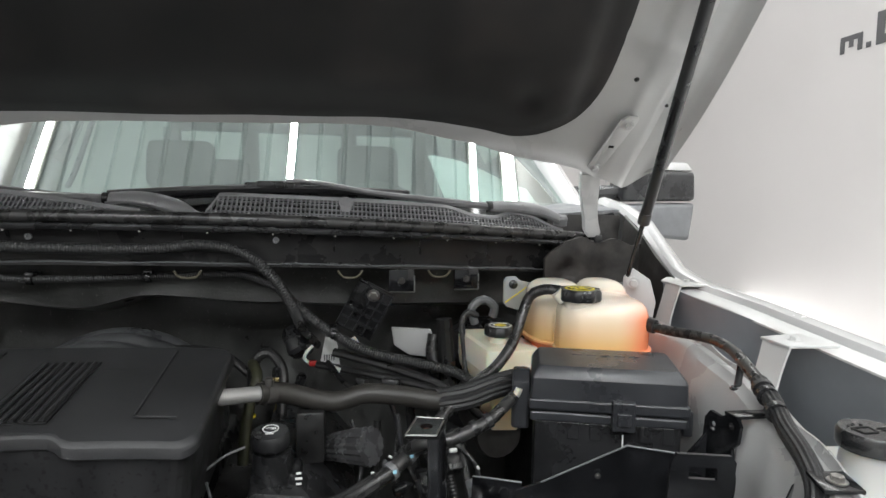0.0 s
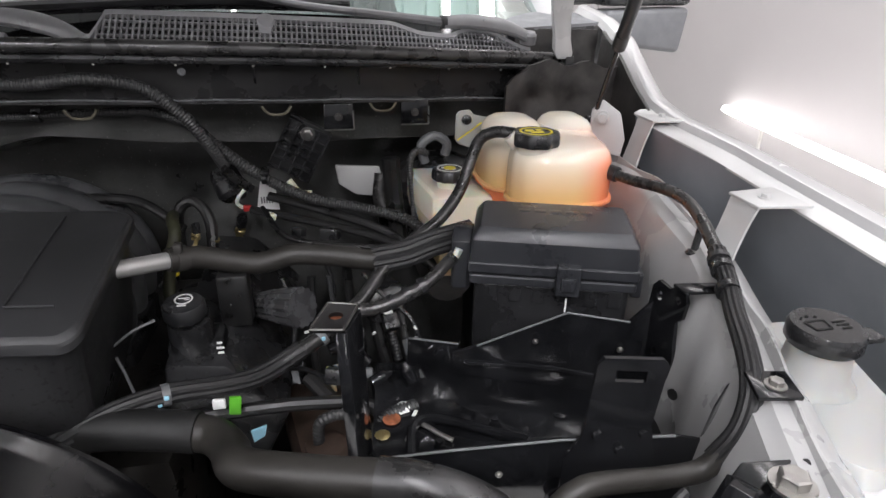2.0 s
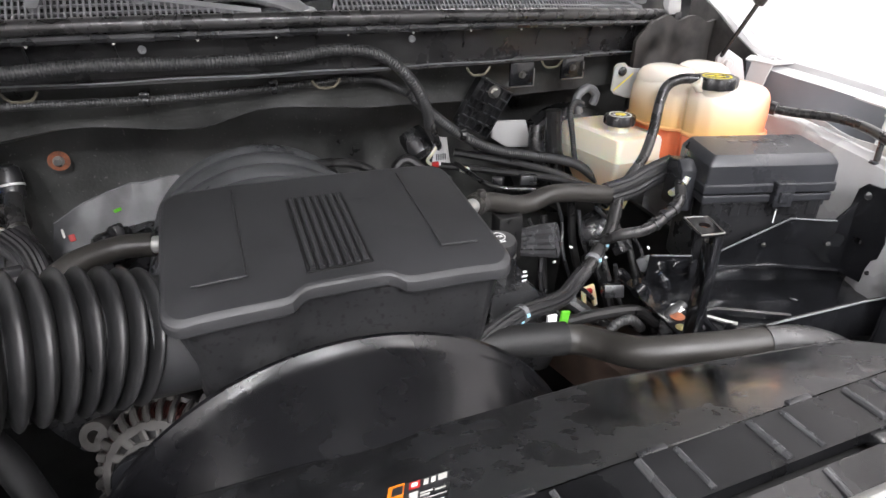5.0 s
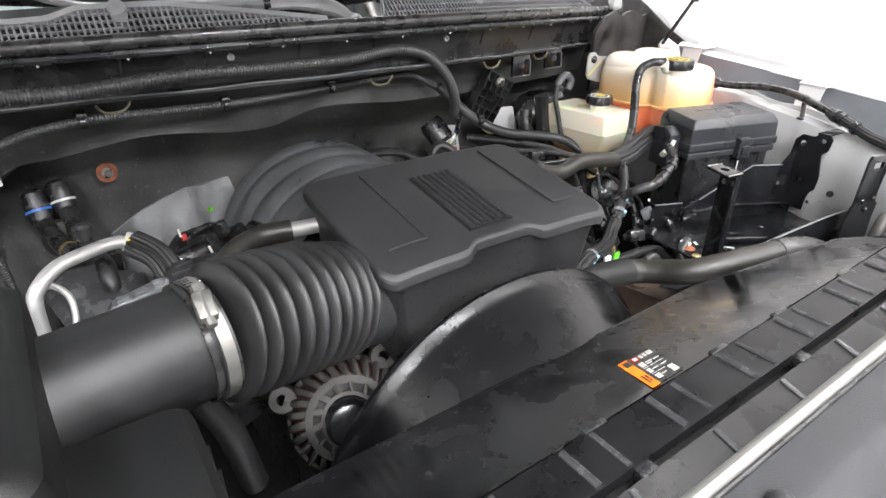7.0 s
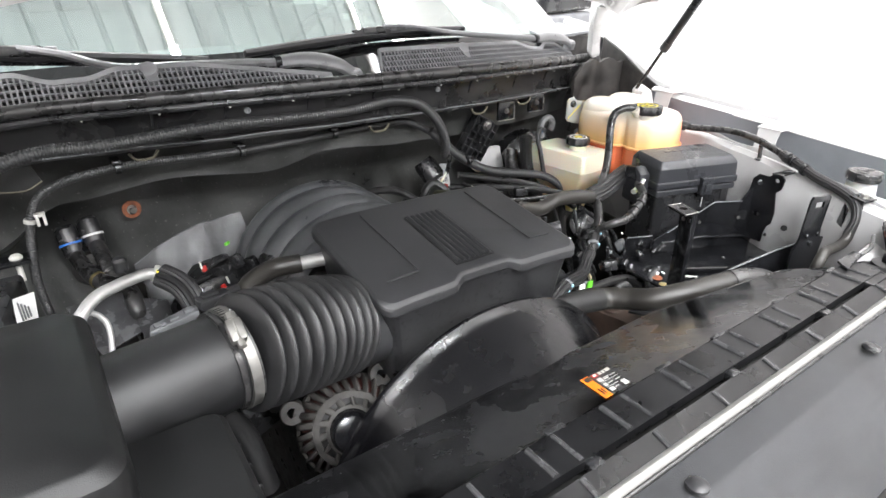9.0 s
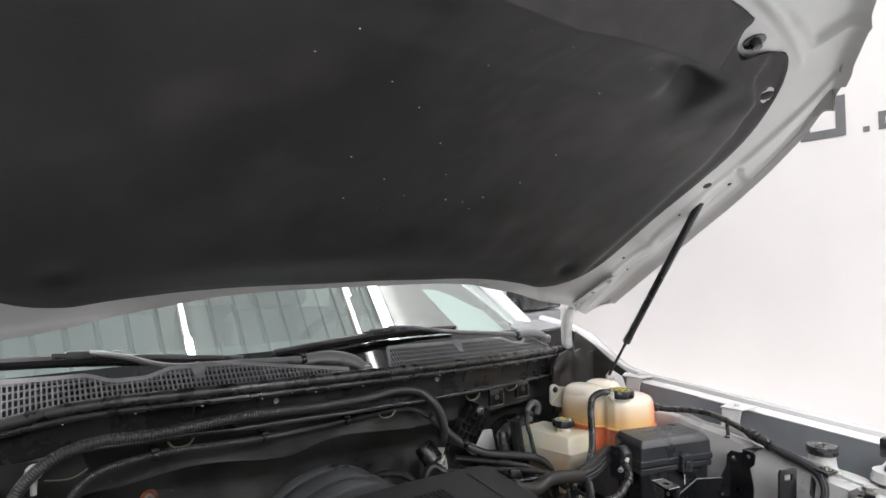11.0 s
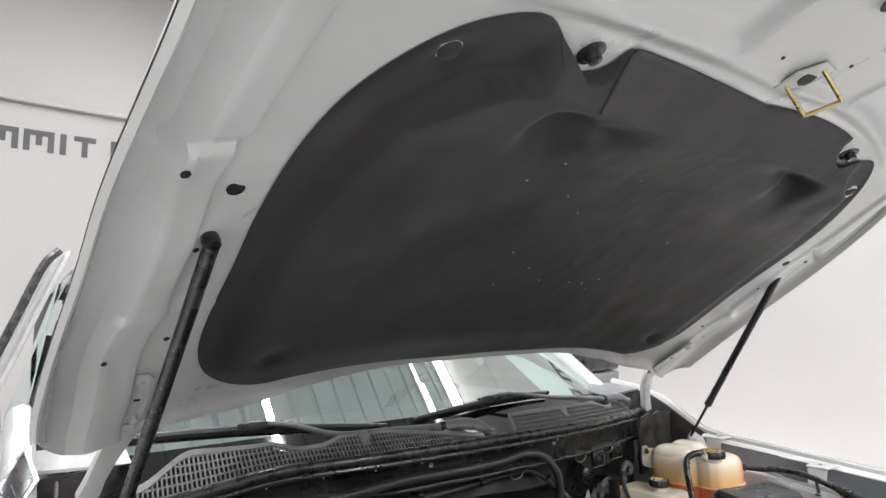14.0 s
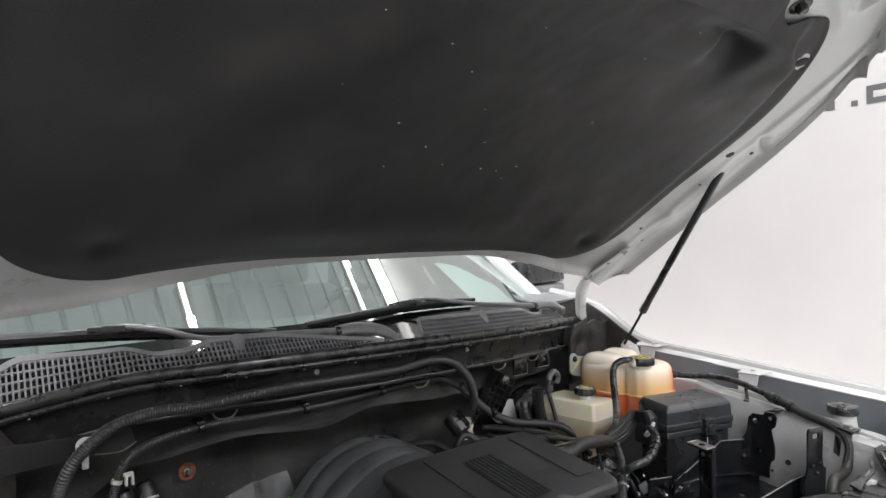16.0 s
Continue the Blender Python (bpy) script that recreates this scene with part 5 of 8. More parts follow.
for k, m in enumerate((RED, RED, LABELW, LABELW)):
    bm = nb()
    c = mid.lerp(B1, 0.35 - 0.25 * k)
    e1, e2 = (B2 - B1) * 0.16, (B3 - B0) * 0.06
    prism(bm, [q + Vector((0, -0.6, 0.8)) * 0.0095 for q in (c - e1 - e2, c + e1 - e2, c + e1 + e2, c - e1 + e2)], (0, -0.0004, 0.0005))
    part("print_bar", bm, m, badge)

# ---- front: fan shroud, radiator cover, baffle, grille top ----
shroud = thing("radiator_shroud", (0.0, 0.45, 0.7), "glossy black plastic radiator fan shroud with smooth top", "fan shroud")
FX, FZ, FR = -0.03, 0.938, 0.281
bm = nb()
A0, A1 = math.radians(-40), math.radians(220)
prof = [(0.448, -0.044), (0.475, -0.034), (0.51, -0.021), (0.543, -0.010), (0.553, -0.005), (0.557, 0.001), (0.561, 0.002), (0.565, -0.001), (0.45, -0.075)]
sheet(bm, 90, len(prof) - 1, lambda u, v: Vector((FX + (FR + prof[round(v * 8)][1]) * math.cos(lerp(A0, A1, u)), prof[round(v * 8)][0], FZ + (FR + prof[round(v * 8)][1]) * math.sin(lerp(A0, A1, u)))))
part("fan_ring", bm, RING, shroud, "smooth rounded black fan ring")
bm = nb()


def cover_pt(u, v):
    x = lerp(-0.62, 0.482, u)
    back = ramp(x, [(0.20, 0.462), (0.455, 0.402), (0.482, 0.345)])
    y = min(lerp(0.338, 0.462, v), back) if v < 1 else back
    z = 1.222 - 0.045 * (y - 0.338) / 0.124
    return Vector((x, y, z))


sheet(bm, 110, 24, cover_pt)
part("top_cover", bm, SHROUD, shroud, "smooth glossy black top cover")
bm = nb()
sheet(bm, 110, 6, lambda u, v: cover_pt(u, 1.0) + Vector((0, 0.006 * math.sin(v * 1.57), -0.006 * (1 - math.cos(v * 1.57)) - 0.22 * max(0, v - 0.5))))
part("rear_fold", bm, SHROUD, shroud)
bm = nb()
prism(bm, [cover_pt(1, 0), cover_pt(1, 1), cover_pt(1, 1) + Vector((0.01, 0, -0.25)), cover_pt(1, 0) + Vector((0.01, 0, -0.25))], (-0.004, 0, 0))
part("end_face", bm, SHROUD, shroud)


def on_cover(x, y, up=0.0):
    return Vector((x, y, 1.222 - 0.045 * (y - 0.338) / 0.124 + up))


label = thing("warning_label", on_cover(-0.02, 0.37), "orange and black warning label with small print on the shroud", "label")
LB, LA, LD, LC = (-0.054, 0.341), (-0.034, 0.393), (0.014, 0.393), (-0.009, 0.341)


def decal(name, u0, v0, u1, v1, up, m, parent):
    """A printed patch; u runs away from the orange band, v along it."""
    bm = nb()
    pts = []
    for u, v in ((u0, v0), (u1, v0), (u1, v1), (u0, v1)):
        a, b = (lerp(LB[0], LC[0], u), lerp(LB[1], LC[1], u)), (lerp(LA[0], LD[0], u), lerp(LA[1], LD[1], u))
        pts.append(on_cover(lerp(a[0], b[0], v), lerp(a[1], b[1], v), up))
    prism(bm, pts, (0, 0, 0.0004))
    return part(name, bm, m, parent)


base = decal("base", 0.0, 0.0, 1.0, 1.0, 0.0004, BLACK, label)
band = decal("orange_band", -0.02, -0.02, 0.24, 1.02, 0.0010, ORANGE, label)
decal("red_patch", 0.32, 0.82, 0.50, 0.98, 0.0010, RED, label)
decal("print_bar", 0.36, 0.86, 0.46, 0.94, 0.0015, LABELW, label)
for u0, v0, u1, v1 in ((0.56, 0.84, 0.64, 0.96), (0.68, 0.84, 0.76, 0.96), (0.80, 0.84, 0.95, 0.97), (0.34, 0.58, 0.48, 0.74), (0.52, 0.66, 0.72, 0.69), (0.52, 0.60, 0.68, 0.63), (0.76, 0.64, 0.94, 0.67), (0.34, 0.34, 0.44, 0.48), (0.48, 0.40, 0.66, 0.43), (0.34, 0.10, 0.48, 0.24), (0.52, 0.16, 0.66, 0.19),
                       (0.80, 0.06, 0.96, 0.28), (0.74, 0.40, 0.92, 0.43), (0.33, 0.53, 0.96, 0.54), (0.33, 0.29, 0.74, 0.30)):
    decal("print_bar", u0, v0, u1, v1, 0.0010, WHITEPL, label)
decal("print_bar", 0.05, 0.78, 0.22, 0.96, 0.0015, BLACK, band)
decal("print_bar", 0.06, 0.10, 0.10, 0.40, 0.0015, BLACK, band)
decal("print_bar", 0.14, 0.14, 0.18, 0.36, 0.0015, BLACK, band)

baffle = thing("radiator_baffle", (0.0, 0.30, 1.20), "ribbed black plastic radiator baffle panel with clips", "baffle panel")
bm = nb()
sheet(bm, 40, 1, lambda u, v: Vector((lerp(-0.66, 0.52, u), lerp(0.290, 0.334, v), 1.226)), (0, 0, -0.012))
part("rear_strip", bm, BAFFLE, baffle)
bm = nb()
sheet(bm, 40, 1, lambda u, v: Vector((lerp(-0.66, 0.56, u), lerp(0.252, 0.281, v), 1.222 - 0.008 * (1 - v))), (0, 0, -0.02))
part("front_strip", bm, BAFFLE, baffle)
bm = nb()
box(bm, (-0.05, 0.285, 1.19), (1.2, 0.03, 0.03))
part("channel", bm, DARK, baffle)
for k in range(11):
    x = -0.60 + 0.105 * k
    for dx, r in ((0.0, 0.0026), (0.034, 0.0016)):
        bm = nb()
        tube(bm, [(x + dx, 0.2925, 1.2255), (x + dx, 0.331, 1.2255)], r + 0.0014, n=10, step=0.05)
        part("rib", bm, RIBEDGE, baffle)
    bm = nb()
    tube(bm, [(x + 0.02, 0.256, 1.2155), (x + 0.02, 0.279, 1.2215)], 0.0034, n=10, step=0.05)
    part("rib", bm, RIBEDGE, baffle)
    bm = nb()
    box(bm, (x + 0.05, 0.2505, 1.209), (0.022, 0.010, 0.012), 0.002)
    part("tooth", bm, BAFFLE, baffle)
for x in (-0.37, -0.137, 0.04, 0.152, 0.30, 0.46):
    bm = nb()
    box(bm, (x, 0.3365, 1.2250), (0.026, 0.006, 0.004), 0.0012)
    part("clip", bm, BLACK, baffle)
for x in (-0.39, -0.135, 0.10, 0.33):
    bm = nb()
    box(bm, (x, 0.2855, 1.2175), (0.018, 0.012, 0.012), 0.002)
    part("clip", bm, BLACK, baffle)

gh = thing("grille_header", (-0.1, 0.24, 1.21), "narrow cream painted grille header edge with black seal", "body panel")
bm = nb()
sheet(bm, 40, 4, lambda u, v: Vector((lerp(-0.80, 0.52, u), 0.235 + 0.014 * v, 1.236 + 0.006 * math.sin(v * 3.1) - 0.012 * (lerp(-0.80, 0.52, u)) ** 2)), (0, 0, -0.03))
part("painted_edge", bm, HEADER, gh)
bm = nb()
tube(bm, [(lerp(-0.80, 0.52, k / 20), 0.2335, 1.2385 - 0.012 * lerp(-0.80, 0.52, k / 20) ** 2) for k in range(21)], 0.0022, n=8, step=0.04)
part("edge_seal", bm, RUBBER, gh, "thin black rubber seal")
gt = thing("grille", (0.0, 0.2, 1.2), "dark grey textured grille top panel with push pins", "grille panel")
bm = nb()
sheet(bm, 50, 24, lambda u, v: Vector((lerp(-0.80, 0.54, u), lerp(0.231, 0.125, v), 1.238 - 0.012 * lerp(-0.80, 0.54, u) ** 2 - ramp(0.106 * v, [(0, 0.0), (0.030, 0.001), (0.036, 0.002), (0.044, 0.007), (0.058, 0.020), (0.066, 0.022), (0.072, 0.026), (0.106, 0.075)]))), (0, 0, -0.02))
part("panel", bm, GRILLETOP, gt)
for x in (-0.45, -0.10, 0.25, 0.48):
    bm = nb()
    lathe(bm, [(0.010, 0), (0.010, 0.003), (0.007, 0.005), (0.003, 0.0055)], (x, 0.205, 1.240), n=18)
    part("push_pin", bm, BLACK, gt)
# Near-black box added so the gaps between the fins read dark.
bm = nb()
box(bm, (-0.05, 0.115, 1.08), (1.3, 0.03, 0.16), 0.004)
part("grille_backing", bm, DARK, gt)
for k in range(34):
    bm = nb()
    box(bm, (-0.62 + 0.035 * k, 0.088, 1.125), (0.010, 0.045, 0.010), 0.002)
    part("grille_fin", bm, GREYPL, gt)
bm = nb()
box(bm, (0, 0.20, 1.05), (1.5, 0.10, 0.28), 0.01)
tagged(part("radiator_core", bm, DARK), "dark radiator core behind the grille", "radiator")

# ---- engine: block, manifold, cover ----
block = thing("engine_block", (0.0, 0.9, 0.62), "dark oily engine block with valve cover below the intake", "engine")
bm = nb()
box(bm, (-0.02, 0.90, 0.86), (0.46, 0.50, 0.36), 0.03, None, 2)
part("crankcase", bm, GREASE, block)
bm = nb()
prism(bm, [(0.19, 0.70, 1.02), (0.30, 0.70, 0.97), (0.34, 0.70, 1.05), (0.27, 0.70, 1.13), (0.20, 0.70, 1.14)], (0, 0.40, 0), 0.012)
part("valve_cover", bm, BLACK, block)
bm = nb()
prism(bm, [(-0.22, 0.76, 1.03), (-0.33, 0.76, 0.98), (-0.37, 0.76, 1.05), (-0.30, 0.76, 1.13), (-0.23, 0.76, 1.14)], (0, 0.38, 0), 0.012)
part("valve_cover", bm, BLACK, block)
bm = nb()
lathe(bm, [(0.10, -0.03), (0.11, -0.02), (0.11, 0.02), (0.10, 0.03), (0.03, 0.03), (0.03, 0.045)], (-0.02, 0.61, 0.92), (0, -1, 0), 36)
part("fan_hub", bm, GREASE, block)
for k in range(9):
    a = 2 * math.pi * k / 9
    bm = nb()
    c, s = math.cos(a), math.sin(a)
    prism(bm, [(-0.03 + 0.06 * c, 0.50, 0.915 + 0.06 * s), (-0.03 + 0.27 * c, 0.49, 0.915 + 0.27 * s), (-0.03 + 0.27 * math.cos(a + 0.3), 0.53, 0.915 + 0.27 * math.sin(a + 0.3)), (-0.03 + 0.06 * math.cos(a + 0.6), 0.53, 0.915 + 0.06 * math.sin(a + 0.6))], (0, 0.003, 0))
    part("fan_blade", bm, BLACK, block)
# Added near-black sheet: hides the pale floor and keeps the bay's depth dark.
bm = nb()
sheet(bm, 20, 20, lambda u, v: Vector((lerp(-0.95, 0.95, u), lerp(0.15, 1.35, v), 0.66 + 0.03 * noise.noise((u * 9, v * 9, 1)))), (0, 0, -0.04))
tagged(part("dark_bay_floor", bm, DARK), "added near-black sheet closing off the bay bottom", "splash tray")

man = thing("intake_manifold", (-0.04, 1.0, 1.0), "black ribbed plastic intake manifold behind the engine cover", "intake manifold")
bm = nb()
MX, MZ, MR = -0.062, 1.108, 0.148
rows = []
for k in range(61):
    t = k / 60
    y = lerp(0.84, 1.11, t)
    rr = MR + 0.006 + 0.008 * abs(math.cos(t * math.pi * 4.5)) ** 0.7 - 0.05 * max(0, (t - 0.86) / 0.14) ** 2 - 0.02 * max(0, (0.1 - t) / 0.1)
    rows.append([bm.verts.new((MX + rr * 1.08 * math.cos(a), y, MZ + rr * math.sin(a) * (1 - 0.02 * t))) for a in (math.radians(-30 + 240 * i / 40) for i in range(41))])
skin(bm, rows, caps=False, closed=False)
bm.faces.new(rows[-1])
part("runner_barrel", bm, MANIFOLD, man)
for sgn in (-1, 1):
    bm = nb()
    box(bm, (MX + sgn * 0.135, 1.0, 1.03), (0.09, 0.30, 0.10), 0.015)
    part("runner_base", bm, BLACK, man)
bm = nb()
box(bm, (-0.19, 1.03, 1.165), (0.035, 0.03, 0.03), 0.006)
part("vent_nipple", bm, BLACK, man)

cover = thing("engine_cover", (0.0, 0.7, 1.12), "matt black plastic engine cover with seven raised stripes", "engine cover")
CX0, CX1, CY0, CY1 = -0.186, 0.172, 0.588, 0.815


def cov_z(x, y):
    z = 1.263 + 0.16 * (y - 0.60) - 0.02 * x
    z -= 0.006 * ((x + 0.003) / 0.18) ** 4 + 0.004 * max(0, (0.615 - y) / 0.02) ** 2
    return z


def rounded(x0, x1, y0, y1, r, n=6):
    pts = []
    for cx, cy, a0 in ((x1 - r, y1 - r, 0), (x0 + r, y1 - r, 90), (x0 + r, y0 + r, 180), (x1 - r, y0 + r, 270)):
        for k in range(n + 1):
            a = math.radians(a0 + 90 * k / n)
            pts.append((cx + r * math.cos(a), cy + r * math.sin(a)))
    return pts


def front_dent(x, y):
    """The middle of the front edge is scooped back."""
    t = 1 / (1 + math.exp(-(x + 0.062) / 0.0035)) * (1 / (1 + math.exp((x - 0.040) / 0.0035)))
    return y + 0.012 * t * (1 if y < 0.62 else 0)


bm = nb()
levels = [(0.004, -0.0150), (0.0010, -0.0145), (0.0, -0.0125), (0.0, -0.0048), (0.0009, -0.0022), (0.0030, -0.0006), (0.0060, 0.0), (0.0075, -0.0004), (0.07, 0.0004)]
rings = []
for inset, dz in levels:
    ring = []
    for x, y in rounded(CX0 + inset, CX1 - inset, CY0 + inset, CY1 - inset, max(0.006, 0.020 - inset * 0.3), 8):
        ring.append((x, y))
    # even steps along the front edge so that the scoop shows
    out = []
    for p, q in zip(ring, ring[1:] + ring[:1]):
        n = max(1, int(math.hypot(q[0] - p[0], q[1] - p[1]) / 0.008))
        out += [(lerp(p[0], q[0], k / n), lerp(p[1], q[1], k / n)) for k in range(n)]
    rings.append((out, dz))
m = max(len(r) for r, _ in rings)
vr = []
for out, dz in rings:
    row = []
    for k in range(m):
        i = k * len(out) / m
        a, b = out[int(i)], out[(int(i) + 1) % len(out)]
        x, y = lerp(a[0], b[0], i % 1), lerp(a[1], b[1], i % 1)
        y2 = front_dent(x, y)
        row.append(bm.verts.new((x, y2, cov_z(x, y2) + dz)))
    vr.append(row)
skin(bm, vr, caps=False)
bm.faces.new(vr[-1])
part("top", bm, COVER, cover, "flat matt top with chamfered edge", sharp=0.3)
bm = nb()
rows = []
for ins, z in ((0.006, None), (0.012, 1.205), (0.020, 1.14), (0.05, 1.06)):
    base = rounded(CX0 + ins, CX1 - ins, CY0 + ins, CY1 - ins, 0.026, 6)
    fine = [(lerp(p[0], q[0], k / 6), lerp(p[1], q[1], k / 6)) for p, q in zip(base, base[1:] + base[:1]) for k in range(6)]
    rows.append([bm.verts.new((x, front_dent(x, y) if ins < 0.03 else y, (cov_z(x, y) - 0.012) if z is None else z + 0.1 * (y - 0.7) * 0.5)) for x, y in fine])
skin(bm, rows, caps=False)
bm.faces.new(rows[-1])
part("body", bm, COVERSIDE, cover, "spotted dusty plastic side wall")
for k in range(7):
    x = -0.0415 + k * 0.0092
    bm = nb()
    tube(bm, [(x, 0.622, cov_z(x, 0.622) + 0.0018), (x, 0.69, cov_z(x, 0.69) + 0.0024), (x, 0.758, cov_z(x, 0.758) + 0.0020)], 0.0030, n=10, step=0.02, flat=0.9)
    part("stripe", bm, COVER, cover)
bm = nb()
prism(bm, [(-0.048, 0.620, cov_z(0, 0.620)), (0.020, 0.620, cov_z(0, 0.620)), (0.020, 0.761, cov_z(0, 0.761)), (-0.048, 0.761, cov_z(0, 0.761))], (0, 0, 0.0019))
part("stripe_panel", bm, STRIPE, cover)
for x in (-0.105, 0.100):
    bm = nb()
    tube(bm, [(x, 0.63, cov_z(x, 0.63) + 0.0012), (x, 0.795, cov_z(x, 0.795) + 0.0012)], 0.0013, n=6, step=0.05)
    part("crease", bm, COVER, cover)
bm = nb()
tube(bm, [(CX0 + 0.03, 0.63, cov_z(CX0 + 0.03, 0.63) + 0.001), (-0.105, 0.630, cov_z(-0.105, 0.63) + 0.001)], 0.0013, n=6, step=0.05)
part("crease", bm, COVER, cover)
bm = nb()
tube(bm, [(0.100, 0.63, cov_z(0.1, 0.63) + 0.001), (CX1 - 0.03, 0.630, cov_z(CX1 - 0.03, 0.63) + 0.001)], 0.0013, n=6, step=0.05)
part("crease", bm, COVER, cover)
bm = nb()   # inlet neck on the side
tube(bm, [(-0.215, 0.658, 1.205), (-0.18, 0.668, 1.198), (-0.12, 0.69, 1.185)], lambda t: 0.062 + 0.004 * t, n=24)
part("inlet_neck", bm, COVER, cover)

# ---- air intake: duct, bellows, filter box ----
duct = thing("intake_duct", (-0.36, 0.60, 1.20), "black corrugated rubber intake hose with worm clamp", "intake hose")
A, B, C = Vector((-0.505, 0.580, 1.256)), Vector((-0.372, 0.600, 1.256)), Vector((-0.210, 0.660, 1.207))
bm = nb()
tube(bm, [A, A.lerp(B, 0.5), B], 0.0535, n=36, step=0.02)
part("plastic_tube", bm, INTAKE, duct, "smooth black plastic tube")
bm = nb()
tube(bm, [B + (B - A) * 0.02, B + (B - A) * 0.075], 0.0575, n=36, step=0.02)
tube(bm, [B - (B - A) * 0.10, B - (B - A) * 0.06], 0.0575, n=36, step=0.02)
part("cuff", bm, RUBBER, duct)


def rib(t):
    k = t * 10.0
    w = 0.5 - 0.5 * math.cos(2 * math.pi * k)
    return 0.0505 + 0.0180 * w ** 0.5 + 0.003 * math.sin(t * math.pi)


bm = nb()
S = B + (B - A) * 0.055
tube(bm, [S, S.lerp(C, 0.35) + Vector((0, -0.002, 0.004)), S.lerp(C, 0.7) + Vector((0, -0.001, 0.004)), C], rib, n=40, step=0.0012)
part("bellows", bm, BELLOWS, duct, "deeply ribbed black rubber bellows")
bm = nb()
d = (B - A).normalized()
tube(bm, [B - d * 0.004, B + d * 0.007], 0.0588, n=40, step=0.02)
band = part("clamp_band", bm, CLAMP, duct, "bright steel worm clamp band")
up = Vector((0.02, -0.55, 0.83)).normalized()
bm = nb()
rot = Matrix((Vector((1, 0, 0)), up.cross(Vector((1, 0, 0))).normalized(), up)).transposed()
box(bm, B + up * 0.064, (0.016, 0.026, 0.012), 0.002, rot)
lathe(bm, [(0.0045, -0.02), (0.0045, 0.012), (0.006, 0.013), (0.006, 0.020)], B + up * 0.066, rot @ Vector((0, 1, 0)), 8)
part("clamp_screw", bm, CLAMP, band)
for k in range(6):
    bm = nb()
    a = math.radians(-20 - 5 * k)
    u2 = Matrix.Rotation(a, 3, d) @ up
    r2 = Matrix((d, u2.cross(d).normalized(), u2)).transposed()
    box(bm, B + d * 0.0015 + u2 * 0.0592, (0.0075, 0.0012, 0.0006), 0, r2)
    part("clamp_slot", bm, DARK, band)

fb = thing("air_filter_box", (-0.68, 0.52, 1.0), "large black plastic air filter box", "air filter box")
bm = nb()
rows = []
for ins, z in ((0.012, 1.05), (0.004, 1.20), (0.0, 1.315), (0.002, 1.326), (0.009, 1.335), (0.013, 1.337), (0.06, 1.339)):
    rows.append([bm.verts.new((x - 0.012 * (y - 0.5) / 0.1 * 0, y, z + 0.05 * (y - 0.52) * (1 if z > 1.25 else 0))) for x, y in rounded(-0.90 + ins, -0.490 - ins, 0.405 + ins, 0.655 - ins, 0.022, 8)])
skin(bm, rows, caps=False)
bm.faces.new(rows[-1])
part("lid", bm, FILTERPL, fb, "smooth matt black lid", sharp=0.45)
bm = nb()
rows = []
for ins, z in ((0.0, 1.02), (0.0, 1.240), (0.002, 1.249), (0.008, 1.257), (0.03, 1.260)):
    rows.append([bm.verts.new((x, y, z + 0.12 * (y - 0.45) * (1 if z > 1.2 else 0))) for x, y in rounded(-0.56 + ins, -0.405 - ins, 0.370 + ins, 0.520 - ins, 0.012, 6)])
skin(bm, rows, caps=False)
bm.faces.new(rows[-1])
part("snorkel", bm, FILTERPL, fb, "lower black plastic snout", sharp=0.4)
for k in range(4):
    bm = nb()
    box(bm, (-0.404, 0.40 + 0.03 * k, 1.19), (0.005, 0.004, 0.09), 0.0015)
    part("rib", bm, FILTERPL, fb)

alt = thing("alternator", (-0.235, 0.70, 0.95), "cast aluminium alternator with vent slots and copper windings", "alternator")
AC, ax = Vector((-0.228, 0.622, 1.062)), Vector((-0.30, -0.80, 0.52)).normalized()
q = ax.to_track_quat("Z", "Y").to_matrix()


def alt_at(r, a, h):
    return AC + q @ Vector((r * math.cos(a), r * math.sin(a), h))


bm = nb()
lathe(bm, [(0.052, -0.095), (0.068, -0.08), (0.072, -0.045), (0.072, -0.034)], AC, ax, 48)
part("rear_housing", bm, CAST, alt)
bm = nb()
lathe(bm, [(0.066, -0.040), (0.066, -0.014), (0.058, -0.004), (0.046, 0.002), (0.030, 0.004)], AC, ax, 40)
part("core", bm, DARK, alt)
for k in range(28):
    a = 2 * math.pi * (k + 0.5) / 28
    bm = nb()
    for da in (-0.04, 0.02, 0.08):
        tube(bm, [alt_at(0.050, a + da - 0.06, 0.000), alt_at(0.061, a + da, -0.008), alt_at(0.0675, a + da + 0.04, -0.022)], 0.0022, n=6, step=0.012)
    part("winding", bm, COPPER, alt, "reddish copper winding")
bm = nb()      # rim round the slotted shoulder
lathe(bm, [(0.0725, -0.045), (0.0765, -0.034), (0.0765, -0.027), (0.0745, -0.020), (0.0700, -0.018), (0.0690, -0.036)], AC, ax, 56, caps=False)
part("outer_ring", bm, CAST, alt)
bm = nb()
lathe(bm, [(0.0555, 0.0035), (0.0535, 0.0075), (0.0490, 0.0095), (0.0440, 0.0100), (0.0440, 0.0040)], AC, ax, 56, caps=False)
part("middle_ring", bm, CAST, alt)
bm = nb()
lathe(bm, [(0.0360, 0.0100), (0.0345, 0.0130), (0.0300, 0.0140), (0.0300, 0.0060)], AC, ax, 40, caps=False)
part("inner_ring", bm, CAST, alt)
for k in range(28):      # curved webs between the slots
    a = 2 * math.pi * k / 28
    bm = nb()
    tube(bm, [alt_at(0.0520, a - 0.06, 0.0055), alt_at(0.0600, a - 0.01, 0.0010), alt_at(0.0675, a + 0.04, -0.0080), alt_at(0.0725, a + 0.08, -0.0220)], 0.0049, n=8, step=0.008, flat=0.7)
    part("web", bm, CAST, alt)
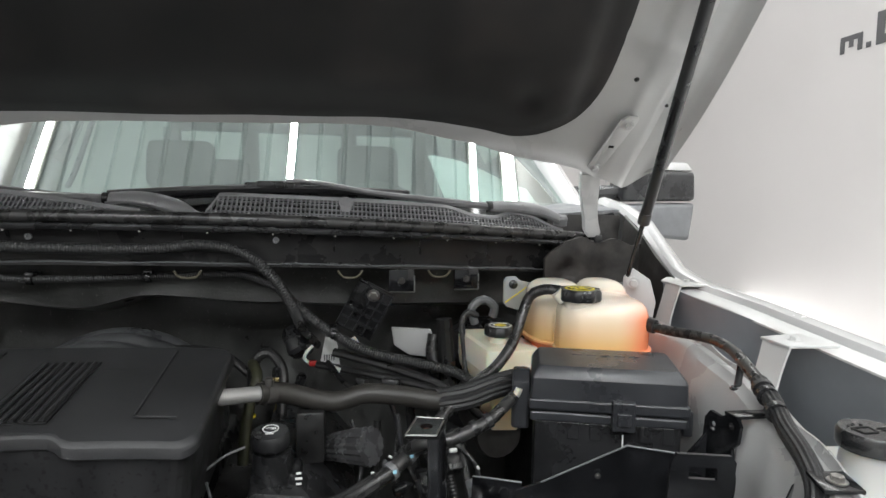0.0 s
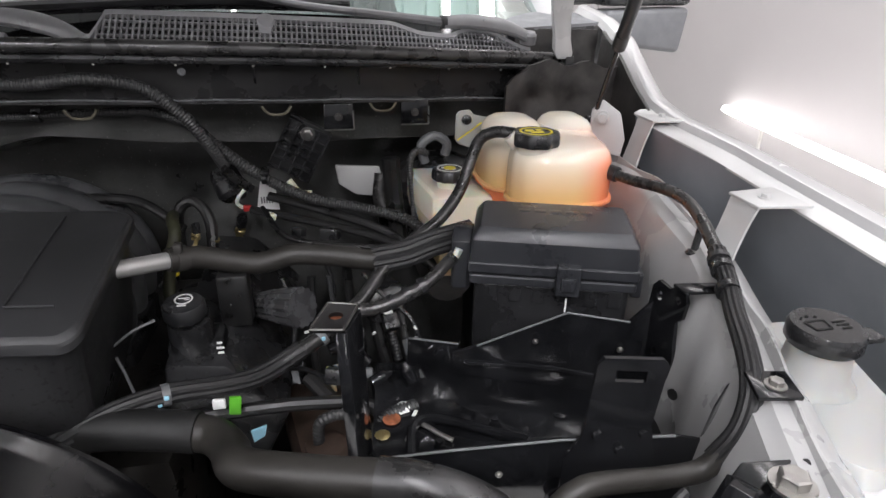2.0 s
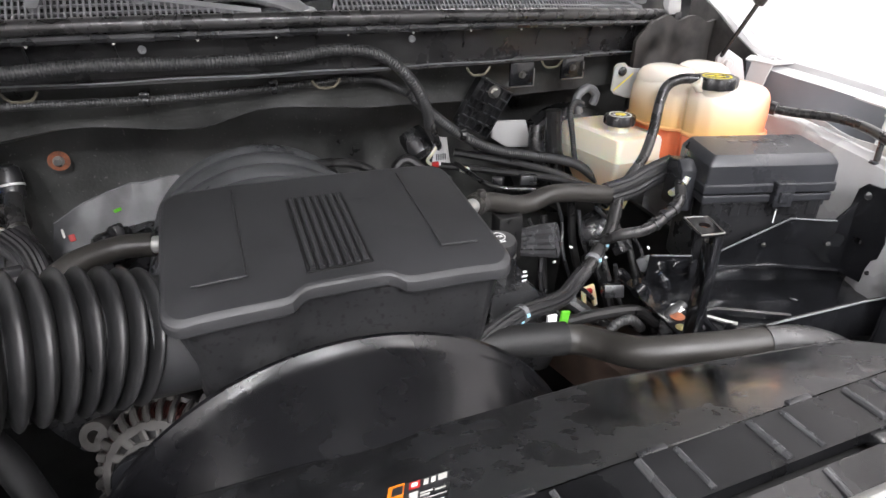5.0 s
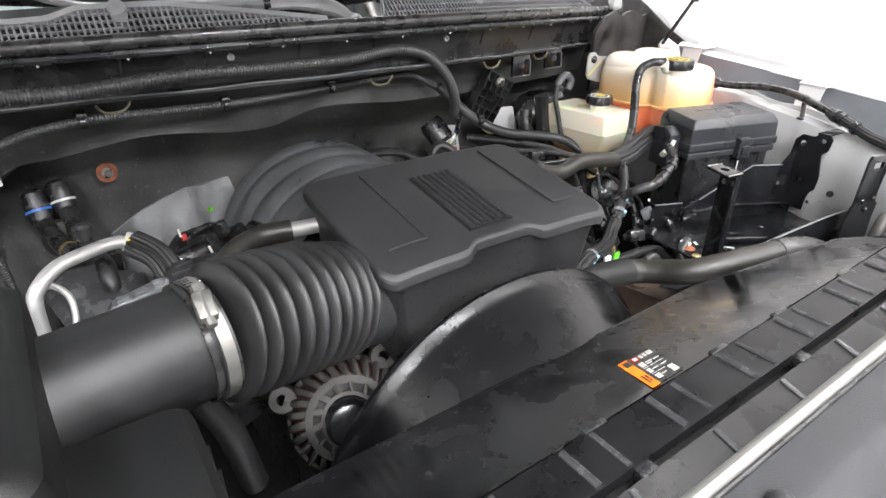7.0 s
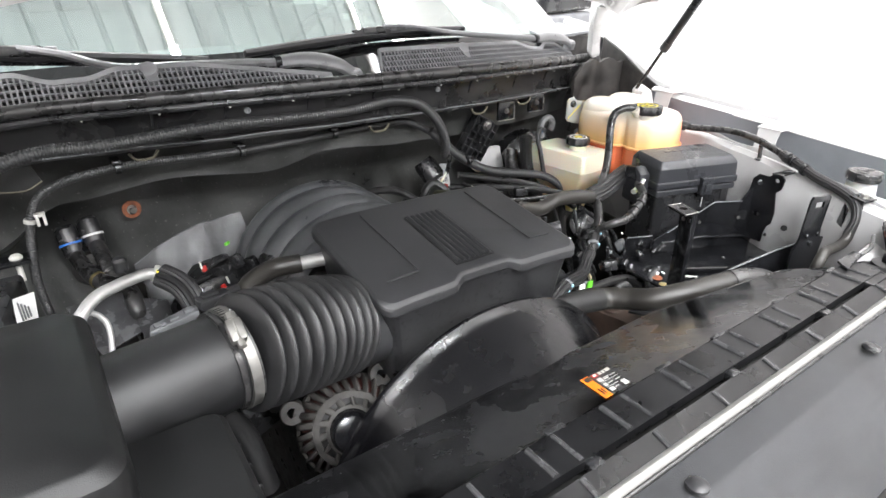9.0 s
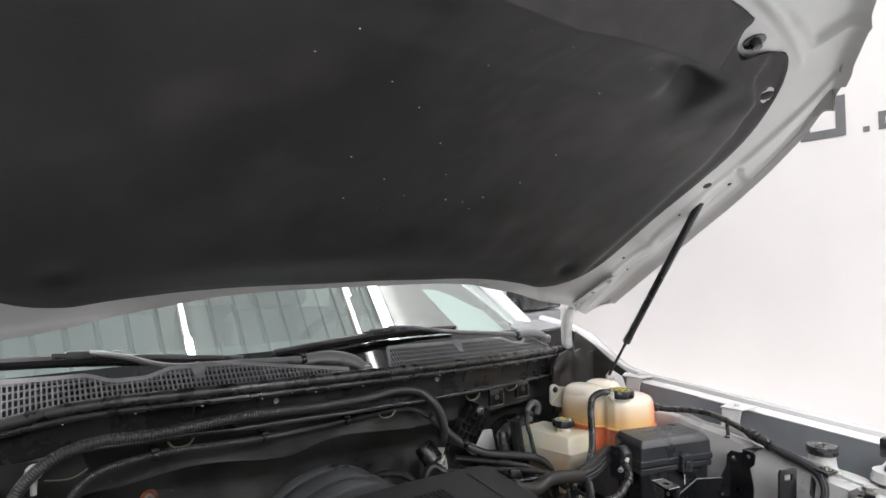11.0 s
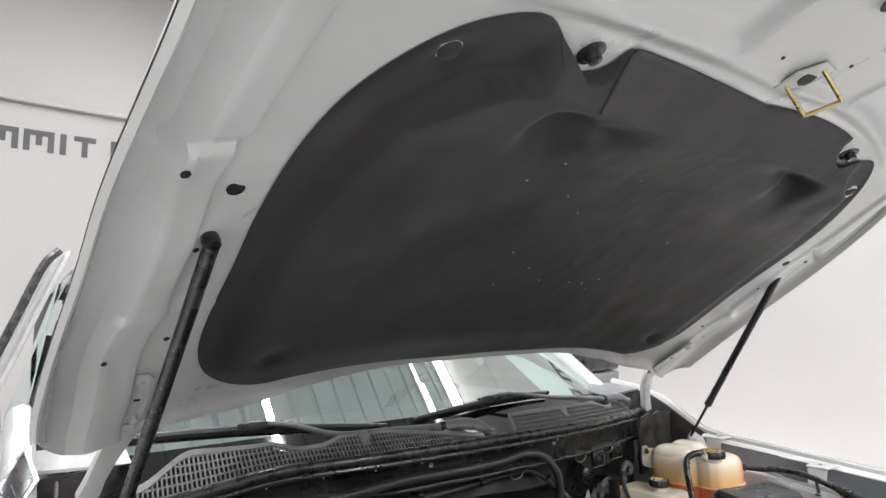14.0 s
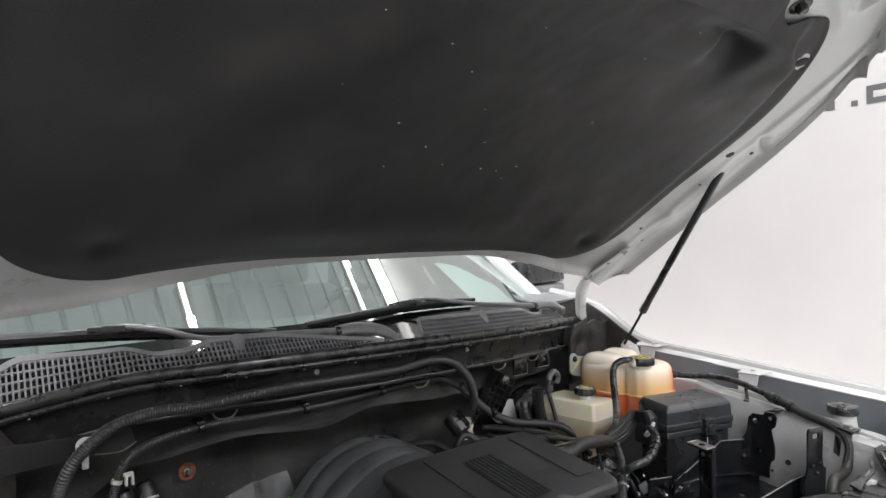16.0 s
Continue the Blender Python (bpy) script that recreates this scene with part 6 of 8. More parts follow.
for k in range(14):
    a = 2 * math.pi * k / 14
    bm = nb()
    tube(bm, [alt_at(0.0335, a, 0.0105), alt_at(0.0450, a + 0.10, 0.0080)], 0.0052, n=8, step=0.01, flat=0.6)
    part("spoke", bm, CAST, alt)
bm = nb()
lathe(bm, [(0.010, 0.046), (0.024, 0.045), (0.028, 0.040), (0.030, 0.030), (0.026, 0.024), (0.030, 0.016), (0.012, 0.012)], AC, ax, 30)
part("pulley", bm, STEELBLACK, alt)
for a in (2.75, 0.9, 4.6):
    bm = nb()
    lathe(bm, [(0.017, -0.020), (0.018, -0.016), (0.018, 0.002), (0.016, 0.006), (0.007, 0.006), (0.007, -0.020)], alt_at(0.084, a, -0.022), ax, 20, caps=False)
    ear = part("mounting_ear", bm, CAST, alt)
    bm = nb()
    tube(bm, [alt_at(0.066, a, -0.028), alt_at(0.082, a, -0.028)], 0.012, n=10, step=0.02)
    part("ear_web", bm, CAST, ear)

sp = thing("filler_pipe", (-0.36, 0.5, 1.0), "bent satin aluminium pipe beside the fan shroud", "pipe")
bm = nb()
tube(bm, [(-0.40, 0.46, 1.00), (-0.375, 0.475, 1.06), (-0.352, 0.49, 1.098), (-0.332, 0.505, 1.106), (-0.318, 0.515, 1.086), (-0.315, 0.52, 1.04)], 0.0125, n=14)
part("bend", bm, ALU, sp)
bm = nb()
lathe(bm, [(0.018, 0), (0.018, 0.015)], (-0.315, 0.52, 1.045), (0, 0, -1), 18)
part("collar", bm, CAST, sp)

# ---- oil filler, coolant crossover ----
oil = thing("oil_filler", (0.226, 0.74, 1.05), "black oil filler neck with printed screw cap", "oil filler")
bm = nb()
lathe(bm, [(0.032, 0), (0.030, 0.05), (0.026, 0.09), (0.024, 0.115)], (0.228, 0.745, 1.06), (0, -0.05, 1), 24)
box(bm, (0.232, 0.752, 1.125), (0.065, 0.055, 0.045), 0.008)
part("neck", bm, BLACK, oil)
bm = nb()
lathe(bm, [(0.022, 0), (0.0245, 0.004), (0.0245, 0.016), (0.022, 0.021), (0.0, 0.0212)], (0.226, 0.738, 1.180), (0, -0.12, 1), 28, caps=False)
oil_cap = part("cap", bm, BLACK, oil, "round black printed screw cap")
bm = nb()
lathe(bm, [(0.0105, 0), (0.0105, 0.0006), (0.0088, 0.0006), (0.0088, 0)], (0.226, 0.741, 1.2016), (0, -0.12, 1), 30, caps=False)
part("print_ring", bm, LABELW, oil_cap)
for z, w in ((1.148, 0.006), (1.141, 0.009), (1.134, 0.007)):
    bm = nb()
    box(bm, (0.262, 0.7235, z), (w, 0.0006, 0.003))
    part("print_bar", bm, LABELW, oil)
for dx, dy, w, h in ((0, 0.004, 0.013, 0.0016), (0.004, 0.001, 0.006, 0.0014), (0, -0.0105, 0.010, 0.003)):
    bm = nb()
    box(bm, (0.226 + dx, 0.7375 + dy, 1.2022 + dy * 0.12), (w, h, 0.0006))
    part("print_bar", bm, LABELW, oil_cap)

x_pipe = thing("coolant_crossover_hose", (0.3, 0.8, 1.2), "black rubber coolant hose with aluminium stub and spring clamp", "coolant hose")
bm = nb()
tube(bm, [(0.155, 0.735, 1.247), (0.22, 0.793, 1.232)], 0.0105, n=16, step=0.03)
part("metal_stub", bm, ALU, x_pipe, "aluminium tube stub")
bm = nb()
tube(bm, [(0.205, 0.78, 1.2355), (0.235, 0.80, 1.229), (0.285, 0.812, 1.212), (0.315, 0.812, 1.210), (0.350, 0.812, 1.219), (0.40, 0.812, 1.214), (0.455, 0.812, 1.203), (0.475, 0.815, 1.200)], 0.0145, n=16)
part("hose", bm, BROWNRUB, x_pipe)
bm = nb()
tube(bm, [(0.211, 0.785, 1.2343), (0.222, 0.794, 1.2318)], 0.0165, n=16, step=0.02)
box(bm, (0.219, 0.783, 1.250), (0.010, 0.012, 0.012), 0.002)
part("clamp", bm, CAST, x_pipe)
bm = nb()
tube(bm, [(0.455, 0.812, 1.203), (0.50, 0.815, 1.208), (0.54, 0.822, 1.218), (0.60, 0.835, 1.226)], 0.0185, flute=14, flat=0.75)
part("branch_sleeve", bm, BRAID, x_pipe, "ribbed black sleeve")

ps = thing("vent_hose", (0.5, 0.82, 1.2), "thin black rubber hose looping from the coolant tank", "hose")
bm = nb()
tube(bm, [(0.668, 0.884, 1.354), (0.645, 0.898, 1.354), (0.625, 0.908, 1.342), (0.612, 0.905, 1.315), (0.590, 0.885, 1.27), (0.555, 0.858, 1.238), (0.51, 0.830, 1.218), (0.472, 0.805, 1.196), (0.434, 0.765, 1.166), (0.405, 0.748, 1.152), (0.381, 0.730, 1.140), (0.355, 0.715, 1.131), (0.335, 0.705, 1.124)], lambda t: 0.0088 + 0.0022 * max(0, t - 0.5) * 2, n=14)
part("hose", bm, RUBBER, ps)
bm = nb()
tube(bm, [(0.358, 0.717, 1.132), (0.335, 0.705, 1.124), (0.305, 0.685, 1.120), (0.27, 0.667, 1.126), (0.216, 0.647, 1.136), (0.16, 0.625, 1.132), (0.10, 0.60, 1.11)], 0.0112, flute=11)
part("braided_end", bm, BRAID, ps, "braided black sleeve")
for p, dv in (((0.381, 0.730, 1.140), (0.6, 0.45, 0.3)), ((0.405, 0.748, 1.152), (0.6, 0.45, 0.3)), ((0.216, 0.647, 1.136), (1, 0.4, -0.1))):
    bm = nb()
    lathe(bm, [(0.0125, -0.004), (0.0125, 0.004)], p, dv, 14)
    clip = part("clip", bm, GREYPL, ps)
    for k in (-1, 1):
        bm = nb()
        box(bm, Vector(p) + Vector((0.004 * k, -0.0115, 0.004 * k)), (0.005, 0.003, 0.005), 0.001)
        part("clip_tab", bm, CYAN, clip)

rh = thing("overflow_hose", (0.76, 0.6, 1.28), "black ribbed overflow hose running along the apron", "hose")
bm = nb()
tube(bm, [(0.803, 0.853, 1.303), (0.823, 0.82, 1.299), (0.845, 0.765, 1.302), (0.848, 0.72, 1.302), (0.838, 0.672, 1.298), (0.818, 0.605, 1.285)], 0.0078, n=14)
part("upper_hose", bm, RUBBER, rh)
bm = nb()
tube(bm, [(0.818, 0.605, 1.285), (0.800, 0.555, 1.274), (0.778, 0.51, 1.265), (0.752, 0.455, 1.260), (0.732, 0.418, 1.250), (0.716, 0.402, 1.225), (0.700, 0.403, 1.196)], 0.0096, flute=12, flat=0.9)
part("ribbed_sleeve", bm, BRAID, rh, "ribbed black protective sleeve")
bm = nb()
tube(bm, [(0.706, 0.402, 1.205), (0.69, 0.403, 1.187), (0.655, 0.402, 1.186), (0.615, 0.398, 1.193), (0.582, 0.393, 1.198), (0.562, 0.390, 1.186), (0.556, 0.392, 1.155), (0.556, 0.395, 1.10)], 0.0092, n=14)
part("lower_hose", bm, BROWNRUB, rh)
for p, d2 in (((0.806, 0.575, 1.278), (0.4, 1, 0.2)), ((0.792, 0.543, 1.271), (0.4, 1, 0.2)), ((0.812, 0.59, 1.281), (0.4, 1, 0.2))):
    bm = nb()
    lathe(bm, [(0.0122, -0.004), (0.0122, 0.004)], p, d2, 16)
    part("clip", bm, BLACK, rh)
bm = nb()
tube(bm, [(0.838, 0.664, 1.296), (0.828, 0.656, 1.262)], 0.0045, n=8, step=0.02)
lathe(bm, [(0.010, 0), (0.008, 0.003)], (0.828, 0.656, 1.258))
part("standoff", bm, BLACK, rh)
bm = nb()
tube(bm, [(0.802, 0.856, 1.303), (0.812, 0.838, 1.301)], 0.0115, n=14, step=0.02)
part("clamp", bm, BLACK, rh)

uh = thing("upper_radiator_hose", (0.35, 0.50, 1.1), "thick dusty black upper radiator hose", "radiator hose")
bm = nb()
tube(bm, [(0.245, 0.605, 1.118), (0.272, 0.595, 1.116), (0.291, 0.566, 1.122), (0.304, 0.530, 1.134), (0.330, 0.509, 1.142), (0.38, 0.487, 1.149), (0.437, 0.465, 1.156)], 0.0195, n=20)
part("hose", bm, BROWNRUB, uh)
bm = nb()
tube(bm, [(0.43, 0.468, 1.155), (0.465, 0.456, 1.155), (0.51, 0.442, 1.140), (0.545, 0.425, 1.112), (0.56, 0.41, 1.07)], 0.0212, n=20)
part("rubber_sleeve", bm, RUBBER, uh)
bm = nb()
tube(bm, [(0.08, 0.628, 1.105), (0.15, 0.622, 1.118), (0.21, 0.611, 1.120), (0.255, 0.602, 1.118)], 0.0215, n=20, step=0.02)
part("foam_wrap", bm, DARK, uh)

# ---- tanks ----
tank = thing("coolant_tank", (0.715, 0.93, 1.20), "cream translucent coolant tank with orange fluid and black cap", "coolant tank")


def blob(bm, outline, levels, n_top=True):
    """Stacks rings of an outline: (height, inset)."""
    c = Vector((sum(p[0] for p in outline) / len(outline), sum(p[1] for p in outline) / len(outline), 0))
    rows = []
    for z, ins in levels:
        row = []
        for x, y in outline:
            d = Vector((x, y, 0)) - c
            d = d * max(0.02, 1 - ins / max(0.01, d.length))
            row.append(bm.verts.new((c.x + d.x, c.y + d.y, z)))
        rows.append(row)
    skin(bm, rows, caps=True)
    return bm


def smooth_loop(pts, step=0.008):
    return [(v.x, v.y) for v in spline([(x, y, 0) for x, y in pts + [pts[0]]], step)[:-1]]


body = smooth_loop([(0.664, 0.868), (0.684, 0.843), (0.730, 0.832), (0.778, 0.833), (0.806, 0.848), (0.820, 0.880), (0.826, 0.925), (0.838, 0.965), (0.840, 1.015), (0.828, 1.052), (0.798, 1.066), (0.772, 1.058), (0.756, 1.042), (0.738, 1.056),
                    (0.706, 1.062), (0.670, 1.052), (0.650, 1.025), (0.644, 0.985), (0.646, 0.945), (0.656, 0.922), (0.671, 0.908), (0.664, 0.893)], 0.005)
bm = nb()
blob(bm, body, [(1.258, 0.0), (1.285, -0.001), (1.305, 0.0), (1.318, 0.0015), (1.327, 0.005), (1.334, 0.012), (1.338, 0.024), (1.340, 0.05)])
part("body", bm, COOLANT, tank, "cloudy cream plastic with orange coolant inside")
bm = nb()
blob(bm, body, [(1.180, 0.020), (1.190, 0.010), (1.205, 0.006), (1.258, 0.004)])
part("lower_body", bm, COOLANT, tank, "rosy lower half full of coolant")
bm = nb()
blob(bm, body, [(1.2555, -0.003), (1.2570, -0.006), (1.2610, -0.006), (1.2625, -0.003)])
part("seam_flange", bm, COOLANT, tank, "pale welded seam flange")
for cx, cy, rx, ry, h in ((0.699, 0.995, 0.047, 0.058, 0.0), (0.793, 1.005, 0.043, 0.053, -0.001)):
    bm = nb()
    blob(bm, [(cx + rx * math.copysign(abs(math.cos(a)) ** 0.8, math.cos(a)), cy + ry * math.copysign(abs(math.sin(a)) ** 0.8, math.sin(a))) for a in (2 * math.pi * k / 36 for k in range(36))],
         [(1.315, -0.001), (1.332 + h, 0.0), (1.342 + h, 0.003), (1.350 + h, 0.010), (1.355 + h, 0.020), (1.357 + h, 0.034)])
    part("dome", bm, COOLANT, tank)
bm = nb()
lathe(bm, [(0.026, 0), (0.026, 0.012)], (0.697, 0.874, 1.328), n=24)
lathe(bm, [(0.011, 0), (0.010, 0.018)], (0.672, 0.878, 1.340), (-0.7, 0.1, 0.7), 14)
part("filler_neck", bm, COOLANT, tank)
bm = nb()
ring = []
for z, r in ((1.340, 0.0325), (1.343, 0.0345), (1.355, 0.0345), (1.359, 0.032)):
    ring.append([bm.verts.new((0.697 + (r + 0.0016 * math.cos(9 * a)) * math.cos(a), 0.874 + (r + 0.0016 * math.cos(9 * a)) * math.sin(a), z)) for a in (2 * math.pi * k / 72 for k in range(72))])
skin(bm, ring)
tank_cap = part("cap", bm, BLACK, tank, "black lobed screw cap")


def disc_marks(at, r, parent, m, tilt=(0, 0, 1)):
    """A printed ring and bars on a cap."""
    bm = nb()
    lathe(bm, [(r, 0), (r, 0.0005), (r * 0.86, 0.0005), (r * 0.86, 0)], at, tilt, 32, caps=False)
    part("print_ring", bm, m, parent)
    for dx, dy, w, h in ((-0.35, 0.2, 0.5, 0.35), (0.25, 0.25, 0.35, 0.3), (0.0, -0.3, 0.8, 0.28)):
        bm = nb()
        box(bm, Vector(at) + Vector((dx * r, dy * r, 0.0004)), (w * r, h * r, 0.0006))
        part("print_bar", bm, m, parent)


disc_marks((0.697, 0.874, 1.359), 0.024, tank_cap, YELLOW)
bm = nb()
prism(bm, [(0.619, 1.05, 1.348), (0.625, 1.05, 1.355), (0.643, 1.05, 1.356), (0.650, 1.05, 1.345), (0.684, 1.05, 1.342), (0.684, 1.05, 1.284), (0.655, 1.05, 1.288), (0.626, 1.05, 1.297), (0.618, 1.05, 1.306)], (0.0, 0.005, 0), 0.002)
ear = part("mounting_ear", bm, WASHER, tank, "pale translucent mounting ear")
bm = nb()
lathe(bm, [(0.0085, 0), (0.0085, 0.003), (0.0045, 0.005)], (0.637, 1.050, 1.340), (-0.1, -1, 0.1), 16)
part("grommet", bm, BLACK, ear)
bm = nb()
prism(bm, [(0.622, 1.0485, 1.307), (0.648, 1.0485, 1.325), (0.663, 1.0485, 1.336), (0.663, 1.0485, 1.333), (0.648, 1.0485, 1.322), (0.622, 1.0485, 1.304)], (0, 0.0005, 0))
part("paint_mark", bm, YELLOW, ear, "yellow chalk mark")
br = thing("strut_bracket", (0.87, 1.03, 1.30), "white painted strut mounting bracket", "bracket")
bm = nb()
prism(bm, [(0.852, 1.03, 1.29), (0.855, 1.035, 1.355), (0.872, 1.03, 1.372), (0.897, 1.01, 1.352), (0.905, 1.0, 1.31), (0.90, 1.0, 1.28)], (0.004, 0.010, 0), 0.002)
part("plate", bm, PRIMER, br)
bm = nb()
bolt(bm, (0.868, 1.02, 1.345), (-0.4, -0.9, 0), 0.008, 0.010)
part("bolt", bm, PRIMER, br)

bt = thing("brake_fluid_tank", (0.60, 1.02, 1.12), "cream translucent brake fluid reservoir with black cap", "fluid reservoir")
bl = [(x - 0.12 * (y - 1.0), y) for x, y in rounded(0.552, 0.652, 0.930, 1.10, 0.010, 4)]
bm = nb()
blob(bm, bl, [(1.085, 0.050), (1.125, 0.038), (1.160, 0.018), (1.182, 0.004), (1.196, 0.001), (1.200, -0.0015), (1.204, 0.0), (1.236, 0.0), (1.242, 0.003), (1.246, 0.012)])
part("body", bm, BRAKE, bt, sharp=0.5)
bm = nb()
lathe(bm, [(0.020, 0), (0.019, 0.018)], (0.596, 0.985, 1.245), n=22)
part("neck", bm, BRAKE, bt)
bm = nb()
ring = []
for z, r in ((1.258, 0.026), (1.261, 0.0285), (1.272, 0.0285), (1.276, 0.026)):
    ring.append([bm.verts.new((0.596 + (r + 0.001 * math.cos(12 * a)) * math.cos(a), 0.985 + (r + 0.001 * math.cos(12 * a)) * math.sin(a), z)) for a in (2 * math.pi * k / 60 for k in range(60))])
skin(bm, ring)
bt_cap = part("cap", bm, BLACK, bt, "black fluted cap")
disc_marks((0.596, 0.985, 1.276), 0.021, bt_cap, LABELW)
bm = nb()
lathe(bm, [(0.010, 0), (0.010, 0.0009)], (0.596, 0.985, 1.2762), n=18)
part("print_disc", bm, YELLOW, bt_cap)
bm = nb()
lathe(bm, [(0.045, 0), (0.045, 0.16), (0.04, 0.17)], (0.60, 1.16, 1.06), (0.0, -1, 0.05), 20)
part("master_cylinder", bm, CAST, bt)

wt = thing("washer_tank", (0.84, 0.43, 1.10), "white translucent washer fluid tank with black cap", "washer tank")
bm = nb()
blob(bm, smooth_loop([(0.770, 0.50), (0.765, 0.42), (0.755, 0.34), (0.80, 0.32), (0.86, 0.36), (0.895, 0.44), (0.90, 0.54), (0.85, 0.56), (0.80, 0.55)]), [(1.05, 0), (1.18, 0.0), (1.215, 0.006), (1.230, 0.022), (1.234, 0.05)])
part("body", bm, WASHER, wt)
bm = nb()
lathe(bm, [(0.040, 0), (0.028, 0.018), (0.025, 0.045)], (0.812, 0.443, 1.228), n=26)
part("neck", bm, WASHER, wt)
bm = nb()
lathe(bm, [(0.0285, 0), (0.0305, 0.003), (0.0305, 0.014), (0.0285, 0.018), (0.0, 0.0185)], (0.812, 0.443, 1.272), n=36, caps=False)
wt_cap = part("cap", bm, BLACK, wt, "black printed cap")
bm = nb()
box(bm, (0.842, 0.431, 1.283), (0.020, 0.018, 0.006), 0.002)
part("pull_tab", bm, BLACK, wt_cap)
for dx, dy, w, h, a in ((-0.009, 0.006, 0.018, 0.0013, 0.0), (-0.009, -0.007, 0.014, 0.0013, 0.0), (-0.0175, -0.0005, 0.0013, 0.013, 0.15), (-0.0005, -0.0005, 0.0013, 0.013, -0.15), (-0.016, 0.012, 0.003, 0.0013, 0.5), (-0.009, 0.014, 0.003, 0.0013, 0.0), (-0.002, 0.012, 0.003, 0.0013, -0.5),
                        (0.012, 0.002, 0.012, 0.0013, 0.0), (0.012, -0.003, 0.012, 0.0013, 0.0), (0.012, -0.008, 0.009, 0.0013, 0.0)):
    bm = nb()
    box(bm, (0.812 + dx, 0.443 + dy, 1.2908), (w, h, 0.0008), 0, Matrix.Rotation(a, 3, "Z"))
    part("print_bar", bm, DARK, wt_cap)

# ---- fuse box ----
fuse = thing("fuse_box", (0.68, 0.74, 1.08), "black plastic fuse box with ribbed lid and latch", "fuse box")
FO = Vector((0.687, 0.754, 0))
FU, FV = Vector((0.953, -0.302, 0)), Vector((0.302, 0.953, 0))      # along the front, and towards the back


def fp(u, v, z):
    return FO + FU * u + FV * v + Vector((0, 0, z))


def fbox(bm, u0, u1, v0, v1, z0, z1, bev=0.004):
    prism(bm, [fp(u0, v0, z0), fp(u1, v0, z0), fp(u1, v1, z0), fp(u0, v1, z0)], (0, 0, z1 - z0), bev)
    return bm


bm = nb()
fbox(bm, -0.098, 0.098, -0.052, 0.042, 1.07, 1.203, 0.006)
part("base", bm, BLACK, fuse, "dull black lower housing", sharp=0.3)
bm = nb()
fbox(bm, -0.104, 0.104, -0.058, 0.046, 1.200, 1.214, 0.003)
part("flange", bm, FUSE, fuse, sharp=0.3)
bm = nb()
fbox(bm, -0.106, 0.106, -0.060, 0.048, 1.216, 1.232, 0.003)
part("lid_skirt", bm, FUSE, fuse, sharp=0.3)
bm = nb()
rows = []
for ins, z in ((0.0, 1.230), (0.0015, 1.262), (0.003, 1.266), (0.010, 1.2755), (0.012, 1.277), (0.05, 1.2775)):
    rows.append([bm.verts.new(fp(x, y, z + 0.04 * y)) for x, y in rounded(-0.104 + ins, 0.104 - ins, -0.058 + ins, 0.046 - ins * 0.5, 0.005, 3)])
skin(bm, rows, caps=False)
bm.faces.new(rows[-1])
lid = part("lid", bm, FUSE, fuse, "chamfered black lid", sharp=0.3)
for k in range(5):
    bm = nb()
    fbox(bm, -0.045 + 0.02 * k, -0.030 + 0.02 * k, 0.006 if k != 2 else 0.004, 0.016 if k != 2 else 0.018, 1.2768, 1.2785, 0.0006)
    part("moulded_mark", bm, FUSE, lid)
for u in (0.012, 0.024):
    bm = nb()
    fbox(bm, u, u + 0.008, -0.042, -0.036, 1.268, 1.2705, 0.0005)
    part("moulded_mark", bm, GREYPL, lid)
bm = nb()
fbox(bm, 0.004, 0.034, -0.070, -0.056, 1.196, 1.236, 0.002)
fbox(bm, 0.010, 0.028, -0.074, -0.068, 1.205, 1.222, 0.001)
part("latch", bm, FUSE, fuse, sharp=0.3)
bm = nb()
fbox(bm, 0.019, 0.021, -0.0585, -0.0575, 1.165, 1.188, 0)
part("scratch_mark", bm, LABELW, fuse)
for u in (-0.075, -0.045, -0.015, 0.05, 0.08):
    bm = nb()
    fbox(bm, u - 0.008, u + 0.008, -0.0545, -0.050, 1.176, 1.200, 0.0015)
    part("tab", bm, BLACK, fuse, sharp=0.3)
bm = nb()
prism(bm, [fp(-0.104, -0.03, 1.175), fp(-0.104, 0.03, 1.175), fp(-0.104, 0.03, 1.250), fp(-0.104, -0.01, 1.258), fp(-0.104, -0.03, 1.245)], tuple(FU * -0.026), 0.005)
part("cable_hood", bm, FUSE, fuse, "side cable hood", sharp=0.3)
bm = nb()
fbox(bm, 0.104, 0.118, -0.03, 0.03, 1.18, 1.215, 0.003)
part("side_latch", bm, FUSE, fuse, sharp=0.3)
cable = thing("battery_cable", (0.48, 0.72, 1.15), "thick black cable with cream terminal shoe", "cable")
bm = nb()
tube(bm, [fp(-0.125, -0.02, 1.222), (0.530, 0.735, 1.215), (0.505, 0.722, 1.202), (0.455, 0.712, 1.186), (0.42, 0.72, 1.180), (0.40, 0.76, 1.15)], 0.0085, n=12)
part("jacket", bm, RUBBER, cable)
bm = nb()
tube(bm, [fp(-0.118, -0.026, 1.235), fp(-0.126, -0.026, 1.218), fp(-0.142, -0.030, 1.208)], 0.0095, n=10, flat=0.6)
part("shoe", bm, BRAKE, cable, "cream terminal shoe")
for k in range(3):
    bm = nb()
    lathe(bm, [(0.0105, -0.004), (0.0105, 0.004)], Vector((0.510, 0.724, 1.205)).lerp((0.47, 0.714, 1.19), k / 2), (1, 0.2, 0.4), 12)
    part("clip", bm, BLACK, cable)

# ---- battery tray ----
tray = thing("battery_tray", (0.60, 0.58, 1.05), "empty glossy black steel battery tray with raised side plates", "battery tray")
bm = nb()
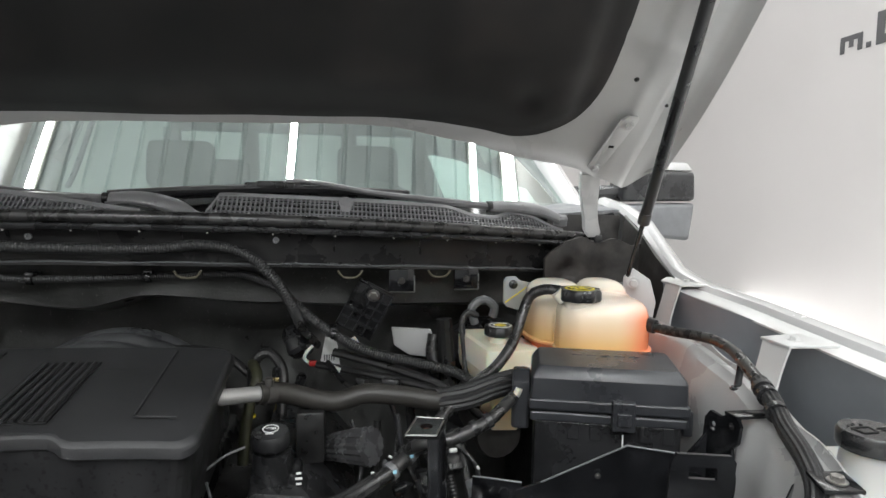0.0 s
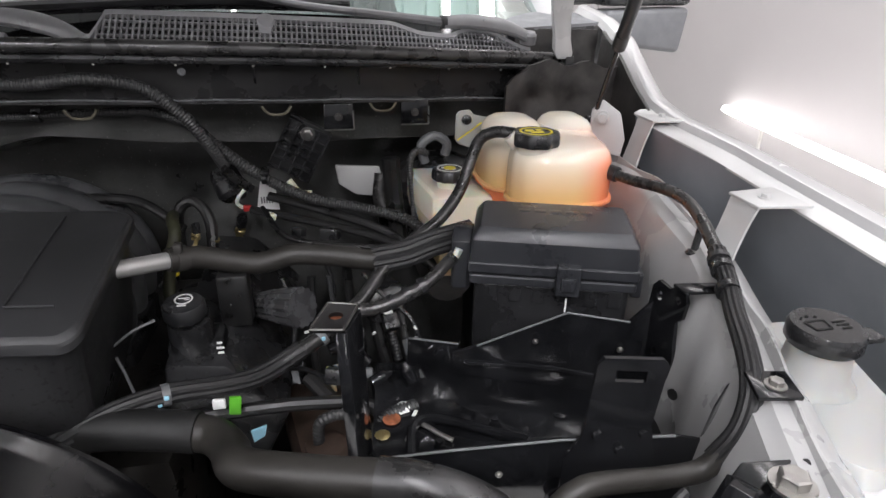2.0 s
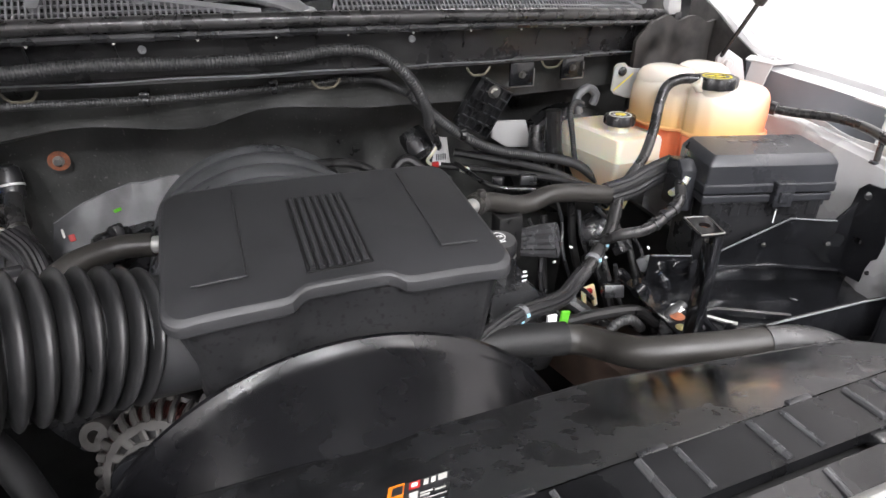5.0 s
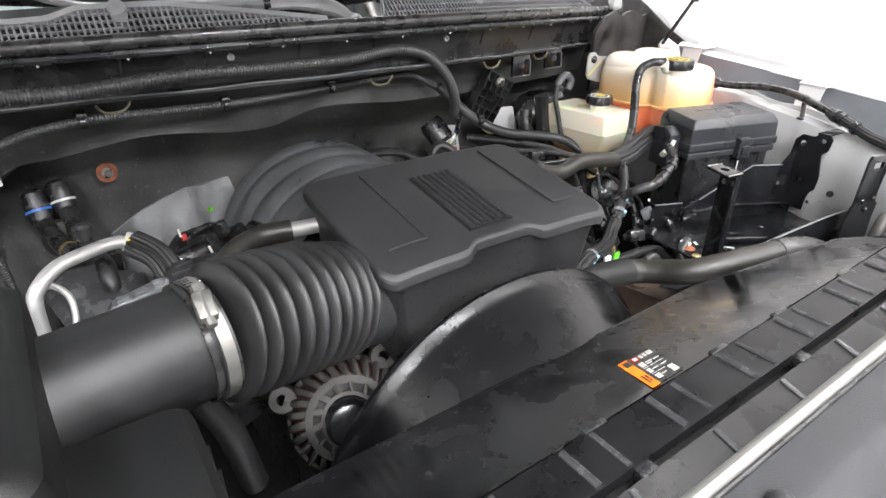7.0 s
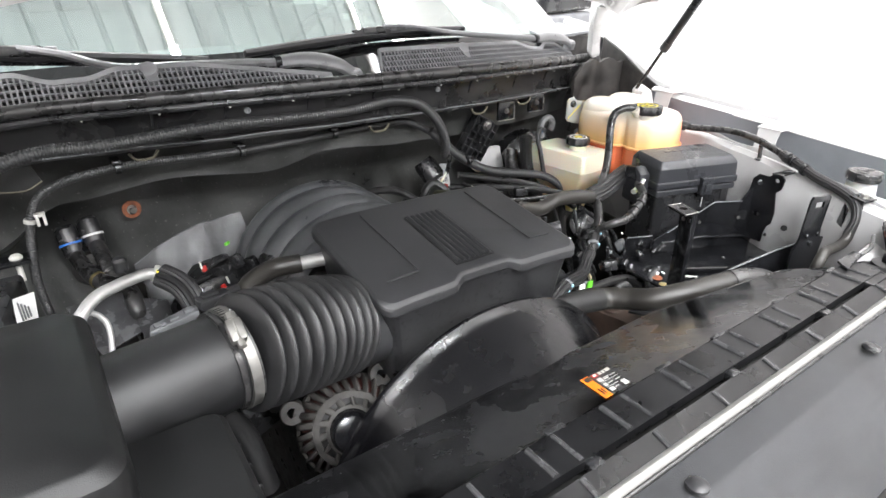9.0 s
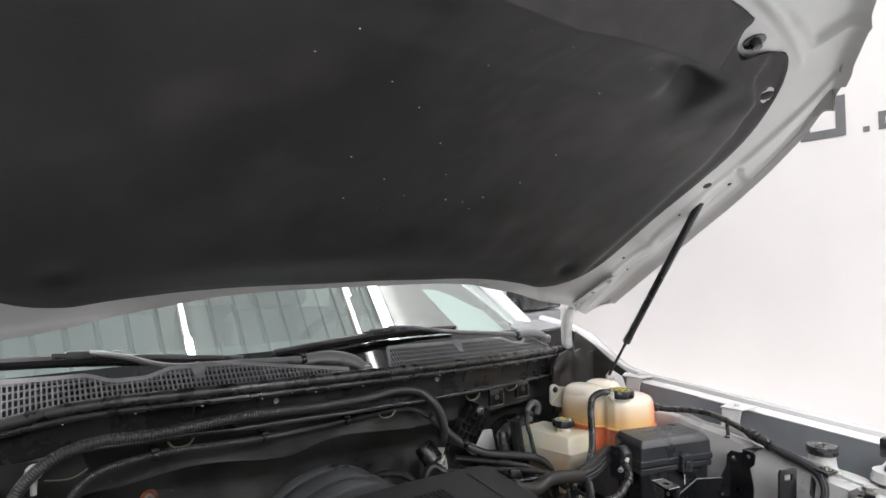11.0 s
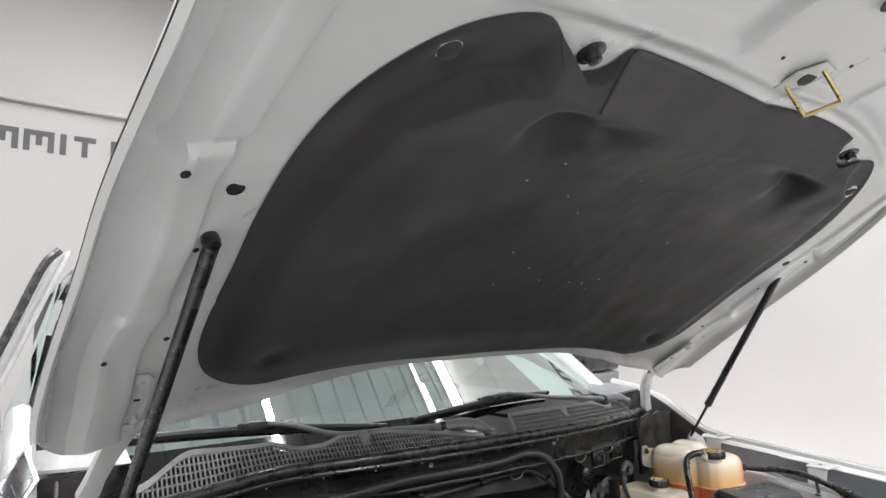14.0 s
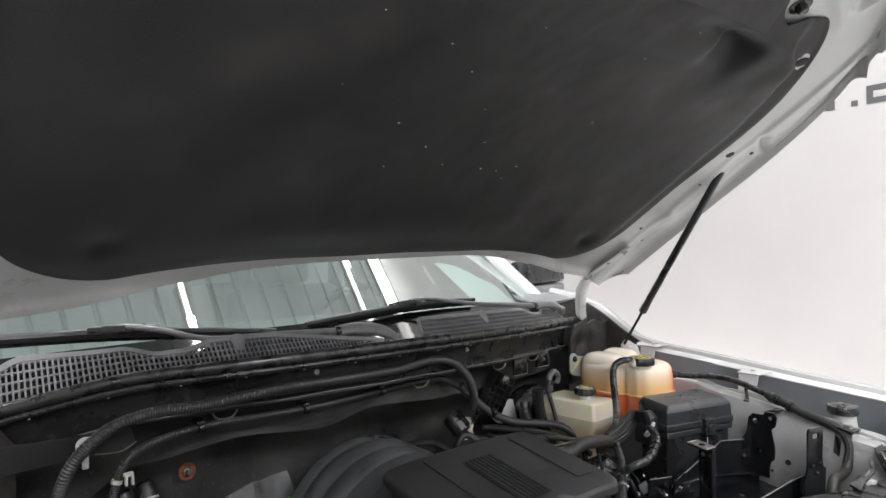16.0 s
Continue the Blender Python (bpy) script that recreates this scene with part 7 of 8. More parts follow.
prism(bm, [(0.425, 0.52, 1.085), (0.60, 0.475, 1.085), (0.78, 0.50, 1.085), (0.80, 0.66, 1.085), (0.60, 0.72, 1.085), (0.45, 0.74, 1.085)], (0, 0, -0.005), 0.001)
part("floor_plate", bm, STEELBLACK, tray)
bm = nb()
prism(bm, [(0.418, 0.520, 1.080), (0.418, 0.520, 1.130), (0.50, 0.500, 1.148), (0.60, 0.478, 1.165), (0.70, 0.455, 1.175), (0.735, 0.447, 1.17), (0.735, 0.447, 1.06), (0.6, 0.478, 1.02)], (0.001, 0.004, 0), 0.001)
part("front_wall", bm, STEELBLACK, tray)
bm = nb()      # slotted upright on the front wall
p = [(0.588, 0.447, 1.10), (0.588, 0.447, 1.175), (0.602, 0.445, 1.20), (0.606, 0.444, 1.272), (0.611, 0.443, 1.279), (0.660, 0.435, 1.276), (0.665, 0.434, 1.270), (0.660, 0.435, 1.21), (0.668, 0.434, 1.175), (0.672, 0.4335, 1.09)]
q = [(0.622, 0.4414, 1.256), (0.648, 0.4376, 1.254), (0.648, 0.4376, 1.265), (0.622, 0.4414, 1.267)]
flat = lambda pts: [(x, 0.447 - (x - 0.575) * 0.126, z) for x, y, z in pts]
holed(bm, flat(p), [flat(q)], (0.0005, 0.004, 0))
upright = part("slotted_upright", bm, STEELBLACK, tray)
for x, z in ((0.612, 1.205), (0.655, 1.20), (0.635, 1.185)):
    bm = nb()
    lathe(bm, [(0.005, 0), (0.004, 0.003)], (x, 0.438, z), (0, -1, 0), 12)
    part("rivet", bm, STEELBLACK, upright)
bm = nb()      # rear plate before the fuse box
prism(bm, [(0.545, 0.700, 1.085), (0.545, 0.700, 1.118), (0.575, 0.692, 1.130), (0.675, 0.655, 1.190), (0.745, 0.632, 1.184), (0.768, 0.620, 1.225), (0.790, 0.608, 1.232), (0.815, 0.597, 1.22), (0.806, 0.600, 1.17), (0.775, 0.610, 1.085)], (0.001, 0.004, 0), 0.001)
part("rear_plate", bm, STEELBLACK, tray)
bm = nb()
tube(bm, [(0.56, 0.690, 1.108), (0.66, 0.655, 1.112), (0.77, 0.610, 1.104)], 0.004, n=8, step=0.05)
part("fold", bm, STEELBLACK, tray)
bm = nb()      # upright with hooked tab at the apron
p = [(0.640, 1.10), (0.632, 1.20), (0.628, 1.236), (0.618, 1.247), (0.596, 1.247), (0.590, 1.252), (0.568, 1.255), (0.563, 1.246), (0.566, 1.225), (0.576, 1.215), (0.568, 1.170), (0.572, 1.10)]
holes = [disc((0.764, y, z), (0, 1, 0), (0, 0, 1), r) for y, z, r in ((0.612, 1.230, 0.0060), (0.578, 1.242, 0.0045), (0.604, 1.160, 0.0055))]
holed(bm, [(0.764, y, z) for y, z in p], holes, (0.004, 0, 0))
part("hook_upright", bm, STEELBLACK, tray)
bm = nb()
prism(bm, [(0.764, 0.592, 1.252), (0.806, 0.580, 1.256), (0.804, 0.562, 1.256), (0.764, 0.570, 1.252)], (0, 0, 0.004), 0.001)
part("top_tab", bm, STEELBLACK, tray)
bm = nb()
tube(bm, [(0.47, 0.545, 1.089), (0.48, 0.60, 1.094), (0.50, 0.61, 1.094), (0.53, 0.60, 1.092), (0.60, 0.560, 1.090)], 0.006, n=8)
part("pressed_rib", bm, STEELBLACK, tray)
for x, y, z, m in ((0.445, 0.60, 1.087, BRASS), (0.475, 0.645, 1.087, LABELW), (0.70, 0.56, 1.087, STEELBLACK), (0.655, 0.60, 1.087, STEELBLACK)):
    bm = nb()
    lathe(bm, [(0.009, 0), (0.007, 0.0012)], (x, y, z), n=9)
    part("paint_chip", bm, m, tray)
for x, y, z in ((0.60, 0.472, 1.10), (0.66, 0.458, 1.12), (0.51, 0.492, 1.075)):
    bm = nb()
    bolt(bm, (x, y, z), (-0.2, -1, 0), 0.008, 0.008)
    part("bolt", bm, STEELBLACK, tray)
bm = nb()
prism(bm, [(0.490, 0.735, 1.06), (0.492, 0.732, 1.125), (0.556, 0.715, 1.120), (0.562, 0.715, 1.05)], (0.001, 0.004, 0), 0.001)
part("side_bracket", bm, STEELBLACK, tray)
bm = nb()
bolt(bm, (0.532, 0.722, 1.105), (-0.1, -1, 0.3), 0.008, 0.010)
part("bolt", bm, STEELBLACK, tray)

bm = nb()      # rolled bright edge of the pressed drain lip
tube(bm, [(0.471, 0.584, 1.089), (0.478, 0.600, 1.091), (0.490, 0.606, 1.091), (0.505, 0.590, 1.090), (0.520, 0.576, 1.089)], 0.0028, n=8)
part("drain_lip", bm, CLAMP, tray, "bare metal drain lip")
bm = nb()
lathe(bm, [(0.0105, 0), (0.0105, 0.0012), (0.004, 0.0016)], (0.458, 0.624, 1.0865), n=14)
part("rust_spot", bm, RUST, tray)
for x, y, w, a in ((0.474, 0.634, 0.012, 0.3), (0.486, 0.630, 0.010, 1.1), (0.480, 0.642, 0.007, 0.7)):
    bm = nb()
    box(bm, (x, y, 1.0868), (w, 0.004, 0.0012), 0, Matrix.Rotation(a, 3, "Z"))
    part("torn_label", bm, LABELW, tray)
for p, ax in (((0.530, 0.548, 1.088), (0, 0, 1)), ((0.505, 0.575, 1.088), (0, 0, 1)), ((0.575, 0.60, 1.088), (0, 0, 1)), ((0.70, 0.52, 1.088), (0, 0, 1))):
    bm = nb()
    bolt(bm, p, ax, 0.0045, 0.005)
    part("bolt", bm, STEELBLACK, tray)
# Pale lines along the plate edges stand in for their highlights.
for p, q in (((0.492, 0.731, 1.1255), (0.556, 0.714, 1.1205)), ((0.418, 0.519, 1.131), (0.50, 0.499, 1.149)), ((0.50, 0.499, 1.149), (0.60, 0.477, 1.166)), ((0.60, 0.477, 1.166), (0.70, 0.454, 1.176)), ((0.575, 0.691, 1.131), (0.675, 0.654, 1.191)), ((0.675, 0.654, 1.191), (0.745, 0.631, 1.185))):
    bm = nb()
    tube(bm, [p, q], 0.0013, n=8, step=0.2)
    part("bright_edge", bm, GREYPL, tray)
# Small bright screws added in place of glints on the tray.
for x, y, z in ((0.640, 0.662, 1.150), (0.735, 0.628, 1.150), (0.545, 0.487, 1.125)):
    bm = nb()
    bolt(bm, (x, y - 0.001, z), (-0.25, -0.95, 0), 0.0025, 0.003)
    part("screw", bm, STEEL, tray)
post = thing("support_post", (0.41, 0.57, 0.95), "black steel corner post with shiny holed top plate", "bracket")
bm = nb()
TOP = [(0.396, 0.589), (0.379, 0.543), (0.409, 0.538), (0.425, 0.581)]
holed(bm, [(x, y, 1.263) for x, y in TOP], [disc((0.403, 0.563, 1.263), (1, 0, 0), (0, 1, 0), 0.0068)], (0, 0, 0.004))
plate = part("top_plate", bm, GLOSSBLK, post, "shiny top plate with a hole")
# Steel lines round the rim give the plate its bright border.
for a, b in zip(TOP, TOP[1:] + TOP[:1]):
    bm = nb()
    tube(bm, [(*a, 1.2668), (*b, 1.2668)], 0.0011, n=8, step=0.05)
    part("bright_edge", bm, STEEL, plate)
bm = nb()
lathe(bm, [(0.009, 0), (0.009, 0.001)], (0.403, 0.563, 1.2605), n=18)
part("rusty_nut", bm, RUST, plate)
bm = nb()
prism(bm, [(0.401, 0.541, 1.262), (0.411, 0.539, 1.262), (0.420, 0.545, 1.00), (0.410, 0.547, 1.00)], (0, 0.004, 0), 0.001)
prism(bm, [(0.408, 0.5395, 1.262), (0.423, 0.580, 1.262), (0.432, 0.586, 1.00), (0.418, 0.546, 1.00)], (0.004, 0, 0), 0.001)
part("angle_post", bm, STEELBLACK, post)
for x, y, z in ((0.4115, 0.549, 1.246), (0.4185, 0.568, 1.243)):
    bm = nb()
    bolt(bm, (x, y, z), (-1, 0.35, 0), 0.0030, 0.003)
    part("screw", bm, STEEL, post)
bm = nb()
holed(bm, [(0.345, 0.60, 1.057), (0.36, 0.575, 1.057), (0.42, 0.565, 1.057), (0.42, 0.60, 1.057)], [disc((0.372, 0.588, 1.057), (1, 0, 0), (0, 1, 0), 0.006)], (0, 0, 0.004))
part("foot_tab", bm, STEELBLACK, post)

# Added near-black plate: blocks the pale apron where the gap should be dark.
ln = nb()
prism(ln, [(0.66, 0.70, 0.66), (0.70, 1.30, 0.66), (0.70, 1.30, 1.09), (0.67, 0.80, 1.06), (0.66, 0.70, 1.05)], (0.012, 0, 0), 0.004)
tagged(part("gap_blind", ln, DARK), "added near-black plate blocking the gap beside the engine", "splash liner")
fr = thing("frame_rail", (0.40, 0.62, 0.90), "rusty brown frame rail deep beside the engine", "frame rail")
bm = nb()
box(bm, (0.40, 0.66, 0.985), (0.11, 0.30, 0.09), 0.02, Matrix.Rotation(0.2, 3, "Z"))
part("rail", bm, RUSTY, fr)
bm = nb()
lathe(bm, [(0.03, 0), (0.035, 0.01), (0.025, 0.03), (0.01, 0.034)], (0.38, 0.66, 1.0), n=18)
part("mount", bm, RUSTY, fr)

# ---- connector block and harnesses on the firewall ----
cb = thing("connector_cover", (0.37, 1.07, 1.28), "black ribbed grid cover tilted on the firewall", "connector cover")
r = Matrix.Rotation(math.radians(28), 3, "Y") @ Matrix.Rotation(math.radians(8), 3, "X")
co = Vector((0.358, 1.085, 1.290))
bm = nb()
box(bm, co + r @ Vector((0, 0.006, 0)), (0.072, 0.012, 0.098), 0.003, r)
part("plate", bm, BLACK, cb)
for k in range(6):
    bm = nb()
    box(bm, co + r @ Vector((0, -0.006, -0.046 + 0.0184 * k)), (0.074, 0.014, 0.0026), 0, r)
    part("grid_bar", bm, BLACK, cb)
for k in range(5):
    bm = nb()
    box(bm, co + r @ Vector((-0.0355 + 0.01775 * k, -0.006, 0)), (0.0026, 0.014, 0.095), 0, r)
    part("grid_bar", bm, BLACK, cb)
bm = nb()
bolt(bm, co + r @ Vector((0.0, -0.013, 0.035)), r @ Vector((0, -1, 0)), 0.008, 0.008)
part("bolt", bm, STEEL, cb)
bm = nb()
tube(bm, [(0.335, 1.085, 1.235), (0.352, 1.075, 1.215), (0.372, 1.078, 1.212)], 0.006, n=8)
part("ring_clip", bm, BRAKE, cb)

h1 = thing("main_harness", (0.0, 1.0, 1.41), "thick black corrugated wire conduit along the cowl", "wire harness")
bm = nb()
conduit(bm, [(-0.62, 1.038, 1.20), (-0.60, 1.018, 1.33), (-0.555, 1.003, 1.392), (-0.49, 1.003, 1.412), (-0.40, 1.003, 1.410), (-0.262, 1.003, 1.416), (-0.131, 1.006, 1.412), (-0.002, 1.008, 1.411), (0.084, 1.010, 1.417), (0.150, 1.013, 1.403), (0.196, 1.016, 1.364), (0.226, 1.028, 1.315), (0.240, 1.048, 1.275)], 0.0098)
part("conduit", bm, CONDUIT, h1, sharp=3)
bm = nb()
tube(bm, [(0.240, 1.03, 1.275), (0.258, 1.06, 1.245), (0.272, 1.085, 1.222)], 0.008, n=10, flat=0.6)
part("taped_end", bm, RUBBER, h1)
bm = nb()
lathe(bm, [(0.022, -0.03), (0.026, -0.02), (0.026, 0.016), (0.020, 0.024)], (0.235, 1.10, 1.225), (0.35, -0.5, -0.75), 20)
part("plug", bm, BLACK, h1, "round black bulkhead plug")
bm = nb()
prism(bm, [(0.283, 1.130, 1.228), (0.305, 1.130, 1.224), (0.312, 1.126, 1.168), (0.272, 1.126, 1.172)], (0, -0.001, 0))
tag = part("paper_tag", bm, LABELW, h1, "white paper tag with bar code")
for k in range(5):
    bm = nb()
    prism(bm, [(0.2805 + 0.0045 * k, 1.1235, 1.182), (0.2830 + 0.0045 * k, 1.1235, 1.182), (0.2830 + 0.0045 * k, 1.1240, 1.194), (0.2805 + 0.0045 * k, 1.1240, 1.194)], (0, -0.0005, 0))
    part("code_bar", bm, GREYPL, tag)
bm = nb()
tube(bm, [(0.262, 1.075, 1.225), (0.252, 1.07, 1.215), (0.246, 1.078, 1.200), (0.256, 1.082, 1.190)], 0.0032, n=8)
part("cream_tie", bm, BRAKE, h1)
bm = nb()
box(bm, (0.262, 1.08, 1.19), (0.014, 0.01, 0.010), 0.002)
part("red_lock", bm, RED, h1)

ks = thing("knock_sensor", (0.225, 1.215, 1.06), "small brass threaded sensor with a black cap", "sensor")
ka = Vector((0.25, -0.35, 0.9)).normalized()
bm = nb()
lathe(bm, [(0.007, 0), (0.007, 0.03), (0.010, 0.032), (0.010, 0.040), (0.0075, 0.042), (0.0075, 0.052)], (0.215, 1.222, 1.065), ka, 14)
part("brass_body", bm, BRASS, ks)
bm = nb()
lathe(bm, [(0.0095, 0), (0.0105, 0.003), (0.0105, 0.022), (0.008, 0.026)], Vector((0.215, 1.222, 1.065)) + ka * 0.050, ka, 14)
part("cap", bm, BLACK, ks)

h2 = thing("side_harness", (0.0, 1.05, 1.35), "thinner black corrugated conduit clipped to the firewall", "wire harness")
bm = nb()
conduit(bm, [(-0.535, 1.048, 1.12), (-0.538, 1.053, 1.21), (-0.522, 1.058, 1.303), (-0.486, 1.058, 1.345), (-0.392, 1.063, 1.359), (-0.29, 1.053, 1.359), (-0.197, 1.053, 1.356), (-0.10, 1.058, 1.356), (-0.01, 1.063, 1.358), (0.10, 1.058, 1.362), (0.155, 1.058, 1.358), (0.215, 1.063, 1.325)], 0.0068, pitch=0.0038)
part("conduit", bm, CONDUIT, h2, sharp=3)
bm = nb()
conduit(bm, [(0.205, 1.053, 1.335), (0.24, 1.048, 1.30), (0.30, 1.048, 1.252), (0.37, 1.038, 1.218), (0.45, 1.028, 1.20), (0.53, 1.018, 1.178), (0.58, 0.998, 1.14)], 0.0098)
part("branch_conduit", bm, CONDUIT, h2, sharp=3)
for x, y, z in ((-0.392, 1.058, 1.359), (-0.197, 1.050, 1.356), (-0.015, 1.058, 1.358), (0.30, 1.040, 1.254)):
    bm = nb()
    lathe(bm, [(0.0095, -0.004), (0.0095, 0.004)], (x, y, z), (1, 0, 0,), 12)
    box(bm, (x, y + 0.012, z + 0.008), (0.014, 0.034, 0.008), 0.002)
    part("clip", bm, BLACK, h2)
bm = nb()
lathe(bm, [(0.0082, -0.003), (0.0086, 0.0), (0.0082, 0.003)], (-0.524, 1.056, 1.300), (0.3, 0, 1), 14)
box(bm, (-0.510, 1.040, 1.313), (0.014, 0.012, 0.005), 0.001)
for dx in (-0.005, 0.004):
    box(bm, (-0.509 + dx, 1.037, 1.305), (0.004, 0.010, 0.016), 0.001)
part("white_clip", bm, WHITEPL, h2, "white plastic cable clip")

wires = thing("wire_bundle", (0.42, 0.95, 1.05), "tangle of black cables and sleeves beside the engine", "wire bundle")
PATHS = [
    ([(0.29, 1.05, 1.20), (0.33, 0.98, 1.175), (0.40, 0.95, 1.168), (0.47, 0.92, 1.172), (0.53, 0.90, 1.165)], 0.0045),
    ([(0.27, 1.07, 1.19), (0.36, 1.02, 1.185), (0.46, 0.98, 1.17), (0.55, 0.93, 1.15)], 0.007),
    ([(0.30, 1.08, 1.21), (0.40, 1.04, 1.19), (0.50, 1.0, 1.16), (0.57, 0.95, 1.11)], 0.008),
    ([(0.42, 0.86, 1.19), (0.425, 0.85, 1.11), (0.44, 0.83, 1.02), (0.45, 0.82, 0.90)], 0.007),
    ([(0.455, 0.85, 1.15), (0.46, 0.83, 1.08), (0.48, 0.80, 1.0), (0.50, 0.78, 0.90)], 0.009),
    ([(0.37, 0.86, 1.16), (0.365, 0.84, 1.08), (0.37, 0.82, 0.98)], 0.006),
    ([(0.49, 0.80, 1.14), (0.50, 0.76, 1.06), (0.515, 0.72, 0.98)], 0.006),
    ([(0.22, 0.668, 1.085), (0.29, 0.670, 1.086), (0.36, 0.675, 1.082), (0.43, 0.675, 1.072), (0.46, 0.66, 1.05)], 0.0085),
    ([(0.16, 1.02, 1.15), (0.165, 1.02, 1.21), (0.19, 1.02, 1.228), (0.215, 1.0, 1.20), (0.215, 0.97, 1.13)], 0.009),
    ([(0.51, 1.08, 1.27), (0.515, 1.075, 1.20), (0.52, 1.05, 1.12)], 0.016),
    ([(-0.10, 1.0, 1.235), (0.0, 1.03, 1.235), (0.10, 1.04, 1.225), (0.17, 1.02, 1.18)], 0.008),
    ([(0.36, 0.76, 1.06), (0.40, 0.72, 1.03), (0.44, 0.70, 1.0)], 0.012),
]
for pts, rr in PATHS:
    bm = nb()
    tube(bm, pts, rr, n=10)
    part("cable", bm, SHADERUB, wires)
bm = nb()
conduit(bm, [(0.548, 1.04, 1.16), (0.545, 1.055, 1.22), (0.543, 1.07, 1.262), (0.555, 1.075, 1.282), (0.575, 1.08, 1.275)], 0.0065, pitch=0.0046)
part("booster_conduit", bm, CONDUIT, wires, sharp=3)
bm = nb()
conduit(bm, [(0.445, 0.62, 0.98), (0.438, 0.62, 1.06), (0.455, 0.635, 1.08), (0.49, 0.65, 1.08)], 0.010)
part("conduit", bm, CONDUIT, wires, sharp=3)
for p, s, m in (((0.305, 1.04, 1.188), (0.016, 0.012, 0.010), BRAKE), ((0.35, 0.99, 1.178), (0.02, 0.014, 0.014), BLACK), ((0.44, 0.94, 1.165), (0.010, 0.010, 0.006), LABELW), ((0.40, 0.97, 1.18), (0.03, 0.018, 0.018), BLACK),
                ((0.475, 0.79, 1.12), (0.022, 0.02, 0.03), BLACK), ((0.50, 0.75, 1.10), (0.018, 0.018, 0.022), GREYPL), ((0.47, 0.76, 1.15), (0.012, 0.006, 0.006), LABELW), ((0.43, 0.80, 1.09), (0.018, 0.02, 0.03), BLACK),
                ((0.365, 0.86, 1.10), (0.005, 0.005, 0.012), BRASS), ((0.38, 0.84, 1.10), (0.007, 0.007, 0.010), GREYPL), ((0.435, 0.735, 1.075), (0.02, 0.02, 0.012), GREYPL), ((0.40, 0.70, 1.10), (0.03, 0.02, 0.02), BLACK)):
    bm = nb()
    box(bm, p, s, 0.002, Matrix.Rotation(p[0] * 7, 3, "Z") @ Matrix.Rotation(p[1] * 5, 3, "X"))
    part("connector", bm, m, wires)
for p, axis, m in (((0.423, 0.72, 1.094), (0.2, -0.2, 1), LABELW), ((0.425, 0.72, 1.084), (0.2, -0.2, 1), RED), ((0.427, 0.72, 1.076), (0.2, -0.2, 1), LABELW)):
    bm = nb()
    lathe(bm, [(0.0035, -0.003), (0.0035, 0.003)], p, axis, 10)
    part("wire_end", bm, m, wires)
for pts in ([(0.415, 0.72, 1.13), (0.420, 0.72, 1.11), (0.423, 0.72, 1.098)], [(0.428, 0.72, 1.073), (0.435, 0.71, 1.05), (0.45, 0.70, 1.02)], [(0.395, 0.80, 1.19), (0.402, 0.79, 1.14), (0.425, 0.78, 1.09), (0.45, 0.77, 1.04)], [(0.33, 0.84, 1.17), (0.345, 0.82, 1.12), (0.34, 0.80, 1.06), (0.36, 0.78, 1.0)], [(0.44, 0.82, 1.18), (0.47, 0.80, 1.15), (0.505, 0.78, 1.12), (0.52, 0.76, 1.06)], [(0.385, 0.86, 1.20), (0.40, 0.85, 1.15), (0.395, 0.83, 1.10), (0.41, 0.80, 1.03)], [(0.30, 0.72, 1.10), (0.33, 0.715, 1.108), (0.36, 0.72, 1.10), (0.39, 0.73, 1.07)]):
    bm = nb()
    tube(bm, pts, 0.0034, n=8)
    part("thin_wire", bm, BLACK, wires)
bm = nb()
conduit(bm, [(0.372, 0.66, 1.03), (0.374, 0.66, 1.06), (0.388, 0.66, 1.071), (0.41, 0.66, 1.070), (0.43, 0.66, 1.05)], 0.0075, pitch=0.005)
part("conduit", bm, CONDUIT, wires, sharp=3)
bm = nb()
conduit(bm, [(0.47, 0.86, 1.19), (0.475, 0.85, 1.14), (0.478, 0.84, 1.09), (0.49, 0.82, 1.03)], 0.0065, pitch=0.005)
part("conduit", bm, CONDUIT, wires, sharp=3)
for q in ((0.360, 0.80, 1.105), (0.385, 0.795, 1.13), (0.505, 0.755, 1.125), (0.330, 0.82, 1.14), (0.452, 0.79, 1.10)):
    bm = nb()
    box(bm, q, (0.0035, 0.003, 0.006), 0.0008, Matrix.Rotation(q[0] * 30, 3, "Y"))
    part("pale_tag", bm, LABELW, wires)
bm = nb()      # cream retainer with a red lock
prism(bm, [(0.391, 0.75, 1.036), (0.384, 0.75, 1.076), (0.406, 0.75, 1.080), (0.418, 0.75, 1.040), (0.411, 0.75, 1.038), (0.402, 0.75, 1.072), (0.391, 0.75, 1.070), (0.397, 0.75, 1.037)], (0, 0.006, 0), 0.001)
retainer = part("cream_retainer", bm, BRAKE, wires, "cream plastic retainer")
bm = nb()
box(bm, (0.3945, 0.749, 1.0725), (0.011, 0.010, 0.007), 0.001)
part("red_lock", bm, RED, retainer)
bm = nb()
tube(bm, [(0.205, 0.995, 1.13), (0.215, 0.99, 1.16), (0.223, 0.985, 1.175)], 0.006, n=10)
part("sensor_tip", bm, BRASS, wires, "yellow zinc sensor fitting")
bm = nb()
box(bm, (0.2845, 0.650, 1.110), (0.013, 0.004, 0.024), 0.001, Matrix.Rotation(0.12, 3, "Y"))
part("green_tape", bm, GREEN, wires, "bright green inspection tape")
bm = nb()
box(bm, (0.267, 0.653, 1.112), (0.014, 0.005, 0.012), 0.001)
part("white_mark", bm, LABELW, wires)
bm = nb()
prism(bm, [(0.298, 0.645, 1.074), (0.316, 0.645, 1.080), (0.313, 0.645, 1.066), (0.300, 0.645, 1.058)], (0, 0.003, 0))
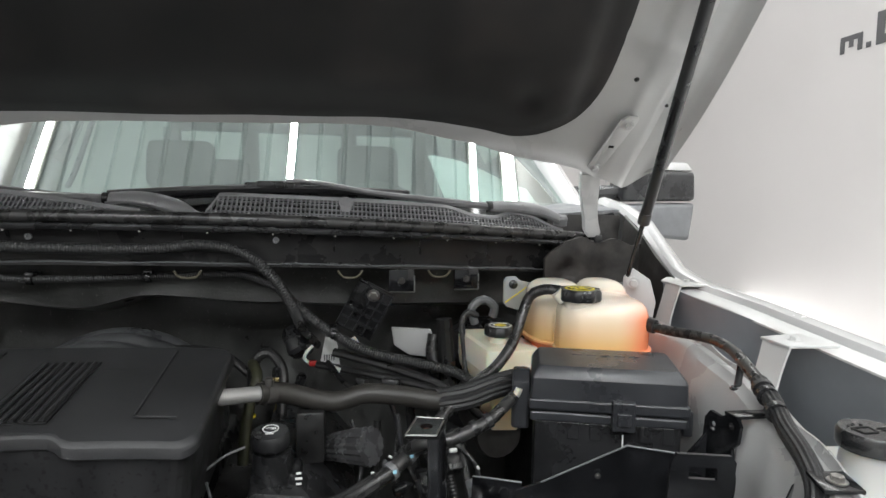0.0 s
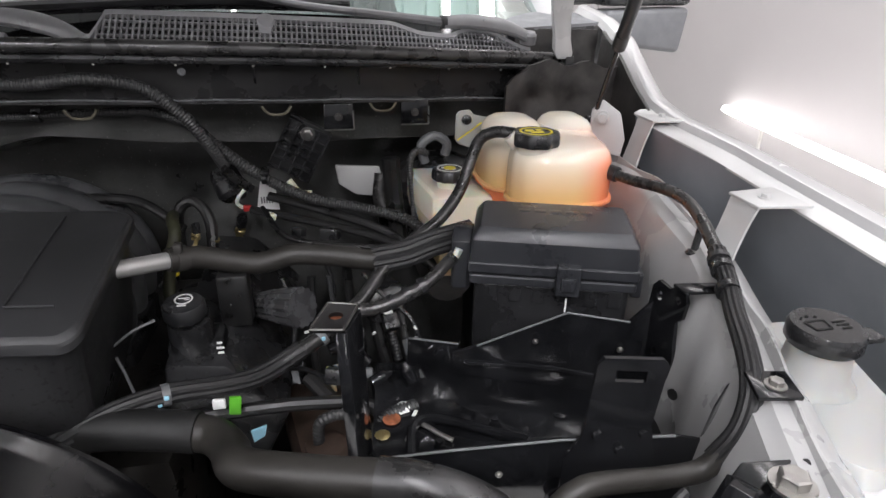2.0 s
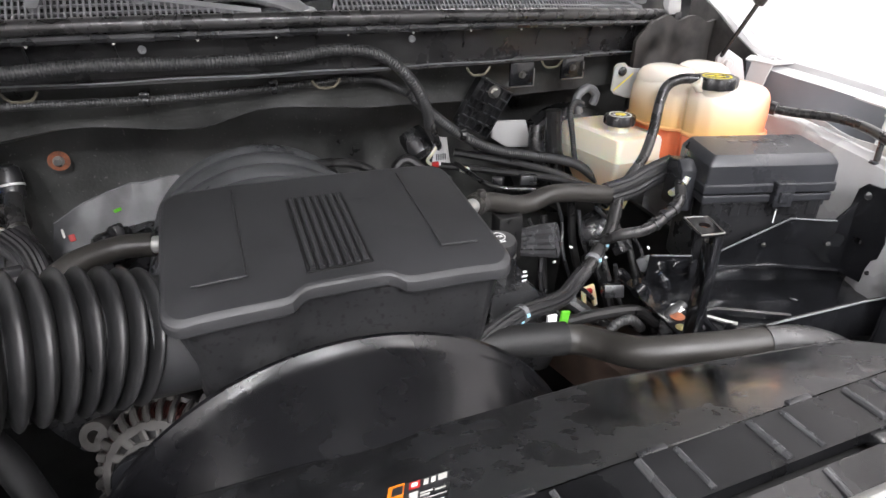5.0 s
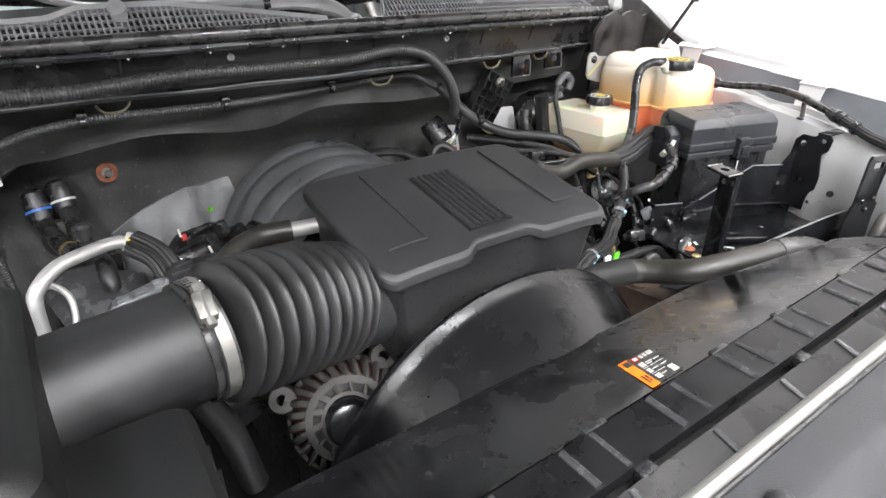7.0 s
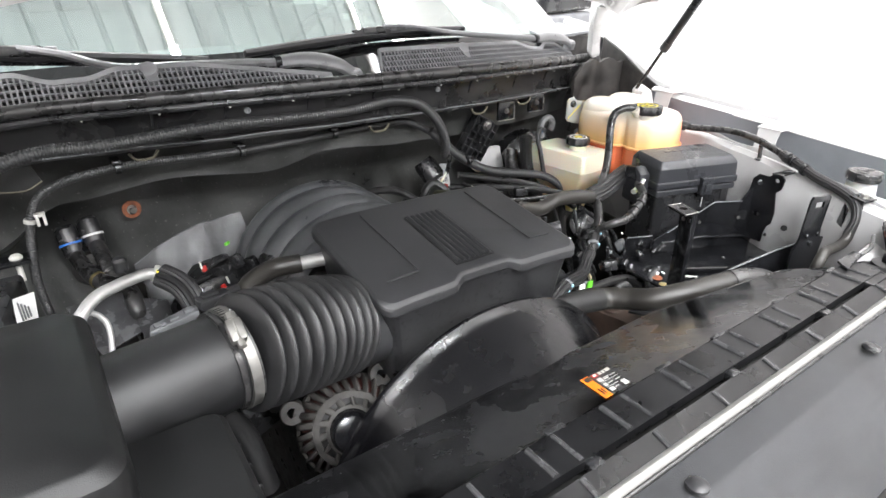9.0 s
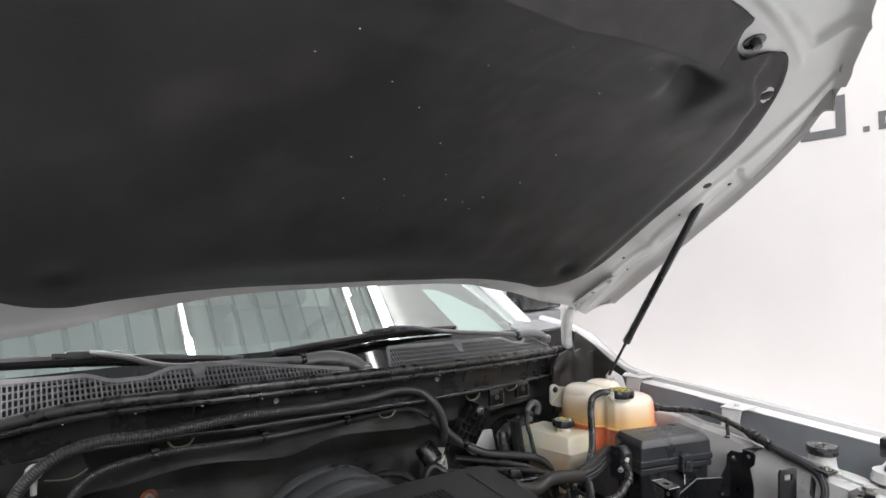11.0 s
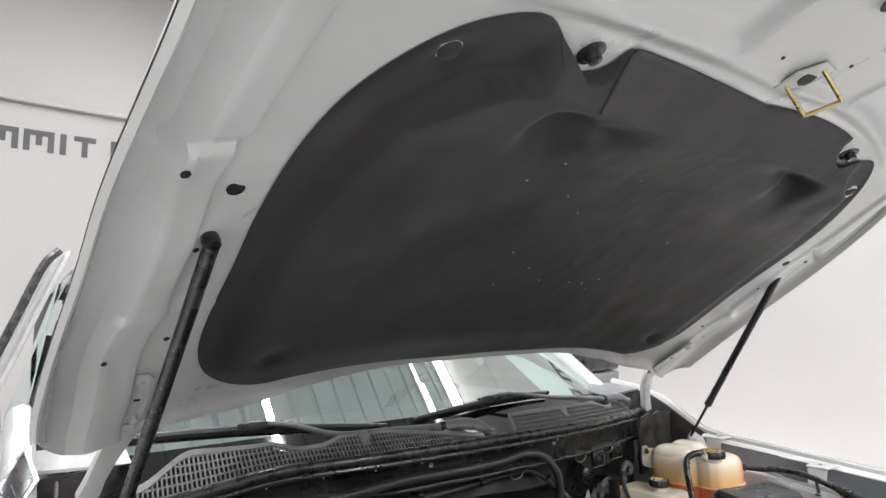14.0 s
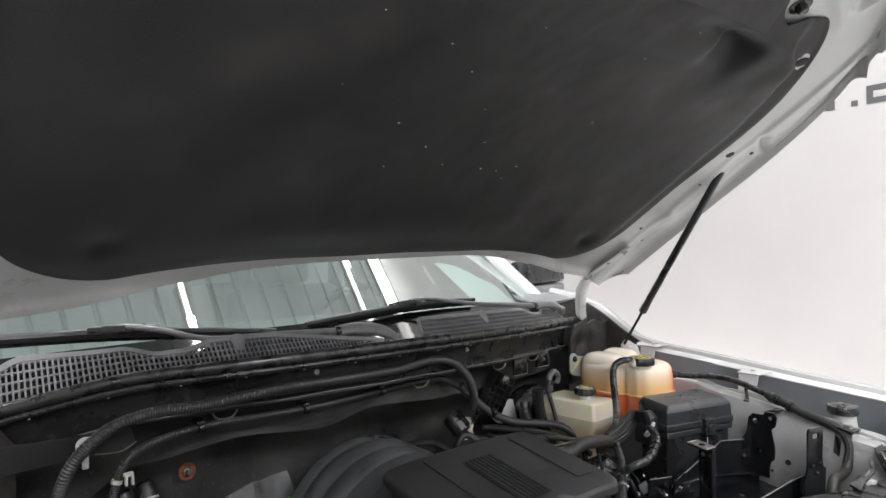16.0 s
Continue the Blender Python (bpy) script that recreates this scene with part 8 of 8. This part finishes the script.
part("blue_tag", bm, CYAN, wires, "pale blue tag")
# White tag coloured grey: the shade it hangs in is painted in.
bm = nb()
prism(bm, [(0.341, 0.72, 1.108), (0.349, 0.72, 1.110), (0.352, 0.72, 1.078), (0.343, 0.72, 1.082)], (0, 0.002, 0))
part("white_tag", bm, GREYPL, wires)
bm = nb()
tube(bm, [(0.168, 0.98, 1.22), (0.178, 0.93, 1.23), (0.187, 0.90, 1.222), (0.180, 0.89, 1.195), (0.172, 0.88, 1.15), (0.17, 0.86, 1.10)], 0.0085, n=12)
part("olive_hose", bm, OLIVE, wires, "olive green fabric wrapped hose")
for z in (1.20, 1.165):
    bm = nb()
    lathe(bm, [(0.0095, -0.002), (0.0095, 0.002)], (0.178 + (z - 1.18) * 0.1, 0.89, z), (0.1, 0.1, 1), 12)
    part("yellow_band", bm, YELLOW, wires)
bm = nb()
lathe(bm, [(0.006, 0), (0.006, 0.012), (0.004, 0.014)], (0.215, 0.90, 1.222), (0.1, 0, 1), 12)
part("sensor_cap", bm, BLACK, wires)
bm = nb()
lathe(bm, [(0.0065, -0.008), (0.0065, 0.0), (0.005, 0.002)], (0.214, 0.90, 1.220), (0.1, 0, 1), 6)
tube(bm, [(0.214, 0.90, 1.213), (0.211, 0.90, 1.203), (0.204, 0.895, 1.195)], 0.0028, n=8)
part("sensor_hex", bm, BRASS, wires)
for q0, q1 in (((0.152, 0.70, 1.168), (0.197, 0.72, 1.188)), ((0.155, 0.70, 1.155), (0.165, 0.70, 1.10))):
    bm = nb()
    tube(bm, [q0, Vector(q0).lerp(q1, 0.5) + Vector((0, 0, 0.004)), q1], 0.0018, n=8)
    part("lever_wire", bm, GREYPL, wires)
for x, y, z, a in ((0.452, 0.70, 1.11, 0.3), (0.475, 0.70, 1.085, 1.0), (0.488, 0.69, 1.12, 2.0), (0.46, 0.66, 1.095, 0.7), (0.505, 0.70, 1.10, 1.7), (0.43, 0.72, 1.13, 2.4), (0.40, 0.78, 1.11, 0.2), (0.345, 0.80, 1.06, 1.1)):
    bm = nb()
    lathe(bm, [(0.0075, -0.012), (0.0085, -0.004), (0.0085, 0.006), (0.0055, 0.010), (0.0035, 0.016)], (x, y, z - 0.02), (math.cos(a), 0.3, math.sin(a)), 14)
    part("plug", bm, STEELBLACK, wires)
bm = nb()
lathe(bm, [(0.030, -0.02), (0.034, -0.01), (0.034, 0.012), (0.022, 0.020), (0.010, 0.022)], (0.470, 0.84, 1.125), (-0.3, -0.8, 0.5), 26)
part("round_actuator", bm, BLACK, wires, "round black vacuum actuator")
bm = nb()
tube(bm, [(0.272, 0.87, 1.115), (0.305, 0.845, 1.128), (0.335, 0.815, 1.140), (0.358, 0.795, 1.147)], lambda t: 0.015 + 0.012 * t, flute=16)
part("woven_sleeve", bm, FOIL, wires, "silvery black woven heat sleeve")
bm = nb()
box(bm, (0.273, 0.805, 1.165), (0.040, 0.03, 0.075), 0.005)
part("sensor_body", bm, SHADERUB, wires)
bm = nb()
prism(bm, [(0.415, 1.16, 1.237), (0.497, 1.16, 1.231), (0.515, 1.16, 1.17), (0.452, 1.16, 1.178), (0.42, 1.16, 1.20)], (0, 0.01, 0), 0.003)
part("pale_bracket", bm, PRIMER, wires, "white painted steering bracket")
bm = nb()
tube(bm, [(0.50, 1.12, 1.23), (0.495, 1.11, 1.19), (0.505, 1.10, 1.16)], 0.016, n=12)
part("sleeve", bm, RUBBER, wires)
bm = nb()
tube(bm, [(0.572, 1.085, 1.258), (0.565, 1.085, 1.29), (0.59, 1.088, 1.305), (0.612, 1.09, 1.29), (0.61, 1.095, 1.27)], 0.0085, n=10)
part("grey_elbow", bm, GREYPL, wires, "grey vacuum elbow")
bst = nb()
lathe(bst, [(0.11, 0.0), (0.125, 0.02), (0.125, 0.06), (0.10, 0.085), (0.05, 0.10)], (0.62, 1.24, 1.12), (0, -1, 0), 40)
tagged(part("brake_booster", bst, BLACK), "round black brake booster on the firewall", "brake booster")

# ---- the air conditioning side ----
ac = thing("ac_line", (-0.42, 0.95, 1.0), "bent aluminium air conditioning line with black crimp hose", "refrigerant line")
bm = nb()
tube(bm, [(-0.383, 0.927, 1.220), (-0.398, 0.925, 1.229), (-0.42, 0.918, 1.231), (-0.445, 0.905, 1.232), (-0.471, 0.89, 1.231), (-0.492, 0.872, 1.222), (-0.504, 0.86, 1.20), (-0.507, 0.855, 1.10)], 0.0088, n=14)
part("aluminium_tube", bm, ALU, ac)
bm = nb()
tube(bm, [(-0.383, 0.927, 1.222), (-0.362, 0.905, 1.208), (-0.352, 0.885, 1.185), (-0.340, 0.85, 1.12)], 0.0175, flute=18)
part("crimped_hose", bm, BRAID, ac, "black ribbed crimp hose")
bm = nb()
lathe(bm, [(0.0125, -0.009), (0.0135, -0.006), (0.0135, 0.006), (0.0125, 0.009)], (-0.384, 0.928, 1.222), (1, -0.3, -0.5), 16)
ferrule = part("ferrule", bm, WHITEPL, ac, "pale speckled ferrule")
for a in (0.3, 1.2, 2.0, 2.9, 3.6):
    bm = nb()
    box(bm, Vector((-0.385, 0.922, 1.224)) + Vector((0.004 * math.sin(5 * a), -0.006 + 0.003 * math.cos(a), 0.010 * math.sin(a))), (0.004, 0.004, 0.003), 0.001)
    part("paint_fleck", bm, YELLOW if a < 2.5 else BLACK, ferrule)
bm = nb()
tube(bm, [(-0.50, 0.90, 1.203), (-0.483, 0.90, 1.203), (-0.470, 0.888, 1.191), (-0.469, 0.875, 1.172), (-0.476, 0.86, 1.14)], 0.0042, n=10)
part("thin_tube", bm, ALU, ac)
bm = nb()
lathe(bm, [(0.010, 0), (0.010, 0.016), (0.007, 0.020)], (-0.432, 0.925, 1.245), n=14)
part("service_cap", bm, BLACK, ac)
ht = thing("heater_hoses", (-0.46, 1.18, 1.05), "pair of black heater hoses with quick connectors on the firewall", "heater hose")
for x, y, z, m, run in ((-0.481, 1.213, 1.194, BLUE, [(-0.471, 1.172, 1.159), (-0.457, 1.122, 1.150), (-0.421, 1.062, 1.146), (-0.418, 1.022, 1.125), (-0.41, 1.002, 1.03)]),
                        (-0.444, 1.218, 1.201, LABELW, [(-0.439, 1.172, 1.172), (-0.434, 1.142, 1.150), (-0.41, 1.102, 1.12), (-0.38, 1.082, 1.04)])):
    aim = (0.08, -0.45, -0.88)
    bm = nb()
    lathe(bm, [(0.012, -0.032), (0.0175, -0.026), (0.0185, -0.012), (0.0185, 0.006), (0.0165, 0.012), (0.0175, 0.016), (0.0160, 0.024)], (x, y, z), aim, 20)
    box(bm, Vector((x - 0.012, y - 0.006, z + 0.004)), (0.008, 0.012, 0.020), 0.002)
    con = part("connector", bm, BLACK, ht)
    bm = nb()
    lathe(bm, [(0.0193, 0.001), (0.0193, 0.0050)], (x, y, z), aim, 20)
    part("lock_ring", bm, m, con)
    bm = nb()
    tube(bm, [(x + 0.001, y - 0.008, z - 0.015)] + run, 0.0142, n=14)
    part("hose", bm, RUBBER, ht)
    bm = nb()
    lathe(bm, [(0.0152, -0.003), (0.0152, 0.003)], run[1], Vector(run[2]) - Vector(run[0]), 14)
    part("hose_clamp", bm, BRASS if m is BLUE else STEEL, ht)
bm = nb()
lathe(bm, [(0.030, -0.02), (0.032, 0), (0.026, 0.014), (0.012, 0.018)], (-0.458, 1.19, 1.145), (0.2, -0.9, 0.4), 24)
part("flange", bm, CAST, ht)
bm = nb()
prism(bm, [(-0.50, 1.02, 1.10), (-0.40, 1.0, 1.10), (-0.39, 1.07, 1.15), (-0.48, 1.09, 1.15)], (0, 0.02, -0.05), 0.006)
part("expansion_block", bm, GREASE, ht)
fo = nb()      # a crinkled film with a slanting upper edge


def film_pt(u, v):
    """A flat cloudy sheet bent along a few straight creases."""
    top = Vector((lerp(-0.392, -0.184, u), 1.17, ramp(u, [(0, 1.139), (0.24, 1.170), (0.63, 1.196), (0.70, 1.193), (1, 1.200)])))
    low = Vector((lerp(-0.405, -0.16, u), 1.09, 1.04))
    crease = 0.010 * abs(((u * 2.3 + v * 0.8) % 1) - 0.5) + 0.006 * abs(((u * 1.1 - v * 1.7) % 1) - 0.5)
    return top.lerp(low, v) + Vector((0, crease - 0.004, 0.0012 * noise.noise((u * 14, v * 12, 7))))


film = thing("heat_shield", (-0.29, 1.13, 1.04), "cloudy grey creased film shield behind the engine", "heat shield")
sheet(fo, 46, 24, film_pt, (0, 0.0015, 0))
part("film", fo, FILM, film, sharp=0.2)
bm = nb()
tube(bm, [film_pt(k / 24, 0.0) for k in range(25)], 0.0011, n=6, raw=True)
part("hem", bm, GREYPL, film, "pale folded upper hem")
hp2 = thing("heat_plate", (-0.44, 1.0, 1.07), "dull grey pressed heat plates below the refrigerant line", "heat plate")
for pts in ([(-0.515, 1.06, 1.145), (-0.43, 1.05, 1.150), (-0.405, 0.99, 1.105), (-0.485, 0.97, 1.09)], [(-0.425, 1.04, 1.145), (-0.37, 1.02, 1.13), (-0.365, 0.95, 1.07), (-0.42, 0.94, 1.07)]):
    bm = nb()
    prism(bm, pts, (0, 0.002, -0.004), 0.001)
    part("plate", bm, FOIL, hp2)
inj = thing("injector_connectors", (-0.27, 0.92, 1.1), "black engine connectors with red locking tabs", "connectors")
for p, s, m in (((-0.275, 0.985, 1.165), (0.05, 0.05, 0.05), BLACK), ((-0.235, 0.97, 1.175), (0.022, 0.03, 0.03), BLACK), ((-0.316, 0.945, 1.204), (0.008, 0.006, 0.010), RED), ((-0.296, 0.92, 1.174), (0.008, 0.006, 0.012), RED), ((-0.322, 0.935, 1.216), (0.003, 0.003, 0.012), WHITEPL), ((-0.290, 0.912, 1.190), (0.003, 0.003, 0.012), WHITEPL), ((-0.262, 0.95, 1.20), (0.016, 0.020, 0.024), BLACK), ((-0.20, 0.955, 1.18), (0.04, 0.04, 0.035), BLACK),
                ((-0.31, 0.955, 1.155), (0.06, 0.05, 0.05), BLACK), ((-0.262, 0.995, 1.216), (0.010, 0.006, 0.005), GREEN), ((-0.16, 0.93, 1.175), (0.05, 0.04, 0.05), BLACK)):
    bm = nb()
    box(bm, p, s, min(s) * 0.25, Matrix.Rotation(p[0] * 9, 3, "Z") @ Matrix.Rotation(0.4, 3, "X"))
    part("connector", bm, m, inj)
h = thing("pcv_hose", (-0.27, 0.78, 1.2), "black elbow hose with aluminium stub at the engine cover", "hose")
bm = nb()
tube(bm, [(-0.168, 0.785, 1.246), (-0.212, 0.822, 1.232)], 0.0105, n=14, step=0.03)
part("metal_stub", bm, ALU, h)
bm = nb()
tube(bm, [(-0.202, 0.815, 1.235), (-0.245, 0.822, 1.234), (-0.29, 0.795, 1.232), (-0.318, 0.76, 1.215), (-0.325, 0.74, 1.17), (-0.32, 0.735, 1.10)], 0.0145, n=16)
part("elbow", bm, BROWNRUB, h)
sn = thing("map_sensor", (-0.38, 0.73, 1.22), "grey electrical sensor plug lying by the intake hose", "sensor")
bm = nb()
prism(bm, [(-0.434, 0.722, 1.246), (-0.430, 0.740, 1.246), (-0.392, 0.746, 1.252), (-0.372, 0.742, 1.256), (-0.374, 0.724, 1.256), (-0.396, 0.722, 1.252)], (0, 0, -0.009), 0.002)
body = part("body", bm, GREYPL, sn)
for x, y, z, w in ((-0.420, 0.731, 1.248, 0.014), (-0.402, 0.733, 1.250, 0.012), (-0.384, 0.734, 1.255, 0.012)):
    bm = nb()
    box(bm, (x, y, z), (w, 0.010, 0.005), 0.0015, Matrix.Rotation(0.15, 3, "Z"))
    part("raised_key", bm, GREYPL, body)
bm = nb()
lathe(bm, [(0.005, 0), (0.005, 0.03)], (-0.428, 0.72, 1.240), (0, -0.3, -1), 10)
lathe(bm, [(0.006, 0), (0.006, 0.034)], (-0.384, 0.730, 1.248), (0, -0.2, -1), 10)
part("stem", bm, GREYPL, sn)
bm = nb()
box(bm, (-0.352, 0.736, 1.259), (0.042, 0.020, 0.014), 0.003, Matrix.Rotation(0.2, 3, "Z"))
box(bm, (-0.356, 0.736, 1.268), (0.022, 0.010, 0.006), 0.002, Matrix.Rotation(0.2, 3, "Z"))
box(bm, (-0.325, 0.741, 1.262), (0.016, 0.012, 0.009), 0.002, Matrix.Rotation(0.2, 3, "Z"))
part("plug", bm, BLACK, sn)
bs = thing("breather_sleeve", (-0.36, 0.68, 1.0), "black braided sleeve hanging below the intake hose", "hose")
bm = nb()
tube(bm, [(-0.385, 0.665, 1.19), (-0.378, 0.66, 1.14), (-0.36, 0.655, 1.09), (-0.345, 0.65, 1.0)], 0.016, n=16)
part("sleeve", bm, BRAID, bs)
cl = thing("ecu_box", (-0.70, 0.92, 1.0), "black ribbed plastic control box with label", "control box")
bm = nb()
prism(bm, [(-0.80, 0.84, 1.10), (-0.575, 0.84, 1.10), (-0.548, 0.97, 1.10), (-0.80, 0.97, 1.10)], (0, 0, 0.158), 0.006)
part("body", bm, BLACK, cl)
for k in range(6):
    bm = nb()
    box(bm, (-0.60 - 0.03 * k, 0.905, 1.261), (0.010, 0.12, 0.008), 0.002)
    part("rib", bm, BLACK, cl)
bm = nb()
prism(bm, [(-0.566, 0.862, 1.222), (-0.545, 0.880, 1.220), (-0.540, 0.880, 1.264), (-0.561, 0.862, 1.269)], (0.002, 0.002, 0))
slip = part("label", bm, LABELW, cl, "white paper label")
for k in range(4):
    bm = nb()
    prism(bm, [(-0.5585 + 0.003 * k, 0.8655 + 0.0025 * k, 1.235), (-0.5575 + 0.003 * k, 0.8663 + 0.0025 * k, 1.235), (-0.5575 + 0.003 * k, 0.8663 + 0.0025 * k, 1.262 - 0.004 * k), (-0.5585 + 0.003 * k, 0.8655 + 0.0025 * k, 1.262 - 0.004 * k)], (0.0012, -0.0012, 0))
    part("print_bar", bm, GREYPL, slip)
bm = nb()
prism(bm, [(-0.585, 0.985, 1.262), (-0.535, 0.985, 1.262), (-0.535, 1.02, 1.262), (-0.585, 1.02, 1.262)], (0, 0, 0.005), 0.001)
part("mounting_tab", bm, STEELBLACK, cl)
bm = nb()
lathe(bm, [(0.008, 0), (0.0085, 0.003), (0.006, 0.006)], (-0.552, 1.002, 1.267), n=14)
lathe(bm, [(0.004, 0), (0.004, -0.03)], (-0.552, 1.002, 1.262), n=10)
part("pin", bm, WHITEPL, cl)
bn = thing("body_plug", (-0.568, 1.045, 1.37), "round cream plastic plug in the firewall mat", "plug")
bm = nb()
lathe(bm, [(0.0125, 0), (0.0130, 0.003), (0.0105, 0.005), (0.0060, 0.0045), (0.0045, 0.006)], (-0.568, 1.048, 1.370), (0.1, -1, 0.3), 22)
part("disc", bm, WHITEPL, bn)
bm = nb()
lathe(bm, [(0.005, 0), (0.0045, 0.022)], (-0.568, 1.044, 1.358), (0, 0, -1), 10)
part("stem", bm, WHITEPL, bn)
hole = thing("vent_opening", (-0.6, 1.062, 1.36), "dark opening with torn cream edge in the firewall mat", "opening")
# Flat near-black patch stands in for the depth of the opening.
bm = nb()
prism(bm, [(-0.70, 1.062, 1.388), (-0.502, 1.062, 1.382), (-0.495, 1.062, 1.358), (-0.517, 1.062, 1.347), (-0.553, 1.062, 1.351), (-0.70, 1.062, 1.345)], (0, -0.004, 0))
part("recess", bm, DARK, hole)
bm = nb()
tube(bm, [(-0.553, 1.056, 1.351), (-0.535, 1.056, 1.348), (-0.517, 1.056, 1.347), (-0.505, 1.056, 1.352), (-0.494, 1.056, 1.358)], 0.0013, n=6)
part("torn_edge", bm, CLIPZINC, hole, "frayed cream fibre edge")

# ---- right front corner: hood stop, horn bracket, headlight panel ----
hs = thing("hood_stop", (0.566, 0.294, 1.20), "round black rubber hood stop on a cupped base", "hood stop")
bm = nb()
lathe(bm, [(0.034, 0), (0.036, 0.005), (0.035, 0.010), (0.026, 0.013), (0.0245, 0.022), (0.020, 0.024), (0.012, 0.0245), (0.0115, 0.036), (0.009, 0.038), (0.0055, 0.038), (0.0055, 0.030), (0.0, 0.030)], (0.566, 0.294, 1.200), (0, 0, 1), 36, caps=False)
part("rubber_cup", bm, BAFFLE, hs)
bm = nb()
lathe(bm, [(0.048, -0.010), (0.050, 0.004), (0.0475, 0.006), (0.044, 0.002), (0.040, -0.004)], (0.566, 0.294, 1.197), (0, 0, 1), 36, caps=False)
part("bowl_rim", bm, STEELBLACK, hs)
bm = nb()
tube(bm, [(0.515, 0.285, 1.205), (0.52, 0.325, 1.21), (0.56, 0.338, 1.215), (0.60, 0.335, 1.225), (0.63, 0.345, 1.235)], 0.0035, n=8)
part("wire_loop", bm, BLACK, hs)
hb = thing("latch_bracket", (0.60, 0.30, 1.19), "ribbed black steel bracket bolted by the headlight", "bracket")
bm = nb()
prism(bm, [(0.560, 0.262, 1.200), (0.572, 0.292, 1.208), (0.672, 0.350, 1.245), (0.722, 0.345, 1.245), (0.712, 0.305, 1.235), (0.630, 0.255, 1.200)], (0, 0, 0.006), 0.002)
part("plate", bm, STEELBLACK, hb)
for k in range(2):      # two pressed ridges with flat tops
    bm = nb()
    a, b = Vector((0.590 + 0.030 * k, 0.286 - 0.012 * k, 1.208)), Vector((0.668 + 0.026 * k, 0.335 - 0.010 * k, 1.245))
    n = Vector((-0.53, 0.85, 0)) * 0.011
    up = Vector((0, 0, 0.010))
    rings = [[bm.verts.new(q + o) for o in (-n * 1.3, -n * 0.7 + up * f, n * 0.7 + up * f, n * 1.3)] for q, f in ((a, 0.3), (a.lerp(b, 0.15), 1.0), (a.lerp(b, 0.85), 1.0), (b, 0.2))]
    skin(bm, rings)
    bmesh.ops.bevel(bm, geom=list(bm.edges), offset=0.002, segments=2, profile=0.5, affect="EDGES", clamp_overlap=True)
    part("rib", bm, STEELBLACK, hb)
bm = nb()
bolt(bm, (0.688, 0.322, 1.254), (0, 0, 1), 0.010, 0.010)
part("bolt", bm, STEEL, hb)
hc = thing("hose_clamp_bracket", (0.73, 0.41, 1.22), "black hose clamp bracket bolted to the apron", "bracket")
bm = nb()
prism(bm, [(0.722, 0.400, 1.255), (0.730, 0.430, 1.258), (0.764, 0.424, 1.258), (0.758, 0.394, 1.255)], (0, 0, 0.004), 0.001)
prism(bm, [(0.700, 0.415, 1.245), (0.722, 0.432, 1.250), (0.718, 0.435, 1.21), (0.697, 0.418, 1.21)], (-0.006, -0.003, 0), 0.001)
part("plate", bm, STEELBLACK, hc)
bm = nb()
bolt(bm, (0.744, 0.410, 1.260), (0, 0, 1), 0.0058, 0.006)
part("bolt", bm, STEEL, hc)
hp = thing("headlight_panel", (0.72, 0.26, 1.10), "white painted headlight mounting panel", "body panel")
bm = nb()
sheet(bm, 24, 16, lambda u, v: Vector((lerp(0.60, 0.98, u), lerp(0.16, 0.36, v), 1.19 + 0.045 * u + 0.018 * noise.noise((u * 5, v * 5, 4)) - 0.06 * max(0, 0.25 - u) + 0.03 * v * u)), (0, 0, -0.06))
part("panel", bm, PAINT, hp)
bm = nb()
box(bm, (0.877, 0.338, 1.296), (0.030, 0.030, 0.040), 0.004)
part("height_block", bm, BLACK, hp)
bm = nb()
lathe(bm, [(0.022, 0), (0.020, 0.015), (0.012, 0.022)], (0.842, 0.318, 1.252), n=18)
part("height_adjuster", bm, BLACK, hp)
bm = nb()
lathe(bm, [(0.045, 0), (0.040, 0.02)], (0.845, 0.32, 1.238), n=24)
part("adjuster_boss", bm, PAINT, hp)
for k in range(5):
    bm = nb()
    box(bm, (0.62 + 0.03 * k, 0.15, 1.19 - 0.004 * k), (0.020, 0.05, 0.03), 0.003)
    part("grille_tooth", bm, BLACK, hp)
lp = thing("support_tab", (0.51, 0.33, 1.21), "flat black steel tab on the radiator support", "bracket")
bm = nb()
prism(bm, [(0.470, 0.318, 1.228), (0.487, 0.340, 1.228), (0.545, 0.342, 1.228), (0.548, 0.330, 1.228)], (0, 0, 0.004), 0.001)
part("plate", bm, BLACK, lp)
bm = nb()
box(bm, (0.500, 0.300, 1.216), (0.075, 0.045, 0.016), 0.003)
part("end_block", bm, BAFFLE, lp)
